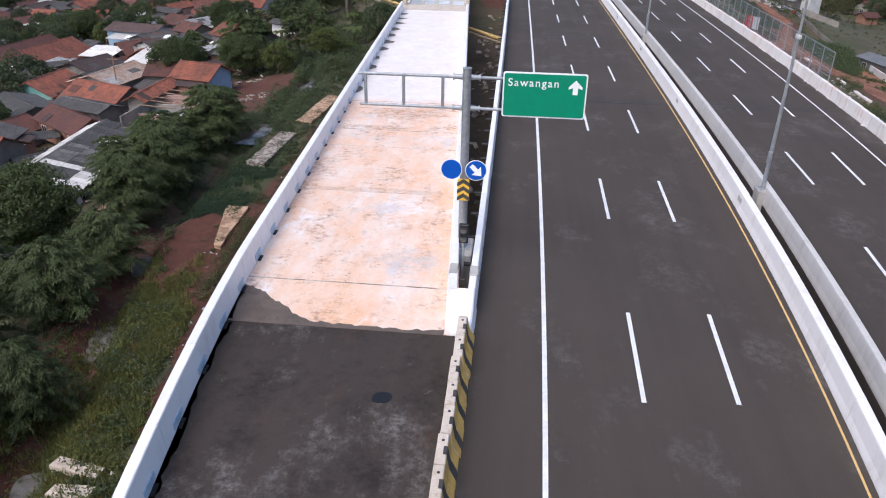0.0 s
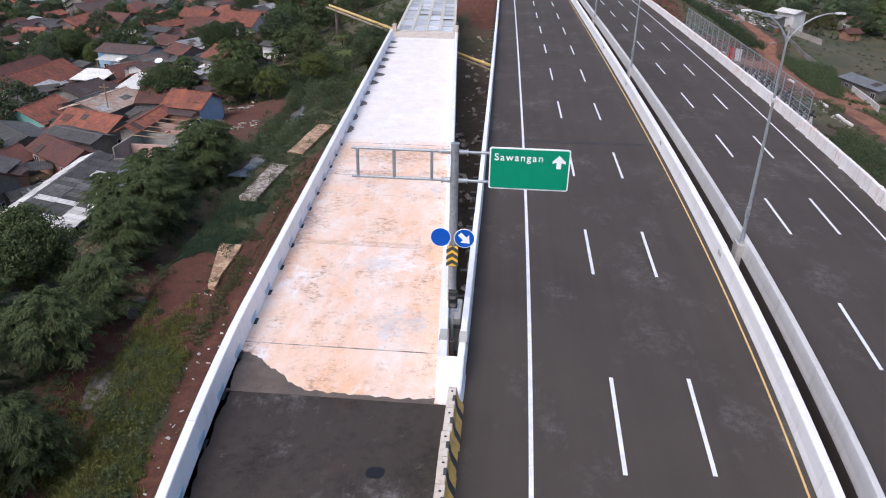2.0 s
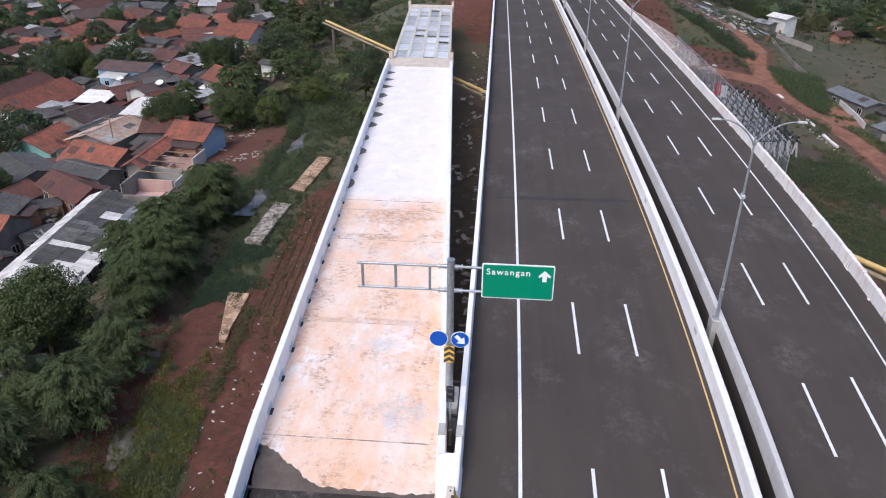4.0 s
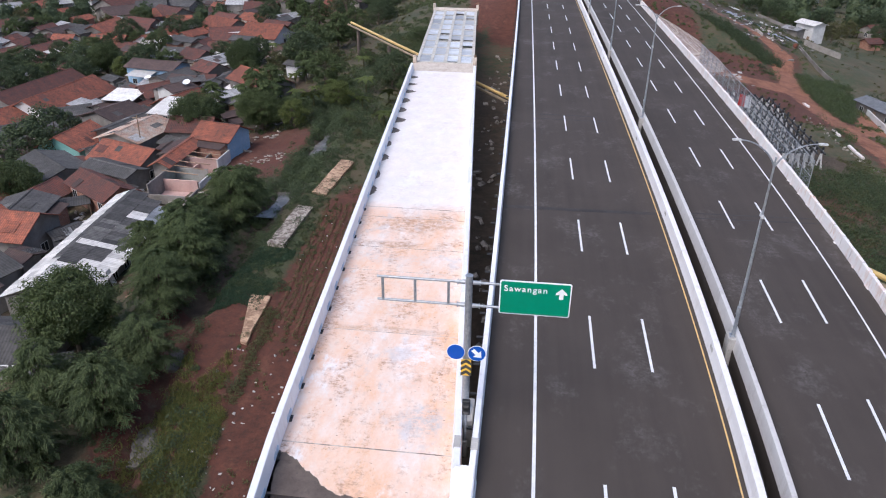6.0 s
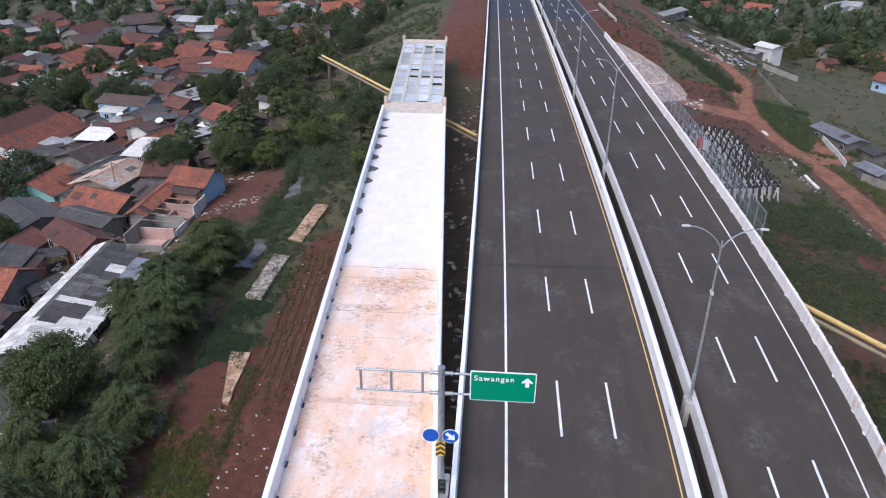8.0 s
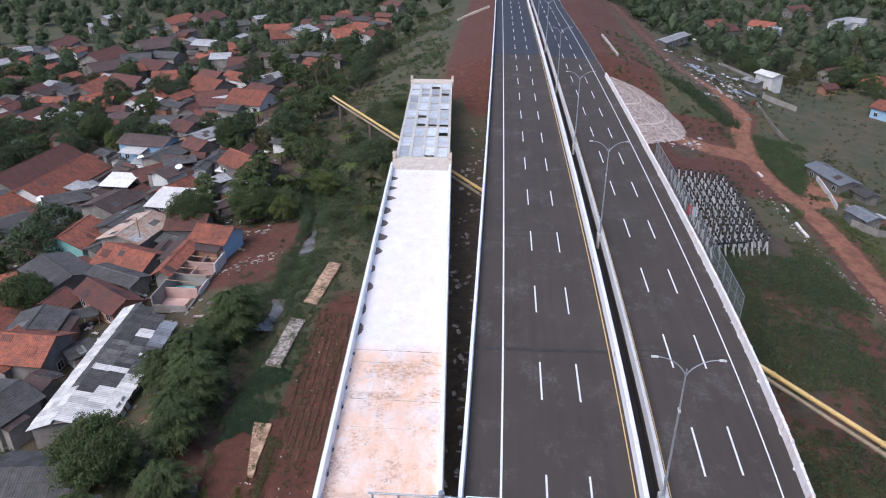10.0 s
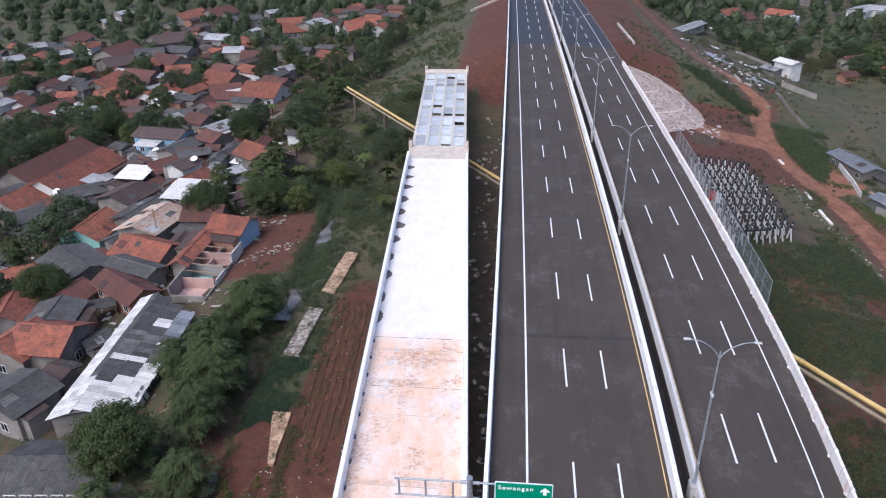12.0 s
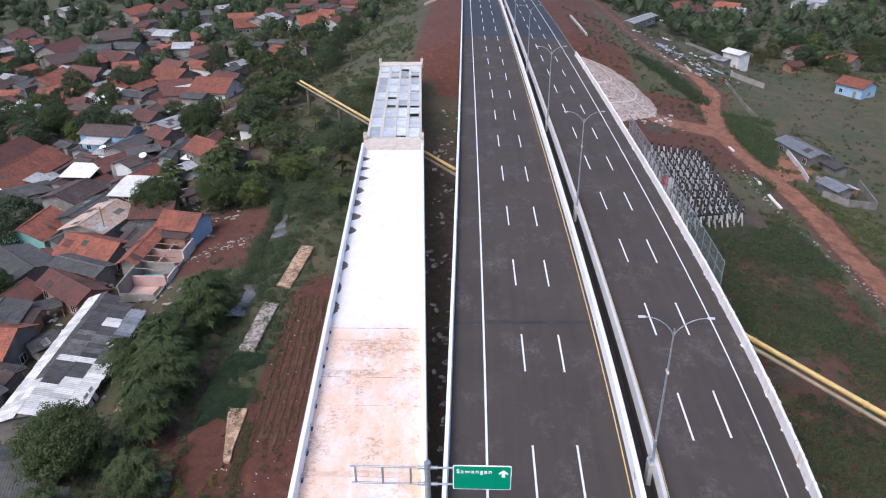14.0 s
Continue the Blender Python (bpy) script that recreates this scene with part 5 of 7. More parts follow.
def window_meshes(w, h):
    key = (w, h)
    if key not in WIN_CACHE:
        bm = bmesh.new()
        for a in ((-w / 2 - 0.08, 0, -w / 2, h), (w / 2, 0, w / 2 + 0.08, h), (-w / 2 - 0.08, -0.08, w / 2 + 0.08, 0), (-w / 2 - 0.08, h, w / 2 + 0.08, h + 0.08), (-0.03, 0, 0.03, h)):
            box(bm, a[0], -0.06, a[1], a[2], 0.03, a[3])
        fr = finish(bm, "window_frame", WALL["white"])
        bm = bmesh.new()
        box(bm, -w / 2, -0.03, 0, w / 2, 0.02, h)
        WIN_CACHE[key] = (fr, finish(bm, "pane", GLASS_DARK))
    return WIN_CACHE[key]


bm = bmesh.new()
box(bm, -0.45, -0.05, 0, 0.45, 0.03, 2.05, 0.01)
DOOR = finish(bm, "door", TIMBER)
TAKEN = []
hrng = random.Random(77)
ROOF_WORDS = {"tile": "orange clay tile roof", "tile_old": "weathered brown tile roof", "grey": "grey fibre-cement sheet roof", "brown": "rusty brown sheet roof", "zinc": "bright zinc sheet roof", "old_zinc": "dull zinc sheet roof", "mixed": "patched pale and rust sheet roof", "blue_grey": "blue-grey sheet roof"}
WALL_WORDS = {"plaster": "grey plastered", "white": "white-washed", "teal": "teal painted", "blue": "light blue painted", "brick": "bare brick", "pink": "faded pink"}


def house(x, y, rot, length, width, ridge, roof, wall, low=0.0, openings=True):
    """A gabled village house; the ridge runs along its own x."""
    gz = min(ground_z(x, y), ground_z(x + 2, y - 2)) - 0.15
    TAKEN.append((x, y, max(length, width) * 0.55))
    root = thing("house", Matrix.Translation((x, y, gz)) @ Matrix.Rotation(radians(rot), 4, "Z"), f"{WALL_WORDS[wall]} village house with a {ROOF_WORDS[roof]}", "house", "village houses")
    top = ridge + ground_z(x, y) - gz
    rise = width / 2 * (0.5 if roof.startswith("tile") else 0.3)
    eave = top - rise
    l, w = length / 2, width / 2
    bm = bmesh.new()
    il, iw = l - 0.15, w - 0.1
    pr = [(-iw, 0), (iw, 0), (iw, eave - 0.05), (0, top - 0.12), (-iw, eave - 0.05)]
    a = [bm.verts.new((-il, u, v)) for u, v in pr]
    b = [bm.verts.new((il, u, v)) for u, v in pr]
    bm.faces.new(a)
    bm.faces.new(b[::-1])
    for i in range(5):
        bm.faces.new((a[i], a[(i + 1) % 5], b[(i + 1) % 5], b[i]))
    part("wall", bm, WALL[wall], root)
    over = 0.45
    sl = math.atan2(rise, w)
    span = (w + over) / math.cos(sl)
    for s in (-1, 1):
        bm = bmesh.new()
        nx, ny = max(3, int(length / 1.6)), 4
        sag = 0.05
        grid = [[(-l - over + (2 * l + 2 * over) * i / nx, span * j / ny, -sag * math.sin(math.pi * i / nx) * hrng.uniform(0.2, 1.2)) for i in range(nx + 1)] for j in range(ny + 1)]
        up = [[bm.verts.new((p[0], p[1], p[2] + 0.12)) for p in r] for r in grid]
        dn = [[bm.verts.new(p) for p in r] for r in grid]
        for j in range(ny):
            for i in range(nx):
                bm.faces.new((up[j][i], up[j][i + 1], up[j + 1][i + 1], up[j + 1][i]))
                bm.faces.new((dn[j][i], dn[j + 1][i], dn[j + 1][i + 1], dn[j][i + 1]))
        for r in (0, ny):
            for i in range(nx):
                bm.faces.new((up[r][i], up[r][i + 1], dn[r][i + 1], dn[r][i]))
        for c in (0, nx):
            for j in range(ny):
                bm.faces.new((up[j][c], up[j + 1][c], dn[j + 1][c], dn[j][c]))
        p = part("roof", bm, ROOF[roof], root)
        p.matrix_basis = Matrix.Translation((0, 0, top - 0.06)) @ (Matrix.Rotation(math.pi, 4, "Z") if s < 0 else Matrix()) @ Matrix.Rotation(-sl, 4, "X")
    bm = bmesh.new()
    sweep(bm, [(-0.18, 0.0), (0.18, 0.0), (0.08, 0.13), (-0.08, 0.13)], [(-l - over, 0, top + 0.0), (0, 0, top - 0.03), (l + over, 0, top)])
    part("ridge_cap", bm, ROOF[roof], root)
    if y < 215:
        for k in range(hrng.choice((1, 2, 2, 3, 4) if y < 130 else (0, 1, 1, 2, 3))):
            s = hrng.choice((-1, 1))
            a, q, sl_w = hrng.uniform(-l, l - 1.5), hrng.uniform(0.1, span - 1.6), hrng.uniform(0.9, 2.2)
            bm = bmesh.new()
            box(bm, a, q, 0.125, a + sl_w, q + hrng.uniform(1.0, 1.9), 0.15)
            p = part("roof_patch", bm, ROOF[hrng.choice(("tile_old", "brown", "tile_old", "tile", "grey") if roof.startswith("tile") else ("grey", "brown", "grey", "old_fibre", "old_zinc"))], root, "odd patch of roofing sheet")
            p.matrix_basis = Matrix.Translation((0, 0, top - 0.05)) @ (Matrix.Rotation(math.pi, 4, "Z") if s < 0 else Matrix()) @ Matrix.Rotation(-sl, 4, "X")
        for s in hrng.choice(((1,), (-1,), (1, -1), ())):
            dep, ll = hrng.uniform(1.4, 2.8), length * hrng.uniform(0.4, 0.9)
            a = hrng.uniform(-l, l - ll)
            bm = bmesh.new()
            box(bm, a, 0.0, 0.0, a + ll, dep, 0.05)
            p = part("lean_roof", bm, ROOF[hrng.choice(("grey", "grey", "brown", "tile_old", "zinc" if hrng.random() < 0.3 else "brown"))], root, "low lean-to roof of old sheets")
            p.matrix_basis = Matrix.Translation((0, 0, eave - 0.35)) @ (Matrix.Rotation(math.pi, 4, "Z") if s < 0 else Matrix()) @ Matrix.Translation((0, w - 0.1, 0)) @ Matrix.Rotation(-0.2, 4, "X")
            bm = bmesh.new()
            box(bm, a + 0.2, w - 0.1, 0.0, a + ll - 0.2, w + dep - 0.5, eave - 0.42 - (dep - 0.4) * 0.2)
            p = part("lean_wall", bm, WALL[hrng.choice(("plaster", "plaster", "brick"))], root)
            p.matrix_basis = Matrix.Rotation(math.pi, 4, "Z") if s < 0 else Matrix()
    if openings and eave > 1.9:
        h = min(1.1, eave - 1.1)
        fr, pn = window_meshes(1.1, round(h, 1))
        for s in (-1, 1):
            n = max(1, int(length / 3.2))
            for i in range(n):
                px = -l + (i + 0.5) * length / n + hrng.uniform(-0.3, 0.3)
                m = Matrix.Translation((px, -iw * s, 0.9)) @ (Matrix.Rotation(math.pi, 4, "Z") if s < 0 else Matrix())
                if i == n // 2 and eave > 2.2:
                    m = Matrix.Translation((px, -iw * s, 0.05)) @ (Matrix.Rotation(math.pi, 4, "Z") if s < 0 else Matrix())
                    part_mesh("door", DOOR, root, m)
                else:
                    f = part_mesh("window", fr, root, m)
                    part_mesh("pane", pn, f)
            if width > 6:
                f = part_mesh("window", fr, root, Matrix.Translation((il * s, hrng.uniform(-1, 1), 0.9)) @ Matrix.Rotation(radians(90 * s), 4, "Z"))
                part_mesh("pane", pn, f)
    return root


house(-59.8, 57.5, -3, 7.0, 6.9, 5.6, 'tile', 'plaster')
house(-70.4, 64.5, -71, 6.2, 7.1, 5.6, 'tile', 'plaster')
house(-62.8, 62.4, 100, 8.0, 6.0, 4.7, 'grey', 'plaster')
house(-70.2, 80.5, -36, 10.4, 7.4, 4.6, 'grey', 'plaster')
house(-57.0, 71.5, -33, 9.8, 4.6, 3.9, 'tile_old', 'brick')
house(-58.0, 76.7, -21, 8.6, 3.4, 4.0, 'grey', 'plaster')
house(-58.9, 83.0, -19, 9.6, 7.0, 4.9, 'tile', 'plaster')
house(-75.6, 95.0, 86, 8.8, 7.6, 5.2, 'tile', 'teal')
house(-63.0, 93.0, -100, 9.6, 7.6, 5.2, 'mixed', 'plaster')
house(-46.4, 87.6, -12, 6.0, 5.8, 5.0, 'tile', 'blue')
house(-100.6, 130.1, -97, 21.3, 11.0, 6.2, 'tile', 'white')
house(-115.2, 142.5, -98, 24.4, 11.0, 6.2, 'tile_old', 'plaster')
house(-105.4, 117.3, -102, 10.6, 9.4, 5.6, 'tile', 'plaster')
house(-77.1, 110.1, 73, 7.7, 8.3, 5.0, 'brown', 'plaster')
house(-68.4, 99.9, 77, 9.1, 6.1, 4.5, 'grey', 'plaster')
house(-88.3, 150.5, -10, 12.6, 7.3, 5.8, 'brown', 'blue')
house(-53.5, 124.3, -36, 11.8, 6.8, 5.0, 'tile', 'plaster')
house(-73.5, 185.5, -12, 11.0, 10.8, 5.6, 'tile', 'white')
house(-77, 127, 52, 7.1, 6.3, 4.5, 'tile_old', 'plaster')
house(-78.7, 138.4, 72, 8.8, 6.3, 4.5, 'grey', 'plaster')
house(-64.8, 112.5, 67, 8.4, 6.1, 5.0, 'tile', 'plaster')
house(-96.3, 105.4, 51, 7.1, 8.4, 5.0, 'grey', 'plaster')
house(-87.8, 105.7, 77, 7.4, 7.3, 5.0, 'grey', 'plaster')
house(-91.2, 117.4, 38, 8.3, 6.3, 4.5, 'grey', 'plaster')
house(-79.3, 76.9, 32, 7.0, 8.4, 5.6, 'tile', 'plaster')
house(-63.7, 56.9, 75, 5.8, 7.0, 5.6, 'tile', 'plaster')
house(-56.1, 45.5, 70, 5.6, 6.8, 5.0, 'grey', 'plaster')
house(-65.1, 71.1, -101, 4.2, 5.0, 3.9, 'tile_old', 'plaster')
house(-119.1, 210.3, 78, 12.7, 9.8, 5.0, 'tile', 'white')
house(-147.3, 229.6, 88, 16.5, 11.0, 5.6, 'tile', 'plaster')
house(-135.9, 211.6, 2, 10.9, 11.0, 5.0, 'tile', 'plaster')
house(-138.9, 238.9, -18, 13.5, 11.0, 5.6, 'tile_old', 'plaster')
house(-134.6, 226.8, -6, 10.2, 9.8, 5.0, 'tile_old', 'plaster')
house(-169, 278.3, 79, 17.9, 12.2, 6.2, 'tile_old', 'plaster')
house(-155.6, 299.7, 43, 16.3, 17.1, 6.7, 'brown', 'plaster')
house(-153.2, 275.5, 21, 11.3, 12.2, 5.6, 'grey', 'plaster')
house(-159.2, 260.1, 49, 12.6, 14.6, 5.6, 'brown', 'plaster')
house(-129.4, 249.1, 19, 8.5, 9.8, 5.0, 'tile', 'plaster')
house(-98.3, 215.7, -25, 12.4, 11.0, 5.4, 'tile', 'plaster')
house(-90, 197.2, 21, 8.8, 11.0, 5.0, 'tile_old', 'plaster')
house(-148.5, 197.4, 75, 13.4, 8.5, 5.0, 'tile_old', 'white')
house(-146.8, 258.4, 53, 6.8, 8.5, 5.0, 'tile', 'plaster')
house(-140.3, 265.4, -29, 14.3, 9.8, 5.0, 'tile_old', 'plaster')
house(-142.9, 282.6, -9, 11.0, 9.8, 5.0, 'grey', 'plaster')
house(-139.6, 299.3, 62, 9.8, 8.5, 5.0, 'brown', 'plaster')
house(-133.4, 301.9, -10, 10.1, 9.8, 6.2, 'old_zinc', 'plaster')
house(-109.2, 256.5, 10, 7.2, 8.5, 6.7, 'old_zinc', 'plaster')
house(-96.8, 247.2, 8, 11.2, 11.0, 5.6, 'tile_old', 'plaster')
house(-105.6, 321.9, 23, 13.5, 11.0, 5.6, 'tile', 'plaster')
house(-96.7, 300.3, 23, 12.9, 11.0, 5.6, 'tile', 'plaster')
house(-89.9, 301.4, 68, 11.1, 11.0, 5.6, 'old_zinc', 'plaster')
house(-63.5, 272.2, 26, 11.4, 10.5, 6.2, 'tile', 'plaster')
house(-174.9, 366.2, 75, 20.5, 11.0, 5.6, 'tile', 'plaster')
house(-163.5, 378.5, 73, 19.2, 12.2, 5.6, 'tile_old', 'plaster')
house(-132.3, 374.1, 44, 7.1, 7.3, 5.0, 'old_zinc', 'plaster')
house(-204.4, 261.3, 51, 6.8, 8.5, 5.0, 'old_zinc', 'plaster')
house(-204.4, 278.6, 43, 5.9, 7.3, 6.7, 'old_zinc', 'plaster')
house(-203.4, 304.1, 97, 20.4, 9.8, 5.0, 'tile_old', 'plaster')
house(-184.7, 227.3, 64, 8.1, 9.8, 5.0, 'tile_old', 'plaster')
house(-197.5, 267.8, 89, 6.8, 8.5, 5.0, 'tile', 'plaster')
house(-188.9, 271.5, 58, 4.9, 6.1, 5.0, 'old_zinc', 'plaster')
house(-213.9, 369.7, 65, 7.9, 7.3, 5.0, 'old_zinc', 'plaster')
house(-208.8, 347, 41, 7.6, 7.3, 5.0, 'old_zinc', 'plaster')
house(-152.2, 222.8, 69, 8.7, 8.5, 5.0, 'grey', 'plaster')
house(-159.8, 220.8, 79, 8.7, 8.5, 5.0, 'brown', 'plaster')
house(-139.8, 355.6, 25, 14.0, 9.8, 5.0, 'grey', 'plaster')
house(90, 324, 34, 9.7, 7.6, 5.4, 'tile', 'plaster')
house(94.4, 318.5, 31, 9.8, 7.6, 5.5, 'tile_old', 'plaster')
house(117.1, 338.7, -40, 11.1, 7.8, 5.5, 'tile', 'white')
house(118.3, 326.4, -33, 5.3, 6.7, 5.0, 'old_zinc', 'white')
house(114, 250, 25, 7.2, 6.1, 4.4, 'tile_old', 'plaster')
house(123.6, 235.1, -60, 8.8, 6.6, 5.0, 'tile', 'plaster')
house(113.5, 203.9, -60, 8.8, 6.6, 5.0, 'tile', 'blue')
house(151.9, 339.9, 51, 12.4, 7.7, 6.6, 'old_zinc', 'white')
house(56.9, 248.4, 54, 18.8, 4.2, 2.9, 'old_zinc', 'plaster')
house(148.1, 387.5, 30, 13.2, 8.7, 5.5, 'tile_old', 'plaster')
house(160.2, 343, -39, 7.1, 8.8, 6.6, 'old_zinc', 'white')


# smaller houses that fill the kampung between them
fill = random.Random(101)
made, tries = 0, 0
while made < 225 and tries < 12000:
    tries += 1
    x, y = fill.uniform(-225, -50), fill.uniform(64, 350)
    if x > -68 - (y - 110) * 0.02 and 112 < y < 225:
        continue
    if -119 < x < -84 and 138 < y < 160:
        continue
    if 0.42 + 0.9 * noise.noise((x * 0.02, y * 0.02, 31)) - 0.35 * smooth(250, 345, y) < fill.random():
        continue
    ln, wd = fill.uniform(5.0, 9.0), fill.uniform(4.2, 6.5)
    if any((x - a) ** 2 + (y - b) ** 2 < (c * 0.85 + ln * 0.5) ** 2 for a, b, c in TAKEN) or near_line(x, y, [(-46.6, 39.8), (-46.6, 67.8)]) < 8 or math.hypot(x + 46.7, y - 76.6) < 9 or math.hypot(x + 45, y - 35.3) < 9:
        continue
    house(round(x, 1), round(y, 1), fill.choice((-8, 82, -20, 70)) + fill.uniform(-12, 12), ln, wd, fill.uniform(3.6, 4.9), fill.choice(("tile_old", "tile_old", "tile_old", "tile", "tile", "grey", "grey", "brown", "brown", "old_zinc")), fill.choice(("plaster", "plaster", "plaster", "brick", "white")), openings=y < 170)
    made += 1

# low shacks squeezed between the houses
made, tries = 0, 0
while made < 75 and tries < 6000:
    tries += 1
    x, y = fill.uniform(-105, -49), fill.uniform(46, 152)
    ln, wd = fill.uniform(2.8, 5.0), fill.uniform(2.4, 3.6)
    if any((x - a) ** 2 + (y - b) ** 2 < (c * 0.62 + ln * 0.35) ** 2 for a, b, c in TAKEN) or near_line(x, y, [(-47.4, 39.8), (-48.4, 67.8)]) < 6 or math.hypot(x + 46.7, y - 76.6) < 7:
        continue
    house(round(x, 1), round(y, 1), fill.choice((-8, 82, -20, 70)) + fill.uniform(-20, 20), ln, wd, fill.uniform(2.3, 3.3), fill.choice(("grey", "grey", "brown", "tile_old", "old_zinc", "grey")), fill.choice(("plaster", "brick", "plaster", "white")), openings=False)
    made += 1

# long shed with white and grey sheets
def sheet_shed(x, y, rot, length, near, far, ridge, label, pattern, inset=(0.0, 0.0)):
    """A shed under rows of loose sheets; near and far give each slope's reach and fall from the ridge, inset how far the near eave stops short."""
    gz = ground_z(x, y) - 0.2
    TAKEN.append((x, y, length * 0.5))
    root = thing("long_shed", Matrix.Translation((x, y, gz)) @ Matrix.Rotation(radians(rot), 4, "Z"), label, "shed")
    l = length / 2
    bm = bmesh.new()
    pr = [(-near[0] + 0.2, 0), (far[0] - 0.2, 0), (far[0] - 0.2, ridge - far[1] - 0.05), (0, ridge - 0.15), (-near[0] + 0.2, ridge - near[1] - 0.05)]
    a = [bm.verts.new((-l + 0.2 + inset[0] * max(0, -u) / near[0], u, v)) for u, v in pr]
    b = [bm.verts.new((l - 0.2 - inset[1] * max(0, -u) / near[0], u, v)) for u, v in pr]
    bm.faces.new(a)
    bm.faces.new(b[::-1])
    for i in range(5):
        bm.faces.new((a[i], a[(i + 1) % 5], b[(i + 1) % 5], b[i]))
    part("wall", bm, WALL["plaster"], root)
    n = int(length / 1.05)
    for s, (w, fall) in ((-1, near), (1, far)):
        sl = math.atan2(fall, w)
        sp = (w + 0.4) / math.cos(sl) / 3
        for r in range(3):
            c0, c1 = (inset[1] * (r + 0.7) / 3, inset[0] * (r + 0.7) / 3) if s < 0 else (0.0, 0.0)
            run = length - c0 - c1
            for i in range(n):
                bm = bmesh.new()
                skew = hrng.uniform(-0.03, 0.03)
                box(bm, -l + c0 + i * run / n - 0.02, sp * r - 0.05 + skew, 0, -l + c0 + (i + 1) * run / n + 0.02, sp * (r + 1) + skew * 2, 0.03)
                p = part("roof_sheet", bm, ROOF[pattern(s, r, i / n)], root)
                lift = 0.02 * (i % 2) + 0.035 * (2 - r) + hrng.uniform(0, 0.02)
                p.matrix_basis = Matrix.Translation((0, 0, ridge + lift)) @ (Matrix.Rotation(math.pi, 4, "Z") if s < 0 else Matrix()) @ Matrix.Rotation(-sl, 4, "X")
    for i in range(7):
        fr, pn = window_meshes(1.0, 0.9)
        f = part_mesh("window", fr, root, Matrix.Translation((-l + inset[0] + (i + 0.5) * (length - inset[0] - inset[1]) / 7, -near[0] + 0.2, 1.1)))
        part_mesh("pane", pn, f)
    return root


def shed_pattern(s, r, u):
    """White sheets on the far slope below a grey ridge course; grey with white patches on the near one."""
    if s > 0:
        return "grey" if r == 0 and u > 0.22 else "zinc"
    u = 1 - u
    if u < (0.23, 0.29, 0.4)[r]:
        return "zinc"
    if (r < 2 and 0.42 < u < 0.455) or (r == 1 and 0.78 < u < 0.84) or (r == 2 and 0.58 < u < 0.63):
        return "zinc"
    if r == 2 and u > 0.7:
        return "blue_grey"
    return "old_fibre" if 0.42 < u < 0.66 and (int(u * 25) + r) % 3 else "grey"


sheet_shed(-48.5, 54.5, 93.4, 25.0, (5.4, 1.15), (2.5, 0.85), 3.65, "long low shed with patched white and grey roof sheets", shed_pattern, (3.0, 3.6))
sheet_shed(-45.1, 35.5, 5, 10.5, (3.85, 1.6), (3.85, 1.6), 3.4, "low outbuilding under grey corrugated sheets", lambda s, r, u: "grey")

# white boards leaning on the shed wall, and planks stacked beside them
for y, w in ((47.9, 0.75), (46.8, 0.9)):
    bm = bmesh.new()
    box(bm, -0.03, -w / 2, 0, 0.03, w / 2, 1.7, 0.01)
    ob = new("leaning_board", finish(bm, "leaning_board", WALL["white"]))
    ob.matrix_basis = Matrix.Translation((-42.3, y, ground_z(-42.3, y))) @ Matrix.Rotation(-0.3, 4, "Y")
    tagged(ob, "white painted board leaning on a shed wall", "board", "leaning boards")
for k in range(5):
    bm = bmesh.new()
    box(bm, -0.1, -1.1, 0, 0.1, 1.1, 0.06, 0.01)
    ob = new("plank", finish(bm, "plank", TIMBER))
    ob.matrix_basis = Matrix.Translation((-39 + 0.24 * (k % 3), 45.7 + 0.15 * k, ground_z(-39, 45.7) + 0.02 + 0.07 * (k // 3))) @ Matrix.Rotation(0.15 * k - 0.3, 4, "Z")
    tagged(ob, "weathered brown plank lying beside a shed", "plank", "planks beside the shed")

# roofless rooms next to the shed
ruin = thing("roofless_house", Matrix.Translation((-46.7, 76.6, ground_z(-46.7, 76.6) - 0.1)) @ Matrix.Rotation(radians(89), 4, "Z"), "half-demolished house with open pink and teal rooms", "house")
TAKEN.append((-46.7, 76.6, 8))
for x0, x1, y0, y1, h, c in ((-7.4, -3.2, -2.7, -2.5, 0.9, "plaster"), (-3.2, 0.4, -2.7, -2.5, 1.5, "white"), (0.4, 3.0, -2.7, -2.5, 1.2, "plaster"), (3.0, 7.4, -2.7, -2.5, 2.5, "white"), (-7.4, 7.4, 2.3, 2.5, 2.7, "plaster"), (-7.4, -7.2, -2.49, 2.29, 1.3, "plaster"),
                             (7.2, 7.4, -2.49, 2.29, 2.6, "plaster"), (-3.5, -3.3, -2.49, 2.29, 1.9, "pink"), (0.0, 0.2, -2.49, 2.29, 2.2, "plaster"), (3.3, 3.5, -2.49, 2.29, 2.5, "pink"), (0.21, 3.29, 0.2, 0.4, 1.8, "pink"), (3.51, 7.19, -0.3, -0.1, 2.2, "plaster")):
    bm = bmesh.new()
    box(bm, x0, y0, 0, x1, y1, h, 0.02)
    part("wall", bm, WALL[c], ruin)
for x0, x1, c in ((-7.1, -3.6, "pink"), (-3.2, -0.1, "teal"), (0.3, 3.2, "pink"), (3.6, 7.1, "plaster")):
    bm = bmesh.new()
    box(bm, x0, -2.4, 0.0, x1, 2.2, 0.25)
    part("room_floor", bm, WALL[c], ruin)
for k in range(6):
    bm = bmesh.new()
    tube(bm, (-3 + k * 1.9, -2.6, 2.6), (-3 + k * 1.9 + 0.3 * (k % 2), 2.5, 2.95), 0.07, seg=6)
    part("rafter", bm, TIMBER, ruin)
house(-50.0, 81.5, 88, 13.0, 2.4, 4.2, "tile", "plaster", openings=False)

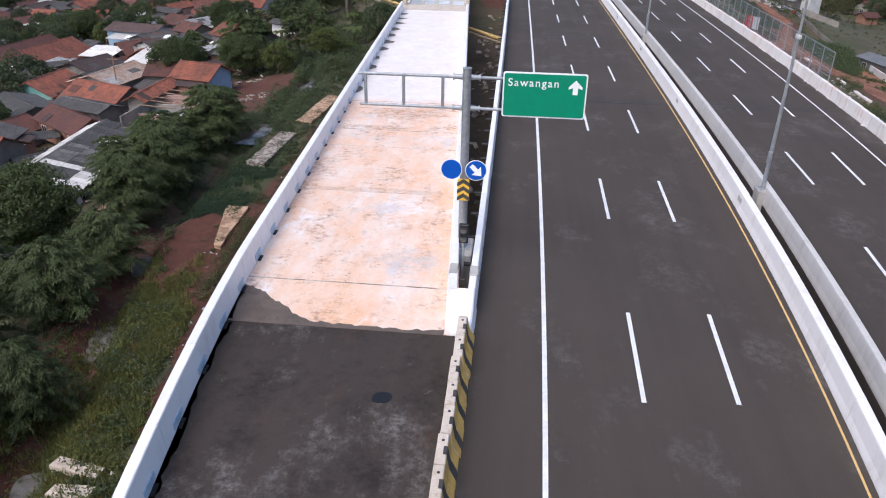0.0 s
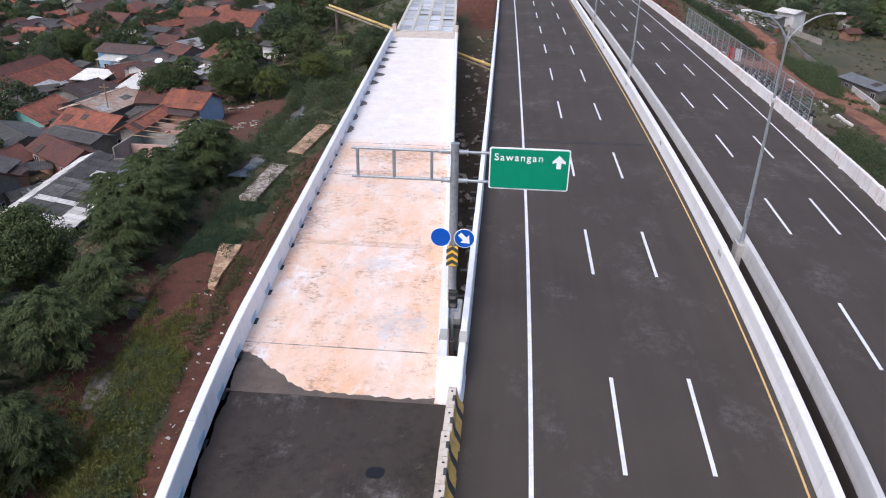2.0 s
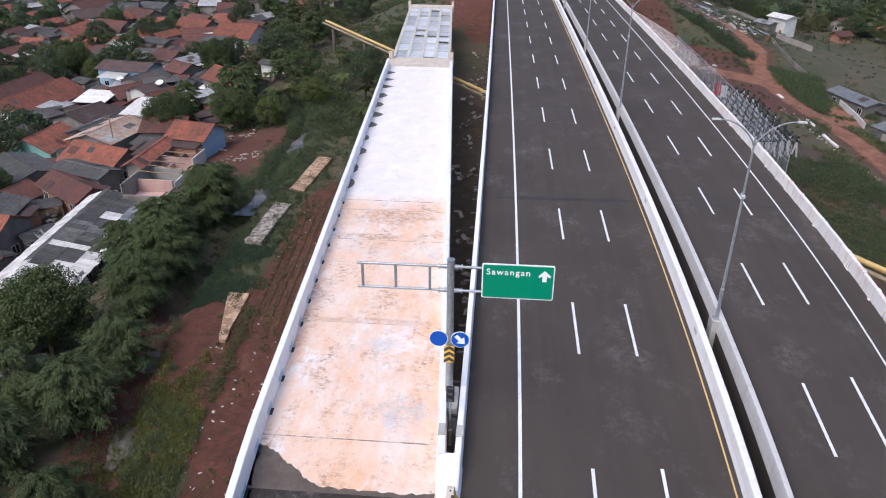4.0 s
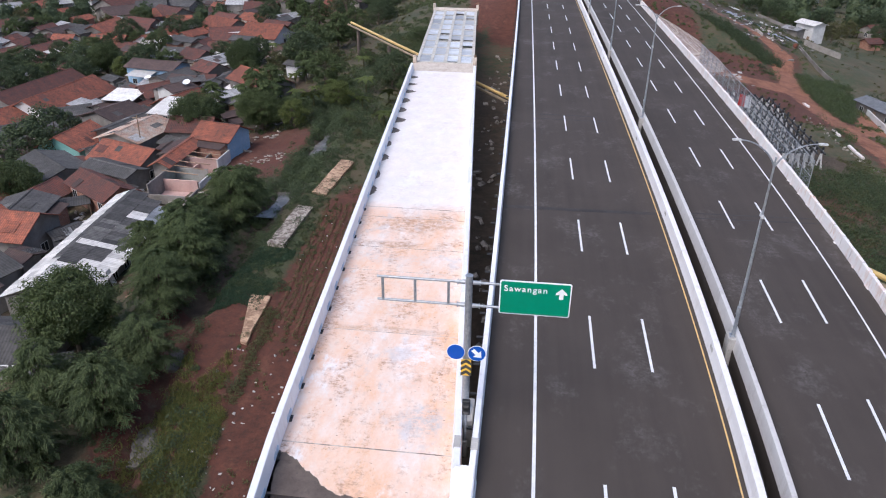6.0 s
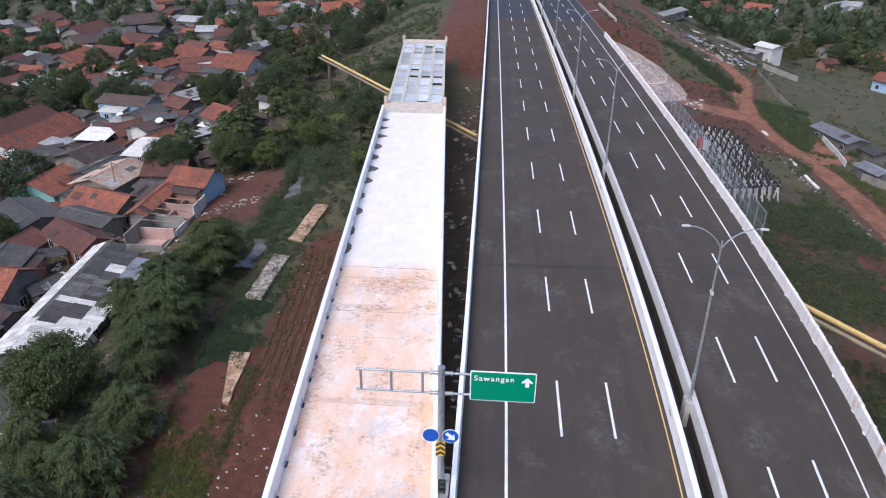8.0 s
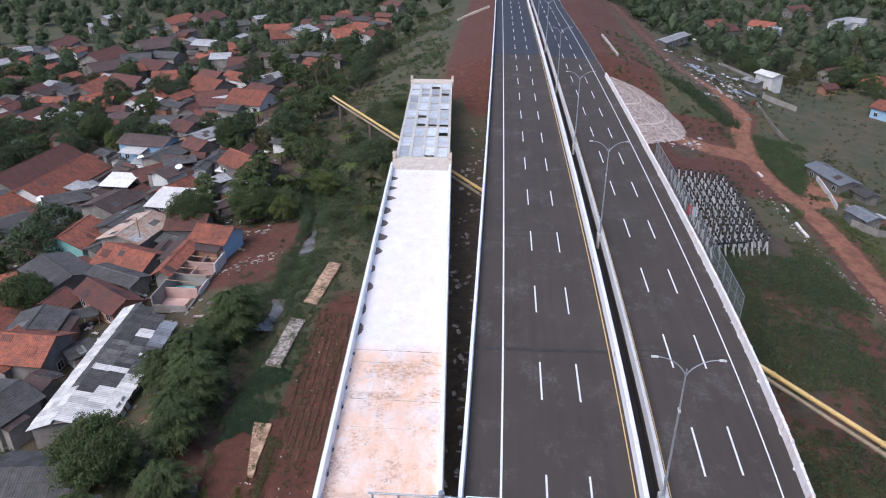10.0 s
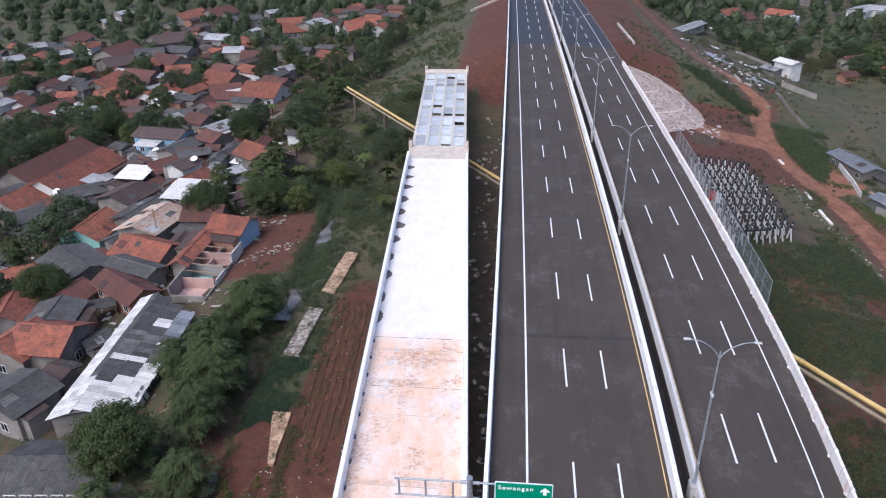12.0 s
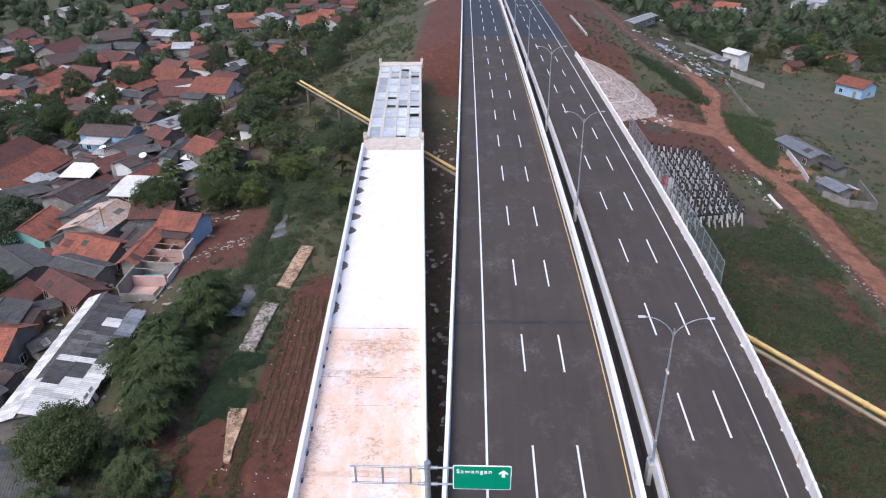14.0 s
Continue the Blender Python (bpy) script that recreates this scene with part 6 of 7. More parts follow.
# works sheds and the two-storey hut on the far side
house(68.9, 134.4, -77, 11.5, 4.4, 3.0, "blue_grey", "plaster")
house(72.4, 128.0, -77, 6.5, 3.0, 2.4, "grey", "plaster", openings=False)
house(67.0, 114.2, -72, 5.2, 3.4, 2.3, "blue_grey", "plaster", openings=False)


def block_wall(pts, h, material, label):
    bm = bmesh.new()
    sweep(bm, [(-0.1, -0.6), (0.1, -0.6), (0.1, h), (-0.1, h)], [(x, y, ground_z(x, y)) for x, y in pts])
    tagged(new("yard_wall", finish(bm, "yard_wall", material)), label, "wall", "yard walls")


block_wall([(67.0, 141), (66.2, 133), (65.0, 125), (63.8, 118.5)], 1.1, WALL["white"], "stained white block wall round a works yard")
block_wall([(63.0, 110.5), (66.6, 107.5), (72.5, 109), (75, 121)], 1.4, WALL["plaster"], "grey block wall round a works yard")
block_wall([(72.9, 195.8), (77.5, 194.2), (82.1, 193.1)], 1.5, WALL["plaster"], "grey block wall beside the dark field")
block_wall([(67.6, 184), (67.3, 174.6), (68.1, 166.9), (68.8, 161)], 1.0, WALL["plaster"], "low pale block wall along the field edge")
block_wall([(70.5, 233.3), (75.4, 230.6), (80.1, 227.7)], 1.0, WALL["plaster"], "low grey block wall behind a hut")
house(80.6, 215.2, -62, 6.8, 4.6, 5.4, "zinc", "white")
house(74.4, 210.0, -62, 5.4, 3.0, 2.4, "old_zinc", "plaster", openings=False)
house(105.5, 231.0, 20, 5.0, 4.0, 3.4, "tile_old", "brick", openings=False)


def tarpaulin(x, y, w, h, turn, label, material):
    """A creased sheet lying over low heaps."""
    bm = bmesh.new()
    grid = {}
    c, q = math.cos(turn), math.sin(turn)
    for top in (0.04, 0.0):
        for i in range(9):
            for k in range(9):
                u, v = w * (i / 8 - 0.5), h * (k / 8 - 0.5)
                u += 0.35 * noise.noise((x + u * 0.7, v * 0.7, 3))
                v += 0.35 * noise.noise((y + v * 0.7, u * 0.7, 5))
                px, py = x + u * c - v * q, y + u * q + v * c
                grid[top, i, k] = bm.verts.new((px, py, ground_z(px, py) + 0.22 + top + 0.3 * noise.noise((px * 0.9, py * 0.9, 1))))
    for i in range(8):
        for k in range(8):
            bm.faces.new([grid[0.04, i + a, k + b] for a, b in ((0, 0), (1, 0), (1, 1), (0, 1))])
            bm.faces.new([grid[0.0, i + a, k + b] for a, b in ((0, 0), (0, 1), (1, 1), (1, 0))])
    for i in range(8):
        for k in (0, 8):
            bm.faces.new((grid[0.04, i, k], grid[0.04, i + 1, k], grid[0.0, i + 1, k], grid[0.0, i, k]))
            bm.faces.new((grid[0.04, k, i], grid[0.04, k, i + 1], grid[0.0, k, i + 1], grid[0.0, k, i]))
    tagged(new("tarpaulin", finish(bm, "tarpaulin", material)), label, "tarpaulin", "sheets on the tipping ground")


TARP = surf("tarp_blue_grey", (0.2, 0.22, 0.27), (0.33, 0.34, 0.38), 0.8, 0.6, (0.1, 0.09, 0.08), 0.7)
for a in ((64.2, 190.8, 4.6, 3.4, 0.4), (59.0, 208.5, 4.2, 6.0, 0.3), (61.3, 202.6, 3.2, 4.0, -0.2), (69.1, 195.6, 3.6, 2.4, 0.1), (56.9, 214.0, 2.6, 4.0, 0.4)):
    tarpaulin(*a, "creased blue-grey tarpaulin over tipped scrap", TARP)
# first one a sheet; the others stand in for a drum, heaps, an unclear vehicle
for a in ((76.3, 197.4, 3.2, 1.1, -0.5), (67.7, 181.8, 1.2, 2.0, 0.2), (68.5, 212.2, 3.4, 2.0, -0.3), (61.8, 228, 2.4, 2.0, 0.3), (71.1, 276.4, 5.0, 2.4, 0.2)):
    tarpaulin(*a, "crumpled white sheet or stand-in for a pale object on bare ground", WALL["white"])
bm = bmesh.new()
tube(bm, (0, 0, -0.1), (0, 0, 0.95), 0.5, 0.5, 14)
tube(bm, (0, 0, 0.95), (0, 0, 1.05), 0.5, 0.32, 14)
ob = new("water_drum", finish(bm, "water_drum", ROOF["tile"]))
ob.location = (66.3, 182.9, ground_z(66.3, 182.9))
tagged(ob, "orange plastic drum beside a low block wall", "drum")
block_wall([(57.0, 186.0), (57.3, 184.6), (57.7, 182.8)], 0.7, CONCRETE, "short stack of pale broken concrete blocks")


# flat white roofs and small sheds among the houses
def canopy(x, y, rot, length, width, h, roof, label):
    gz = ground_z(x, y)
    root = thing("lean_to", Matrix.Translation((x, y, gz)) @ Matrix.Rotation(radians(rot), 4, "Z"), label, "lean-to", "lean-to roofs")
    bm = bmesh.new()
    box(bm, -length / 2, -width / 2, -0.03, length / 2, width / 2, 0.04)
    p = part("roof", bm, ROOF[roof], root)
    p.matrix_basis = Matrix.Translation((0, 0, h)) @ Matrix.Rotation(radians(8), 4, "X")
    for sx in (-1, 1):
        for sy in (-1, 1):
            bm = bmesh.new()
            box(bm, sx * (length / 2 - 0.2) - 0.05, sy * (width / 2 - 0.2) - 0.05, 0, sx * (length / 2 - 0.2) + 0.05, sy * (width / 2 - 0.2) + 0.05, h + sy * width / 2 * 0.13 - 0.03)
            part("post", bm, TIMBER, root)
    return root


for a in ((-61.1, 106.1, -5, 10.4, 7.5, 4.2, "zinc", "bright white sheet lean-to beside tiled houses"), (-81.1, 121.7, -4, 6.7, 6.1, 4.3, "zinc", "white sheet roof with dark skylights"), (-92.1, 124.3, -26, 6.7, 3.7, 3.4, "old_zinc", "small dull zinc flat canopy on posts"),
          (-90, 145.5, -10, 6.1, 4.3, 4.2, "zinc", "small white flat canopy on posts"), (-50.2, 118.9, -30, 3.4, 2.8, 2.6, "zinc", "small white flat canopy on posts"),
          (-84.3, 190.7, 40, 4.9, 4.9, 3.2, "zinc", "small white flat canopy on posts"), (-113.7, 203.2, 75, 10.4, 2.9, 3.0, "zinc", "white sheet veranda canopy on posts"), (-143.8, 197.7, 75, 12.2, 3.7, 3.2, "zinc", "white sheet veranda canopy on posts"), (-78, 171.4, 10, 3.6, 3.0, 2.4, "zinc", "small white flat canopy on posts"),
          (-97, 94.2, 20, 3.7, 3.0, 3.2, "zinc", "small white flat canopy on posts"), (-60.3, 67.2, 30, 6.9, 2.5, 2.4, "grey", "rubble-strewn grey lean-to roof on posts"), (-71.5, 130.4, 30, 7.1, 3.6, 3.5, "grey", "grey sheet lean-to roof on posts")):
    canopy(*a)
canopy(-37.3, 31.0, 25, 2.4, 1.7, 2.2, "grey", "small grey sheet lean-to among trees")


# ---------------------------------------------------------------- precast slabs lying by the creek
for pts, lb, mt in (([(-27.0, 68.2), (-25.1, 67.8), (-24.1, 79.6), (-26.1, 79.9)], "long buff concrete slab half buried in clay", RUBBLE), ([(-27.9, 54.3), (-26.0, 53.9), (-25.6, 63.9), (-27.5, 64.1)], "long weathered grey concrete slab in weeds", RUBBLE_GREY), ([(-24.3, 36.6), (-23.7, 36.4), (-24.1, 43.9), (-26.1, 44.0), (-25.7, 42.3)], "broken pale concrete slab on red clay", RUBBLE),
                   ([(-23, 12.7), (-20.3, 12.2), (-20.2, 12.9), (-22.8, 13.4)], "short pale concrete block on red clay", PALE_CONCRETE), ([(-22.1, 11), (-20.1, 10.9), (-20, 11.7), (-22, 11.7)], "short pale concrete block on red clay", PALE_CONCRETE)):
    cx, cy = sum(p[0] for p in pts) / len(pts), sum(p[1] for p in pts) / len(pts)
    gz = max(ground_z(*p) for p in pts)
    bm = bmesh.new()
    slab(bm, pts, gz - 1.2, gz + 0.22)
    bmesh.ops.subdivide_edges(bm, edges=[e for e in bm.edges if e.calc_length() > 3], cuts=7, use_grid_fill=True)
    for v in bm.verts:
        v.co += Vector((noise.noise(v.co * 0.8) * 0.12, noise.noise(v.co * 0.9 + Vector((5, 0, 0))) * 0.1, noise.noise(v.co * 0.7 + Vector((0, 5, 0))) * 0.08))
    tagged(new("concrete_slab", finish(bm, "concrete_slab", mt)), lb, "concrete slab", "slabs by the creek")

# kerb blocks along the dirt track
for a, b in (((53.2, 130.6), (53, 133)), ((52.1, 111.8), (52.1, 114.8)), ((52, 101.4), (51.9, 104)), ((51.9, 104.4), (51.9, 107))):
    bm = bmesh.new()
    z = ground_z(*a)
    sweep(bm, [(-0.25, -0.3), (0.25, -0.3), (0.22, 0.3), (-0.22, 0.3)], [(a[0], a[1], z), (b[0], b[1], ground_z(*b))])
    tagged(new("kerb_block", finish(bm, "kerb_block", DUSTY_WHITE)), "pale concrete kerb block beside the dirt track", "kerb", "kerb blocks")

# rubbish heaps and bricks on the far side
rng = random.Random(31)
for k in range(190):
    x, y = (rng.gauss(61, 6), rng.gauss(203, 14)) if k >= 110 else (rng.gauss(62, 6), rng.gauss(194.6, 10)) if k < 45 else (rng.gauss(68.6, 1.3), rng.gauss(119.5, 4)) if k < 68 else (rng.gauss(38.1, 4), rng.gauss(145.2, 2.5))
    s = rng.uniform(0.3, 1.0) if k < 68 else rng.uniform(0.2, 0.65)
    bm = bmesh.new()
    bmesh.ops.create_icosphere(bm, subdivisions=1, radius=s)
    for v in bm.verts:
        v.co = Vector((v.co.x * 1.5, v.co.y * 0.9, v.co.z * 0.45)) + noise.noise_vector(v.co * 3.1 + Vector((k, 0, 0))) * s * 0.6
    ob = new("scrap_lump", finish(bm, "scrap_lump", (CONCRETE, DARK_DAMP, WALL["plaster"], DARK_DAMP, RUBBLE_GREY)[k % 5] if k < 45 else (DARK_DAMP, WALL["brick"], CONCRETE)[k % 3] if k < 68 else (CONCRETE, DARK_DAMP, RUBBLE_GREY, MORTAR)[k % 4] if k < 110 else (MORTAR, WALL["white"], RUBBLE_GREY, CONCRETE, TARP, DARK_DAMP)[k % 6]))
    ob.location, ob.rotation_euler = (x, y, ground_z(x, y)), (0, 0, rng.uniform(0, 6))
    tagged(ob, "low lump of tipped rubble and scrap on bare ground", "rubble", "tipped rubble")


# timber utility pole between the houses
pole = thing("utility_pole", Matrix.Translation((-60.5, 89.1, ground_z(-60.5, 89.1))), "slim weathered timber utility pole with a crossarm", "utility pole")
bm = bmesh.new()
tube(bm, (0, 0, -0.5), (0.1, 0, 7.5), 0.11, 0.08, 8)
part("post", bm, TIMBER, pole)
bm = bmesh.new()
box(bm, -0.7, -0.05, 7.0, 0.8, 0.05, 7.12, 0.01)
part("crossarm", bm, TIMBER, pole)


# ---------------------------------------------------------------- trees
def leaf_cloud(rs, centres, radii, per, size, flat=0.5, stretch=1.6, blade=False):
    """Small leaf blades scattered through clumps; returns vertices and faces."""
    n = len(centres) * per
    c = np.repeat(centres, per, 0)
    r = np.repeat(radii, per, 0)
    d = rs.normal(size=(n, 3))
    d /= np.linalg.norm(d, axis=1, keepdims=True)
    p = c + d * r * (rs.random((n, 1)) ** 0.35)
    nrm = d * 0.6 + rs.normal(size=(n, 3)) * 0.45 + np.array([0, 0, flat])
    nrm /= np.linalg.norm(nrm, axis=1, keepdims=True)
    if blade:
        nrm[:, 2] *= 0.15
        nrm /= np.linalg.norm(nrm, axis=1, keepdims=True)
    u = np.cross(nrm, rs.normal(size=(n, 3)) * (0.35 if blade else 1.0) + np.array([0, 0, 0.0]))
    if blade:
        u = np.array([0, 0, 1.0]) + rs.normal(size=(n, 3)) * 0.45
    u /= np.linalg.norm(u, axis=1, keepdims=True)
    w = np.cross(nrm, u)
    s = size * rs.uniform(0.6, 1.35, (n, 1))
    a, b = u * s * stretch / 2, w * s / 2
    verts = np.stack([p - a, p + b * 0.9 + nrm * s * 0.12, p + a - nrm * s * 0.2, p - b * 0.9 + nrm * s * 0.12], 1).reshape(-1, 3)
    faces = np.arange(n * 4).reshape(n, 4)
    return verts, faces


def fronds(rs, branches, twigs, per, leaf):
    """Tiers of drooping fans: twigs leave each branch to both sides and carry long narrow leaves."""
    pos, way = [], []
    for inner, outer in branches:
        d = outer - inner
        reach = np.linalg.norm(d[:2]) + 0.01
        u = d / np.linalg.norm(d)
        side = np.array((-u[1], u[0], 0.0))
        s = rs.uniform(0.25, 1.0, twigs)
        lean = np.where(rs.random(twigs) < 0.5, -1.0, 1.0) * rs.uniform(0.2, 0.95, twigs)
        w = u[None] * np.sqrt(1 - 0.8 * lean[:, None] ** 2) + side[None] * lean[:, None]
        ln = 0.42 * reach * (1.15 - 0.55 * s) * rs.uniform(0.7, 1.25, twigs)
        t = (np.arange(per) + 0.5) / per
        p = inner[None, None] + d[None, None] * s[:, None, None] + w[:, None] * (ln[:, None] * t[None])[..., None]
        p[..., 2] -= 0.34 * ln[:, None] * t[None] ** 2 + 0.1 * reach * (s ** 2)[:, None]
        v = np.repeat(w[:, None], per, 1).copy()
        v[..., 2] -= 0.65 * t[None]
        pos.append(p.reshape(-1, 3))
        way.append(v.reshape(-1, 3))
    p, u = np.concatenate(pos), np.concatenate(way)
    n = len(p)
    p = p + rs.normal(size=(n, 3)) * np.array((0.06, 0.06, 0.035))
    u = u + rs.normal(size=(n, 3)) * 0.3
    u /= np.linalg.norm(u, axis=1, keepdims=True)
    up = np.array((0, 0, 1.0)) + rs.normal(size=(n, 3)) * 0.35
    w = np.cross(up, u)
    w /= np.linalg.norm(w, axis=1, keepdims=True)
    nrm = np.cross(u, w)
    k = leaf * rs.uniform(0.7, 1.4, (n, 1))
    a, b = u * k * 1.9, w * k * 0.55
    verts = np.stack([p - a, p + b + nrm * k * 0.1, p + a - nrm * k * 0.35, p - b + nrm * k * 0.1], 1).reshape(-1, 3)
    return verts, np.arange(n * 4).reshape(n, 4)


def tree(kind, seed, height, spread, clumps, per, leaf, shade, label, low=0.35):
    rs, r = np.random.default_rng(seed), random.Random(seed)
    root = thing("tree", Matrix(), label, "tree", "trees")
    bm = bmesh.new()
    top = height * (0.75 if kind != "feather" else 0.85)
    pts = [Vector((0, 0, -0.8))]
    for i in range(1, 6):
        pts.append(Vector((r.uniform(-0.25, 0.25) * i * 0.4, r.uniform(-0.25, 0.25) * i * 0.4, top * i / 5)))
    r0 = 0.035 * height
    for i in range(5):
        tube(bm, pts[i], pts[i + 1], r0 * (1 - i * 0.17), r0 * (1 - (i + 1) * 0.17), 7)
    cs, rad = [], []
    for k in range(clumps):
        a, t = k * 2.399 + r.uniform(-0.4, 0.4), (k + 0.5) / clumps
        if kind == "feather":
            z = height * (low + (1 - low) * t ** 0.8)
            reach = spread * (1 - ((z / height - 0.55) / 0.6) ** 2) * r.uniform(0.45, 1.0)
            e = Vector((math.cos(a) * reach, math.sin(a) * reach, z - 0.12 * reach))
            rr = (spread * 0.27 * r.uniform(0.7, 1.2), spread * 0.27 * r.uniform(0.7, 1.2), spread * 0.055)
        else:
            ph = math.acos(1 - 1.75 * t)
            reach = spread * math.sin(ph) * r.uniform(0.55, 1.15)
            z = height * (low + (1 - low) * (0.5 + 0.5 * math.cos(ph))) * r.uniform(0.9, 1.05)
            e = Vector((math.cos(a) * reach, math.sin(a) * reach, z))
            q = spread * 0.28 * r.uniform(0.55, 1.35)
            rr = (q, q, q * 0.75)
        cs.append(e)
        rad.append(rr)
        if k % 3 == 0:
            j = pts[min(5, max(1, int(5 * (z / height) * 0.8)))]
            tube(bm, j, j.lerp(e, 0.7), r0 * 0.28, r0 * 0.06, 5)
    part("trunk", bm, BARK, root)
    if kind == "feather":
        tiers = []
        for e in cs:
            j = pts[min(5, max(1, int(5 * (e.z / height) * 0.9)))]
            tiers.append((np.array((j.x, j.y, e.z + 0.05 * spread)), np.array(e)))
        v, f = fronds(rs, tiers, 26, max(4, per // 11), leaf)
    else:
        v, f = leaf_cloud(rs, np.array([tuple(c) for c in cs]), np.array(rad), per, leaf, 0.35, 1.5)
    ob = new("crown", from_arrays("crown", v, f, LEAF[shade]))
    ob.parent = root
    return root


def banana(seed):
    r = random.Random(seed)
    root = thing("banana_plant", Matrix(), "banana plant with broad torn arching leaves", "plant", "banana plants")
    bm = bmesh.new()
    tube(bm, (0, 0, -0.3), (0, 0, 2.2), 0.16, 0.1, 8)
    part("stem", bm, LEAF["olive"], root)
    for k in range(8):
        bm = bmesh.new()
        a, reach = k * 0.785 + r.uniform(-0.2, 0.2), r.uniform(1.5, 2.3)
        rows = []
        for i in range(7):
            t = i / 6
            d = reach * t
            z = 2.1 + 1.6 * t - 1.9 * t * t
            w = 0.36 * math.sin(math.pi * min(1, 0.12 + t * 0.88)) + 0.02
            c, s = math.cos(a), math.sin(a)
            rows.append([bm.verts.new((c * d - s * o, s * d + c * o, z - abs(o) * 0.35)) for o in (-w, 0, w)])
        for p, q in zip(rows, rows[1:]):
            for i in range(2):
                bm.faces.new((p[i], p[i + 1], q[i + 1], q[i]))
        bmesh.ops.solidify(bm, geom=bm.faces[:], thickness=0.02)
        part("leaf", bm, LEAF["light"], root)
    return root


def place(src, spots, sizes=(0.85, 1.2), seed=0):
    """Stand copies of a plant on the ground; the first spot takes the original."""
    r = random.Random(seed)
    for k, (x, y) in enumerate(spots):
        s = r.uniform(*sizes)
        m = Matrix.Translation((x, y, ground_z(x, y))) @ Matrix.Rotation(r.uniform(0, 6.28), 4, "Z")
        ob = src if k == 0 else copy_thing(src, m)
        ob.matrix_basis = m @ Matrix.Diagonal((s, s, s * r.uniform(0.9, 1.1), 1))


feather = tree("feather", 3, 7.6, 4.0, 105, 130, 0.068, "feather", "feathery layered green tree on the creek bank", 0.2)
place(feather, [(-34.0, 60.0), (-35.8, 52.6), (-33.6, 47.4), (-33.2, 41.0)], (0.85, 1.1), 1)
feather_low = tree("feather", 9, 6.0, 3.3, 80, 120, 0.066, "mid", "bushy layered green tree on the creek bank", 0.12)
place(feather_low, [(-30.7, 26.3), (-26.8, 17), (-36.4, 27.9), (-30.8, 33), (-28.9, 12.4), (-33.9, 21.2)], (0.8, 1.05), 2)
place(copy_thing(feather, Matrix()), [(-33.2, 62.4)], (0.8, 0.84), 7)
place(copy_thing(feather_low, Matrix()), [(-35.9, 57.4)], (0.9, 0.95), 9)
place(copy_thing(feather_low, Matrix()), [(-39.9, 51.2)], (0.84, 0.88), 5)
mango = tree("round", 5, 7.4, 3.4, 150, 210, 0.15, "mango", "dense round dark-green tree beside a shed", 0.2)
place(mango, [(-38.6, 35.6), (-54.8, 97.6), (-44.2, 98.6), (-69.5, 71), (-113.1, 169.3), (-64.6, 144.5)], (0.95, 1.15), 3)
lime = tree("round", 6, 5.4, 2.4, 40, 130, 0.18, "light", "small bright-green rounded tree by the creek", 0.2)
place(lime, [(-38.3, 97.2), (-32.9, 106.5), (-101.7, 158.8), (-34.7, 109.6)], (0.8, 1.1), 4)
far_a = tree("round", 12, 8.0, 3.7, 46, 95, 0.27, "dark", "dark-green broad-leaved tree among the houses", 0.2)
far_b = tree("round", 13, 6.6, 3.2, 40, 90, 0.25, "mid", "green broad-leaved tree among the houses", 0.18)
far_c = tree("feather", 14, 9.0, 3.8, 60, 66, 0.15, "feather", "feathery green tree in open woodland", 0.25)
far_d = tree("round", 15, 5.0, 2.6, 34, 80, 0.22, "olive", "pale olive-green tree in rough ground", 0.15)


def clear_of(x, y, gap=1.0, trees=True):
    if -21 < x < 30 and y < 168:
        return False
    if -16 - max(0, (y - 165)) * 0.05 < x < 42 and y < 420 or (trees and -34 < x < -10 and 165 <= y < 290):
        return False
    if (-47 < x < -33.5 and 76 < y < 96) or (trees and -46 < x < -35 and 54 < y < 80):
        return False
    if (trees and inside(x, y, FIELD)) or (62 < x < 77 and 106 < y < 142):
        return False
    if near_line(x, y, CREEK) < 2.5 or near_line(x, y, TRACK) < 4.5 or near_line(x, y, SPUR) < 6:
        return False
    return all((x - a) ** 2 + (y - b) ** 2 > (c + gap) ** 2 for a, b, c in TAKEN)


def scatter(seed, n, xr, yr, dens, apart, gap=1.5):
    r, out, tries = random.Random(seed), [], 0
    while len(out) < n and tries < n * 40:
        tries += 1
        x, y = r.uniform(*xr), r.uniform(*yr)
        if r.random() > dens(x, y) or not clear_of(x, y, gap):
            continue
        if any((x - a) ** 2 + (y - b) ** 2 < apart ** 2 for a, b in out):
            continue
        out.append((x, y))
    return out


def wood(x, y):
    if -78 < x < -60 and 80 < y < 106:
        return 0.0
    v = 0.5 + 0.9 * noise.noise((x * 0.018, y * 0.018, 7))
    if x < 0:
        v += 0.35 * smooth(230, 300, y) + 0.25 * smooth(-50, -60, x) * (1 - smooth(110, 140, y))
        if x > -42 and 125 < y < 270:
            v -= 0.6
        if x > -36 and y < 100:
            v -= 0.5
    else:
        v += 0.7 * smooth(200, 250, y) - 0.45 * (1 - smooth(190, 230, y)) * (1 - smooth(100, 130, x))
        if (x < 80 and y < 178) or (46 < x < 100 and y < 262):
            v -= 0.9
    return v


w1 = scatter(1, 170, (-190, -24), (62, 250), wood, 5.0)
w2 = scatter(2, 95, (40, 190), (60, 260), wood, 6.0)
allw = w1 + w2
pick = random.Random(4)
groups = {0: [(-126, 173.4), (-99.3, 166.6), (-134.8, 179.7)], 1: [(-106.2, 172.9), (-131.4, 184.9)], 2: [], 3: []}
for p in allw:
    groups[pick.choice((0, 0, 0, 1, 1, 2, 3))].append(p)
for k, src in enumerate((far_a, far_b, far_c, far_d)):
    place(src, groups[k], (0.65, 1.15), 40 + k)
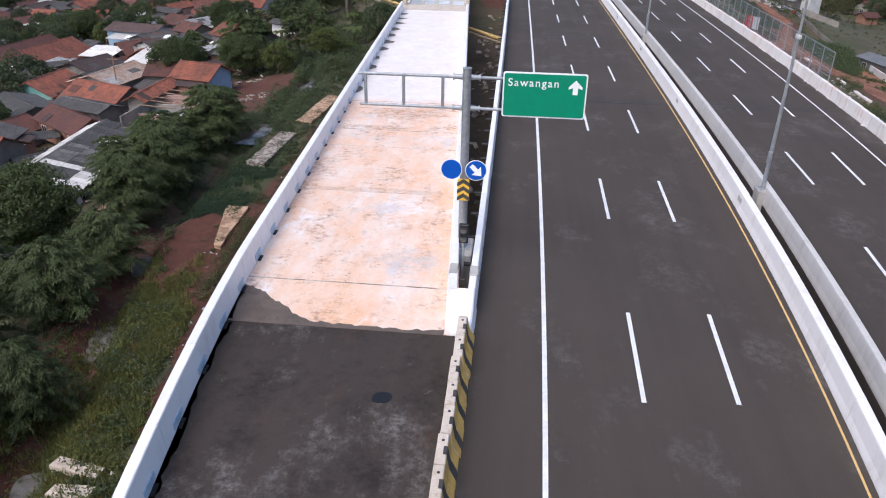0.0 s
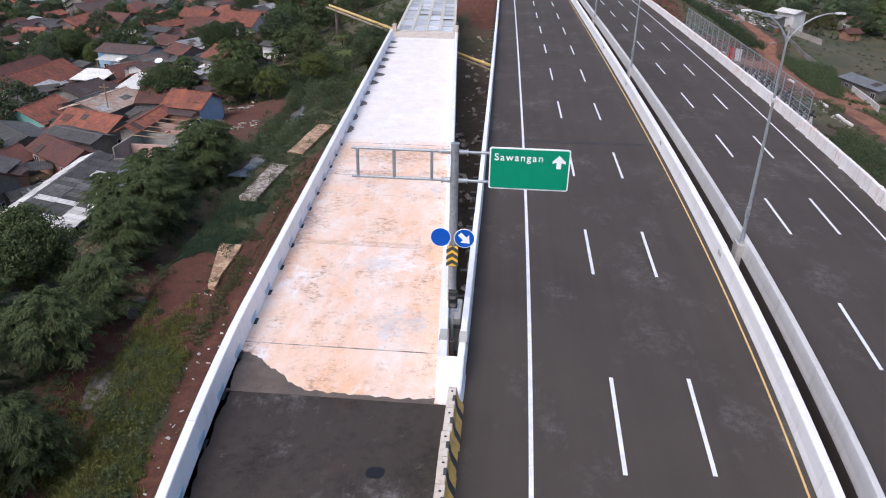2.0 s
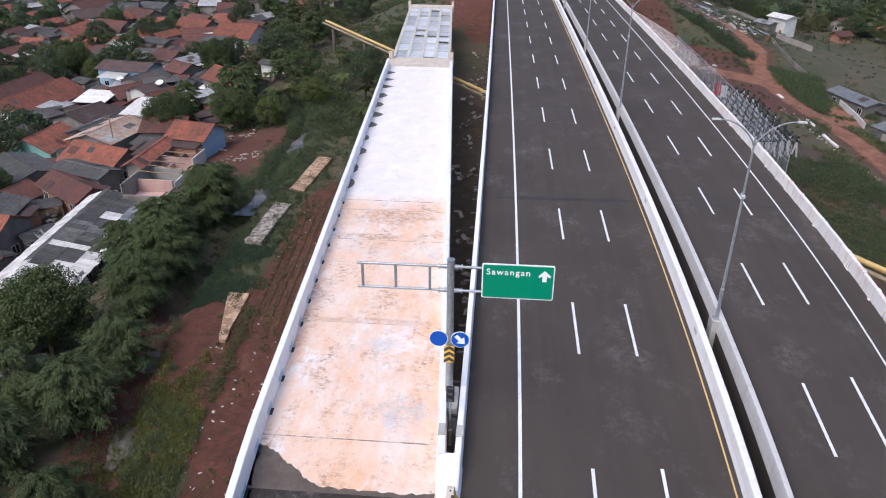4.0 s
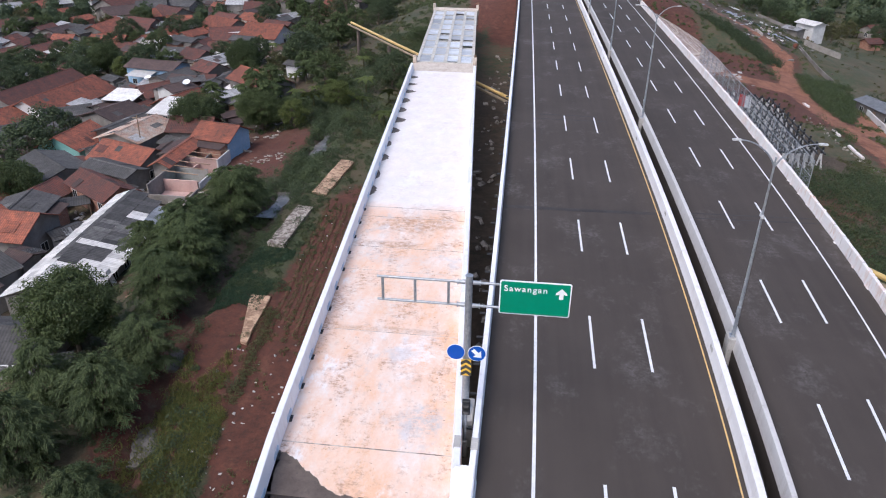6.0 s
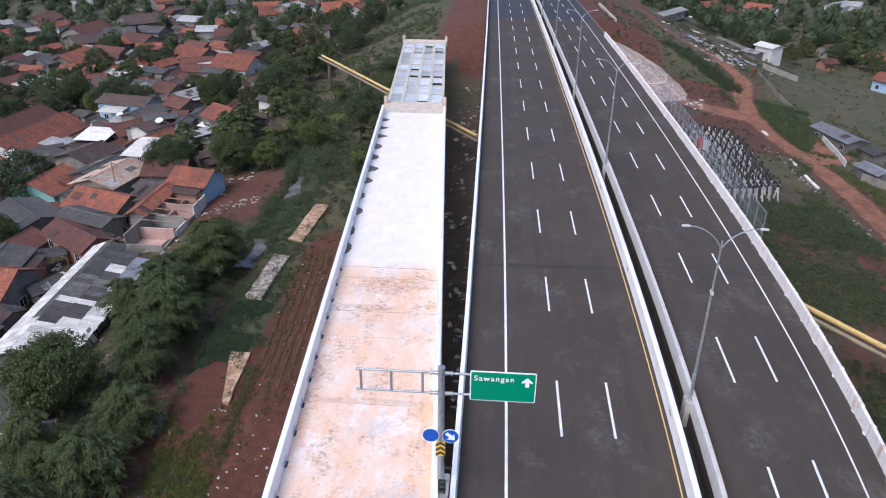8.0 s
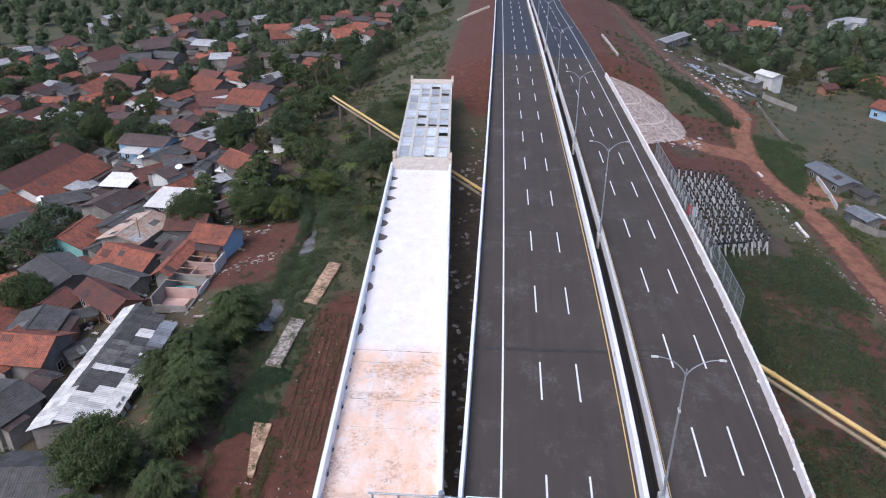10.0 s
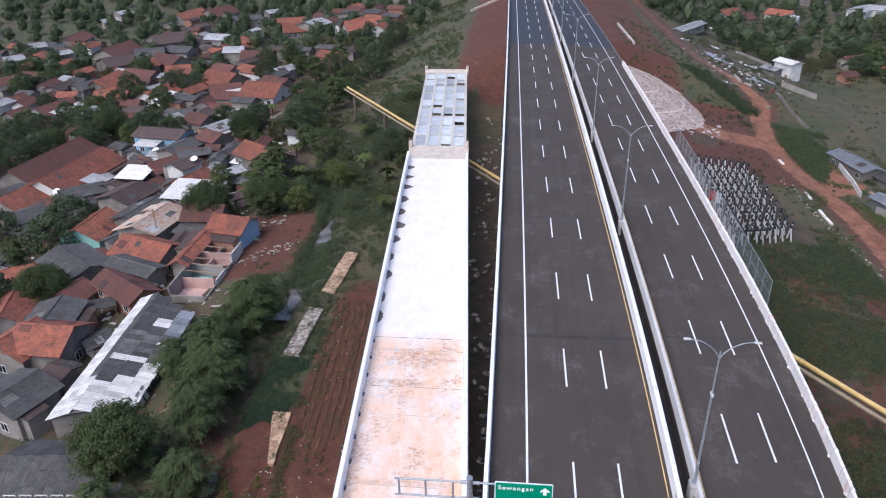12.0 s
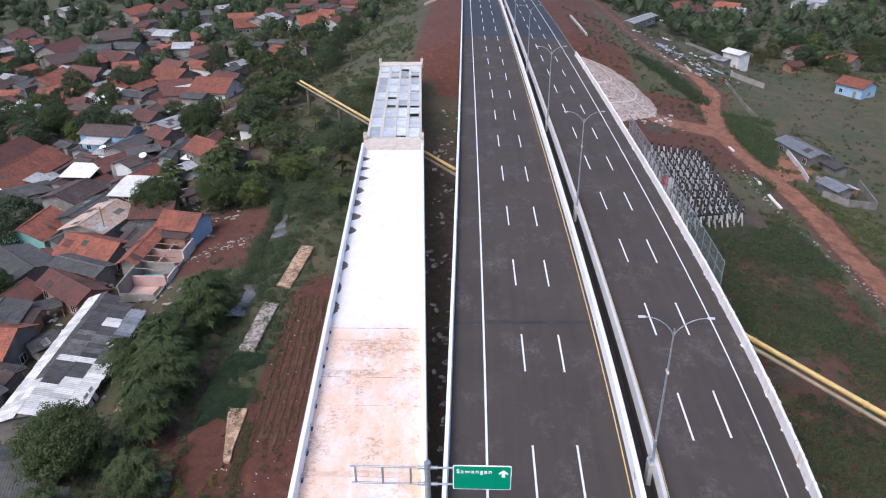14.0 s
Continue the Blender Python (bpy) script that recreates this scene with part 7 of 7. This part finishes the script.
w3 = scatter(3, 800, (-330, 300), (235, 470), lambda x, y: wood(x, y) + 0.5, 5.5)
rs, r = np.random.default_rng(5), random.Random(5)
cs, rad = [], []
core_v, core_f = [], []
ball = bmesh.new()
bmesh.ops.create_icosphere(ball, subdivisions=1, radius=1.0)
ball_v, ball_f = [v.co.copy() for v in ball.verts], [[v.index for v in f.verts] for f in ball.faces]
ball.free()
for x, y in w3:
    h, w = r.uniform(4.5, 9.5), r.uniform(2.4, 4.2)
    n0 = len(core_v)
    for q in ball_v:
        w1_ = 0.78 * w * (1 + 0.45 * noise.noise(q * 1.7 + Vector((x, y, 0))))
        core_v.append((x + q.x * w1_, y + q.y * w1_, ground_z(x, y) + h * 0.55 + q.z * h * 0.4 * (1 + 0.3 * noise.noise(q * 2 + Vector((y, x, 0))))))
    core_f += [[n0 + i for i in f] for f in ball_f]
    for k in range(16):
        a, t = k * 2.4, (k + 0.5) / 16
        q = w * math.sin(math.acos(1 - 1.7 * t)) * r.uniform(0.5, 1)
        cs.append((x + math.cos(a) * q, y + math.sin(a) * q, ground_z(x, y) + h * (0.95 - 0.75 * t)))
        rad.append((w * 0.35, w * 0.35, w * 0.28))
v, f = leaf_cloud(rs, np.array(cs), np.array(rad), 18, 0.55, 0.4)
n0 = len(v)
v, f = v.tolist() + core_v, f.tolist() + [[n0 + i for i in q] for q in core_f]
tagged(new("far_woods", from_arrays("far_woods", v, f, LEAF["dark"])), "distant dark-green woodland beyond the village and fields", "woods", kind="stuff")
for k, src in enumerate((far_b, far_d)):
    r = random.Random(90 + k)
    for x, y in [(-28.8, 95.5), (-25.2, 100.7), (-31.1, 109.1), (-26.9, 120.4), (-33.7, 138.6), (-28, 146.6), (-37.4, 148.6), (-24.9, 132.9), (-23.2, 116.2), (-30.6, 128.2), (-39.9, 137.2), (-32.6, 158), (-27.1, 162.3), (-41.4, 162.4), (-35.4, 120.5), (-26.2, 90.9)][k::2]:
        s = r.uniform(0.35, 0.62)
        copy_thing(src, Matrix.Translation((x, y, ground_z(x, y))) @ Matrix.Rotation(r.uniform(0, 6), 4, "Z") @ Matrix.Diagonal((s, s, s * 0.9, 1)))
place(banana(2), [(-55.1, 126.2), (-28.3, 103.8), (-24.8, 109), (-29.9, 114.2), (-25.9, 125.6), (-34.9, 135.1), (-38.4, 109.3), (-23.1, 95.5), (-44.8, 110.2), (-43.6, 115.9), (-41, 109.5), (-48.8, 131.7), (-74.9, 168.3), (-80.8, 173.4), (-66.4, 169.2), (-85.5, 181.7), (-38.5, 126.6), (-79.2, 164.1), (-90, 173.8), (-41.7, 122), (-72.1, 175.4), (97, 223.5), (103.9, 223.6), (111.7, 237), (120.5, 245.8), (108.5, 249.4)], (0.8, 1.3), 6)
# bare snag and poles
snag = tree("round", 44, 13.0, 2.2, 16, 20, 0.4, "olive", "tall thin half-bare tree at the field edge", 0.6)
place(snag, [(-53.7, 185.9), (-51, 187.8), (63.1, 85.3), (132.4, 278.7)], (0.9, 1.1), 8)


# ---------------------------------------------------------------- undergrowth
def undergrowth(name, seed, n, xr, yr, dens, size, per, leaf, shade, label, stretch=1.6, blade=False, lift=0.0):
    rs, r = np.random.default_rng(seed), random.Random(seed)
    cs, rad = [], []
    while len(cs) < n:
        x, y = r.uniform(*xr), r.uniform(*yr)
        if r.random() > dens(x, y):
            continue
        s = size * r.uniform(0.5, 1.4)
        cs.append((x, y, ground_z(x, y) + lift + s * 0.25))
        rad.append((s, s, s * 0.7))
    v, f = leaf_cloud(rs, np.array(cs), np.array(rad), per, leaf, 0.6, stretch, blade)
    return tagged(new(name, from_arrays(name, v, f, LEAF[shade])), label, "undergrowth", kind="stuff")


def bank(x, y):
    c = near_line(x, y, CREEK)
    if (c < 1.4 and (y < 45 or noise.noise((x * 0.3, y * 0.22, 30)) < 0.0)) or x > (-22.5 if y > 30 else grass_edge(x, y) - 0.3):
        return 0.0
    if (-28 < x < -22 and 30 < y < 45) or (-47 < x < -34 and 75 < y < 97):
        return 0.04
    return (1 - smooth(4, 9, c)) * (0.35 + 0.9 * max(0, 0.4 + noise.noise((x * 0.15, y * 0.15, 3))))


def rough(x, y):
    if not clear_of(x, y, 0.3, False):
        return 0.0
    if x > 40 and inside(x, y, FIELD):
        return 0.1
    return max(0.0, 0.35 + noise.noise((x * 0.06, y * 0.06, 9)))


def verge(x, y):
    if (26 < x < 53 and 117 < y < 160) or near_line(x, y, TRACK) < 3.2 or near_line(x, y, SPUR) < 5 or (30 < x < 47 and 91 < y < 121):
        return 0.0
    return max(0.0, 0.5 + 1.0 * noise.noise((x * 0.09, y * 0.09, 2)))


def near_verge(x, y):
    return max(0.0, (1 - smooth(-0.9, 0.5, x - grass_edge(x, y))) * smooth(-29.0, -27.5, x) * (0.75 + noise.noise((x * 0.2, y * 0.2, 5)))) if y < 34 + 7 * noise.noise((x * 0.35, 0.5, 0)) else 0.0


undergrowth("bank_shrubs", 1, 760, (-42, -18), (2, 118), bank, 0.75, 130, 0.105, "dark", "tangled green shrubs along the creek banks")
undergrowth("creek_weeds", 35, 260, (-36, -28), (50, 104), lambda x, y: 1.0 if near_line(x, y, CREEK) < 1.9 and not 62 < y < 74 and noise.noise((x * 0.15, y * 0.2, 41)) > 0.02 else 0.0, 0.7, 100, 0.1, "mid", "green weeds growing across the shallow creek", lift=0.3)
undergrowth("upper_creek_weeds", 36, 420, (-42, -28), (71, 122), lambda x, y: 1.0 if near_line(x, y, CREEK) < 2.0 and not 84 < y < 93 and noise.noise((x * 0.2, y * 0.25, 43)) > -0.2 else 0.0, 1.0, 70, 0.15, "dark", "green weeds choking the upper creek", lift=0.35)
undergrowth("bank_weeds", 2, 1200, (-42, -18), (2, 118), bank, 0.4, 80, 0.08, "mid", "bright weeds and tall grass on the creek banks")
undergrowth("verge_grass", 3, 1350, (-30, -15), (0, 38), near_verge, 0.45, 40, 0.065, "straw", "long yellow-green grass on the slope below the ramp", 7.0, True)
undergrowth("verge_shrubs", 33, 420, (-29, -15), (0, 33), near_verge, 0.55, 50, 0.1, "light", "low green weeds among long grass")
undergrowth("slope_shrubs", 19, 620, (-35, -17), (76, 168), lambda x, y: 0.0 if near_line(x, y, CREEK) < 1.2 or x > ramp_left(y) - 0.5 else max(0.0, 0.45 + noise.noise((x * 0.1, y * 0.1, 12))), 1.15, 80, 0.16, "dark", "green shrubs between the creek and the ramp")
undergrowth("field_shrubs", 4, 1700, (-62, -16), (88, 300), rough, 0.85, 70, 0.19, "mid", "scattered low shrubs in rough ground")
undergrowth("field_grass", 14, 2600, (-64, -16), (86, 300), lambda x, y: rough(x, y) + 0.15 if clear_of(x, y, 0.2) else 0.0, 0.5, 16, 0.3, "olive", "dry olive grass tufts in rough ground")
undergrowth("right_grass", 15, 2200, (42, 190), (100, 330), lambda x, y: rough(x, y) + 0.1 if clear_of(x, y, 0.2, False) else 0.0, 0.6, 40, 0.2, "olive", "dry olive grass tufts over far fields")
undergrowth("village_shrubs", 5, 1500, (-200, -34), (40, 300), rough, 1.0, 52, 0.23, "dark", "garden shrubs between village houses")
undergrowth("thicket", 16, 330, (52, 72), (108, 160), lambda x, y: 0.0 if near_line(x, y, TRACK) < 2.6 or inside(x, y, [(57, 120.5), (63, 132), (66, 138), (69, 126), (66, 108), (58, 108)]) else smooth(0.15, 0.6, (0.8 if inside(x, y, THICKET) else 0.25) + 0.9 * noise.noise((x * 0.14, y * 0.14, 21))), 1.2, 90, 0.14, "mid", "dense green thicket between the track and the works yard")
undergrowth("thicket_shrubs", 46, 330, (52, 72), (108, 160), lambda x, y: 0.0 if near_line(x, y, TRACK) < 2.6 or inside(x, y, [(57, 120.5), (63, 132), (66, 138), (69, 126), (66, 108), (58, 108)]) else smooth(0.15, 0.6, (0.8 if inside(x, y, THICKET) else 0.25) + 0.9 * noise.noise((x * 0.14, y * 0.14, 21))), 1.2, 90, 0.14, "dark", "darker shrubs in the thicket between the track and the works yard")
undergrowth("hedge_shrubs", 17, 330, (39, 58), (156, 183), lambda x, y: max(0.0, (1.0 - smooth(1.0, 3.6, near_line(x, y, HEDGE))) * (0.6 + 1.2 * noise.noise((x * 0.25, y * 0.25, 22)))), 1.2, 56, 0.2, "dark", "green hedge of shrubs at the foot of the embankment")
undergrowth("ditch_shrubs", 18, 2500, (26.5, 52), (28, 95), verge, 0.7, 70, 0.12, "dark", "dark green shrubs along the ditch below the viaduct")
undergrowth("track_grass", 48, 700, (58.5, 70), (70, 117), lambda x, y: 0.0 if near_line(x, y, TRACK) < 2.4 else max(0.0, 0.6 + noise.noise((x * 0.15, y * 0.15, 33))), 0.45, 50, 0.11, "light", "fresh green grass between the track and the works yard")
undergrowth("verge_bushes", 47, 300, (28, 51), (48, 92), lambda x, y: verge(x, y) * (0.4 + 0.6 * smooth(60, 84, y)), 1.35, 120, 0.14, "dark", "rounded green bushes below the viaduct")
undergrowth("track_shrubs", 6, 2200, (27, 52), (30, 100), verge, 0.55, 60, 0.11, "olive", "green shrubs beside the viaduct and dirt track")
undergrowth("track_weeds", 7, 700, (27, 66), (40, 230), verge, 0.5, 40, 0.2, "mid", "bright weeds beside the dirt track")
undergrowth("far_shrubs", 8, 800, (44, 230), (150, 400), lambda x, y: 0.0 if inside(x, y, FIELD) else rough(x, y) * 0.9, 1.2, 70, 0.26, "dark", "scattered shrubs over far fields")

# crop ridges with small plants on the red clay strip
rs = np.random.default_rng(9)
cs, rad = [], []


def row_x(row, y):
    return -22.6 + row * 0.8 - (y - 40) * 0.06 + 0.12 * noise.noise((y * 0.2, row * 3.0, 0))


for row in range(8):
    y = 37.0 + 4 * abs(noise.noise((row * 1.7, 2.0, 0))) * 3
    while y < 66:
        x = row_x(row, y)
        if x < ramp_left(y) - 1.6 and noise.noise((x * 0.4, y * 0.12, 1)) > -0.4:
            cs.append((x + rs.uniform(-0.15, 0.15), y, ground_z(x, y) + 0.1))
            rad.append((0.28, 0.32, 0.2))
        y += rs.uniform(0.28, 0.55)
v, f = leaf_cloud(rs, np.array(cs), np.array(rad), 14, 0.11, 0.8)
tagged(new("crop_rows", from_arrays("crop_rows", v, f, LEAF["olive"])), "rows of small green crops on red clay", "crops", kind="stuff")
bm = bmesh.new()
for row in range(8):
    sweep(bm, [(-0.3, -0.15), (0.3, -0.15), (0.12, 0.05), (-0.12, 0.05)], [(row_x(row, y), y, ground_z(row_x(row, y), y)) for y in range(39 + row % 3, 66, 1) if row_x(row, y) < ramp_left(y) - 1.2])
CLAY = surf("ridge_clay", (0.09, 0.036, 0.024), (0.145, 0.06, 0.04), 1.0, 0.95)
tagged(new("crop_ridges", finish(bm, "crop_ridges", CLAY)), "low raked ridges of red clay soil", "crop ridges", kind="stuff")
# lush low plot beside the slabs
cs, rad = [], []
for k in range(760):
    x, y = rs.uniform(-29.4, -24.6), rs.uniform(41.5, 53.5)
    if noise.noise((x * 0.3, y * 0.3, 6)) > -0.25:
        cs.append((x, y, ground_z(x, y) + 0.12))
        rad.append((0.35, 0.35, 0.2))
v, f = leaf_cloud(rs, np.array(cs), np.array(rad), 48, 0.085, 0.8)
tagged(new("green_plot", from_arrays("green_plot", v, f, LEAF["plot"])), "lush low green crop plot beside the slabs", "crops", kind="stuff")
# still pools in the muddy near reach of the creek
for px, py, pl in ((-27.4, 25.0, 2.6), (-23.9, 12.2, 1.5), (-29.2, 35.0, 1.8)):
    pts = [(px + 1.05 * math.cos(a) * (1 + 0.25 * math.sin(3 * a)), py + pl * math.sin(a) * (1 + 0.2 * math.cos(2 * a))) for a in [i * math.tau / 20 for i in range(20)]]
    bm = bmesh.new()
    zz = ground_z(px, py) + 0.28
    slab(bm, pts, zz - 0.7, zz)
    tagged(new("pool", finish(bm, "pool", WATER)), "still muddy pool in the creek bed", "pool", kind="structure")
# weeds and litter on bare clay
cs, rad, lv = [], [], []
for k in range(620):
    x, y = rs.uniform(-25.5, -14.5), rs.uniform(8, 80)
    if x < ramp_left(y) - 0.9 and noise.noise((x * 0.35, y * 0.2, 15)) > 0.05:
        cs.append((x, y, ground_z(x, y) + 0.08))
        rad.append((0.3, 0.3, 0.2))
for k in range(130):
    y = rs.uniform(29, 42)
    x = -22.4 - 0.08 * (y - 31) + rs.normal(0, 0.35)
    cs.append((x, y, ground_z(x, y) + 0.12))
    rad.append((0.4, 0.4, 0.3))
v, f = leaf_cloud(rs, np.array(cs), np.array(rad), 20, 0.11, 0.8)
tagged(new("clay_weeds", from_arrays("clay_weeds", v, f, LEAF["olive"])), "thin weeds on bare red clay", "weeds", kind="stuff")
bm = bmesh.new()
for k in range(190):
    x, y = rs.uniform(-25, -14), rs.uniform(6, 76) if k % 2 else rs.uniform(6, 36)
    if x < ramp_left(y) - 0.9:
        s = rs.uniform(0.06, 0.2)
        bmesh.ops.create_cube(bm, size=s, matrix=Matrix.LocRotScale((x, y, ground_z(x, y) + 0.03), Euler((rs.uniform(0, 1), rs.uniform(0, 1), rs.uniform(0, 3))), (1.5, 1.0, 0.4)))
tagged(new("litter", finish(bm, "litter", WALL["white"])), "scattered pale litter and stones on clay", "litter", kind="stuff")
bm = bmesh.new()
for k in range(420):
    x, y = rs.uniform(-92, -47), rs.uniform(42, 165)
    if any((x - a) ** 2 + (y - b) ** 2 < (c * 0.55) ** 2 for a, b, c in TAKEN):
        continue
    s = rs.uniform(0.25, 0.8)
    bmesh.ops.create_cube(bm, size=s, matrix=Matrix.LocRotScale((x, y, ground_z(x, y) + 0.3), Euler((rs.uniform(0, 0.6), rs.uniform(0, 0.6), rs.uniform(0, 3))), (rs.uniform(0.8, 2.2), 0.8, 0.25)))
tagged(new("yard_clutter", finish(bm, "yard_clutter", WALL["white"])), "pale sheets and oddments lying in the yards", "clutter", kind="stuff")
# broken concrete and spoil on the ground below the gap between the decks
bm = bmesh.new()
for k in range(130):
    y = rs.uniform(18, 150)
    x = rs.uniform(-8.5, -2.0)
    bmesh.ops.create_cube(bm, size=rs.uniform(0.2, 0.75), matrix=Matrix.LocRotScale((x, y, ground_z(x, y) + 0.08), Euler((rs.uniform(0, 1), rs.uniform(0, 1), rs.uniform(0, 3))), (rs.uniform(0.8, 2.0), 0.9, 0.6)))
tagged(new("spoil", finish(bm, "spoil", RUBBLE_GREY)), "broken concrete and spoil strewn below the decks", "rubble", kind="stuff")
# stones pushed to the edge of the dirt track
EDGE = [(49.6, 122), (50.0, 113.2), (50.2, 107), (51.5, 98.9), (52.2, 92), (52.9, 84.4), (53.9, 80.9), (54.2, 70)]
bm = bmesh.new()
for (ax, ay), (bx, by) in zip(EDGE, EDGE[1:]):
    for k in range(int(math.hypot(bx - ax, by - ay) * 2.4)):
        q = rs.uniform(0, 1)
        x, y = ax + (bx - ax) * q + rs.normal(0, 0.45), ay + (by - ay) * q
        c = rs.uniform(0.06, 0.26)
        bmesh.ops.create_icosphere(bm, subdivisions=1, radius=c, matrix=Matrix.LocRotScale((x, y, ground_z(x, y) + c * 0.3), Euler((0, 0, rs.uniform(0, 3))), (1.3, 0.9, 0.7)))
tagged(new("track_stones", finish(bm, "track_stones", RUBBLE_GREY)), "rough stones pushed to the edge of the dirt track", "stones", kind="stuff")
# rubble and planks between the houses
bm = bmesh.new()
for k in range(520):
    x, y = (rs.uniform(-75, -40), rs.uniform(48, 112)) if k < 420 else (lambda q: (-67 + 7 * q + rs.normal(0, 0.8), 164.5 + 11.5 * q + rs.normal(0, 0.8)))(rs.uniform(0, 1))
    if any((x - a) ** 2 + (y - b) ** 2 < (c * 0.6) ** 2 for a, b, c in TAKEN):
        continue
    s = rs.uniform(0.2, 0.7)
    bmesh.ops.create_cube(bm, size=s, matrix=Matrix.LocRotScale((x, y, ground_z(x, y) + 0.1), Euler((rs.uniform(0, 0.5), rs.uniform(0, 0.5), rs.uniform(0, 3))), (rs.uniform(1, 3), 0.7, 0.3)))
for k in range(55):
    q = rs.uniform(0, 1)
    x, y = -43.5 + 8.5 * q + rs.normal(0, 0.9), 80.5 + 4.5 * q + rs.normal(0, 0.7)
    bmesh.ops.create_cube(bm, size=rs.uniform(0.15, 0.4), matrix=Matrix.LocRotScale((x, y, ground_z(x, y) + 0.05), Euler((rs.uniform(0, 0.5), rs.uniform(0, 0.5), rs.uniform(0, 3))), (rs.uniform(1, 2.4), 0.8, 0.3)))
tagged(new("yard_rubble", finish(bm, "yard_rubble", RUBBLE_GREY)), "broken boards and rubble strewn between the houses", "rubble", kind="stuff")


def dish(x, y, z, size=1.0):
    root = thing("satellite_dish", Matrix.Translation((x, y, z)), "white satellite dish on a short mast", "satellite dish", "satellite dishes")
    bm = bmesh.new()
    tube(bm, (0, 0, -4.0), (0, 0, 0.2), 0.04, seg=6)
    part("mast", bm, STEEL, root)
    bm = bmesh.new()
    bmesh.ops.create_uvsphere(bm, u_segments=16, v_segments=8, radius=1.1)
    bmesh.ops.delete(bm, geom=[q for q in bm.verts if q.co.z > -0.75], context="VERTS")
    bmesh.ops.solidify(bm, geom=bm.faces[:], thickness=0.03)
    p = part("reflector", bm, SIGN_WHITE, root)
    p.matrix_basis = Matrix.Translation((0, 0, 1.1 * size)) @ Matrix.Rotation(radians(25), 4, "X") @ Matrix.Scale(size, 4)
    return root


dish(-42.3, 51.5, ground_z(-42.3, 51.5) + 1.9, 0.5)
for x, y in ((-83.4, 135.6), (-95.9, 115.5), (-68.2, 122.5)):
    dish(x, y, ground_z(x, y) + 4.2)
# low pale wing wall on the far embankment
bm = bmesh.new()
sweep(bm, [(-0.3, -2.0), (0.3, -2.0), (0.25, 0.8), (-0.25, 0.8)], [(-19.0, 262.0, ground_z(-19, 262)), (-15.0, 266.0, ground_z(-15, 266)), (-7.5, 272.0, ground_z(-7.5, 272))])
tagged(new("wing_wall", finish(bm, "wing_wall", PALE_CONCRETE)), "low buff concrete wing wall on red earth", "retaining wall")
bm = bmesh.new()
sweep(bm, [(-0.25, -1.6), (0.25, -1.6), (0.22, 0.7), (-0.22, 0.7)], [(x, y, ground_z(x, y)) for x, y in ((28.4, 214), (28.8, 206), (29.4, 197), (29.8, 188))])
tagged(new("wing_wall", finish(bm, "wing_wall", MORTAR)), "low pale concrete wall on the embankment shoulder", "retaining wall")
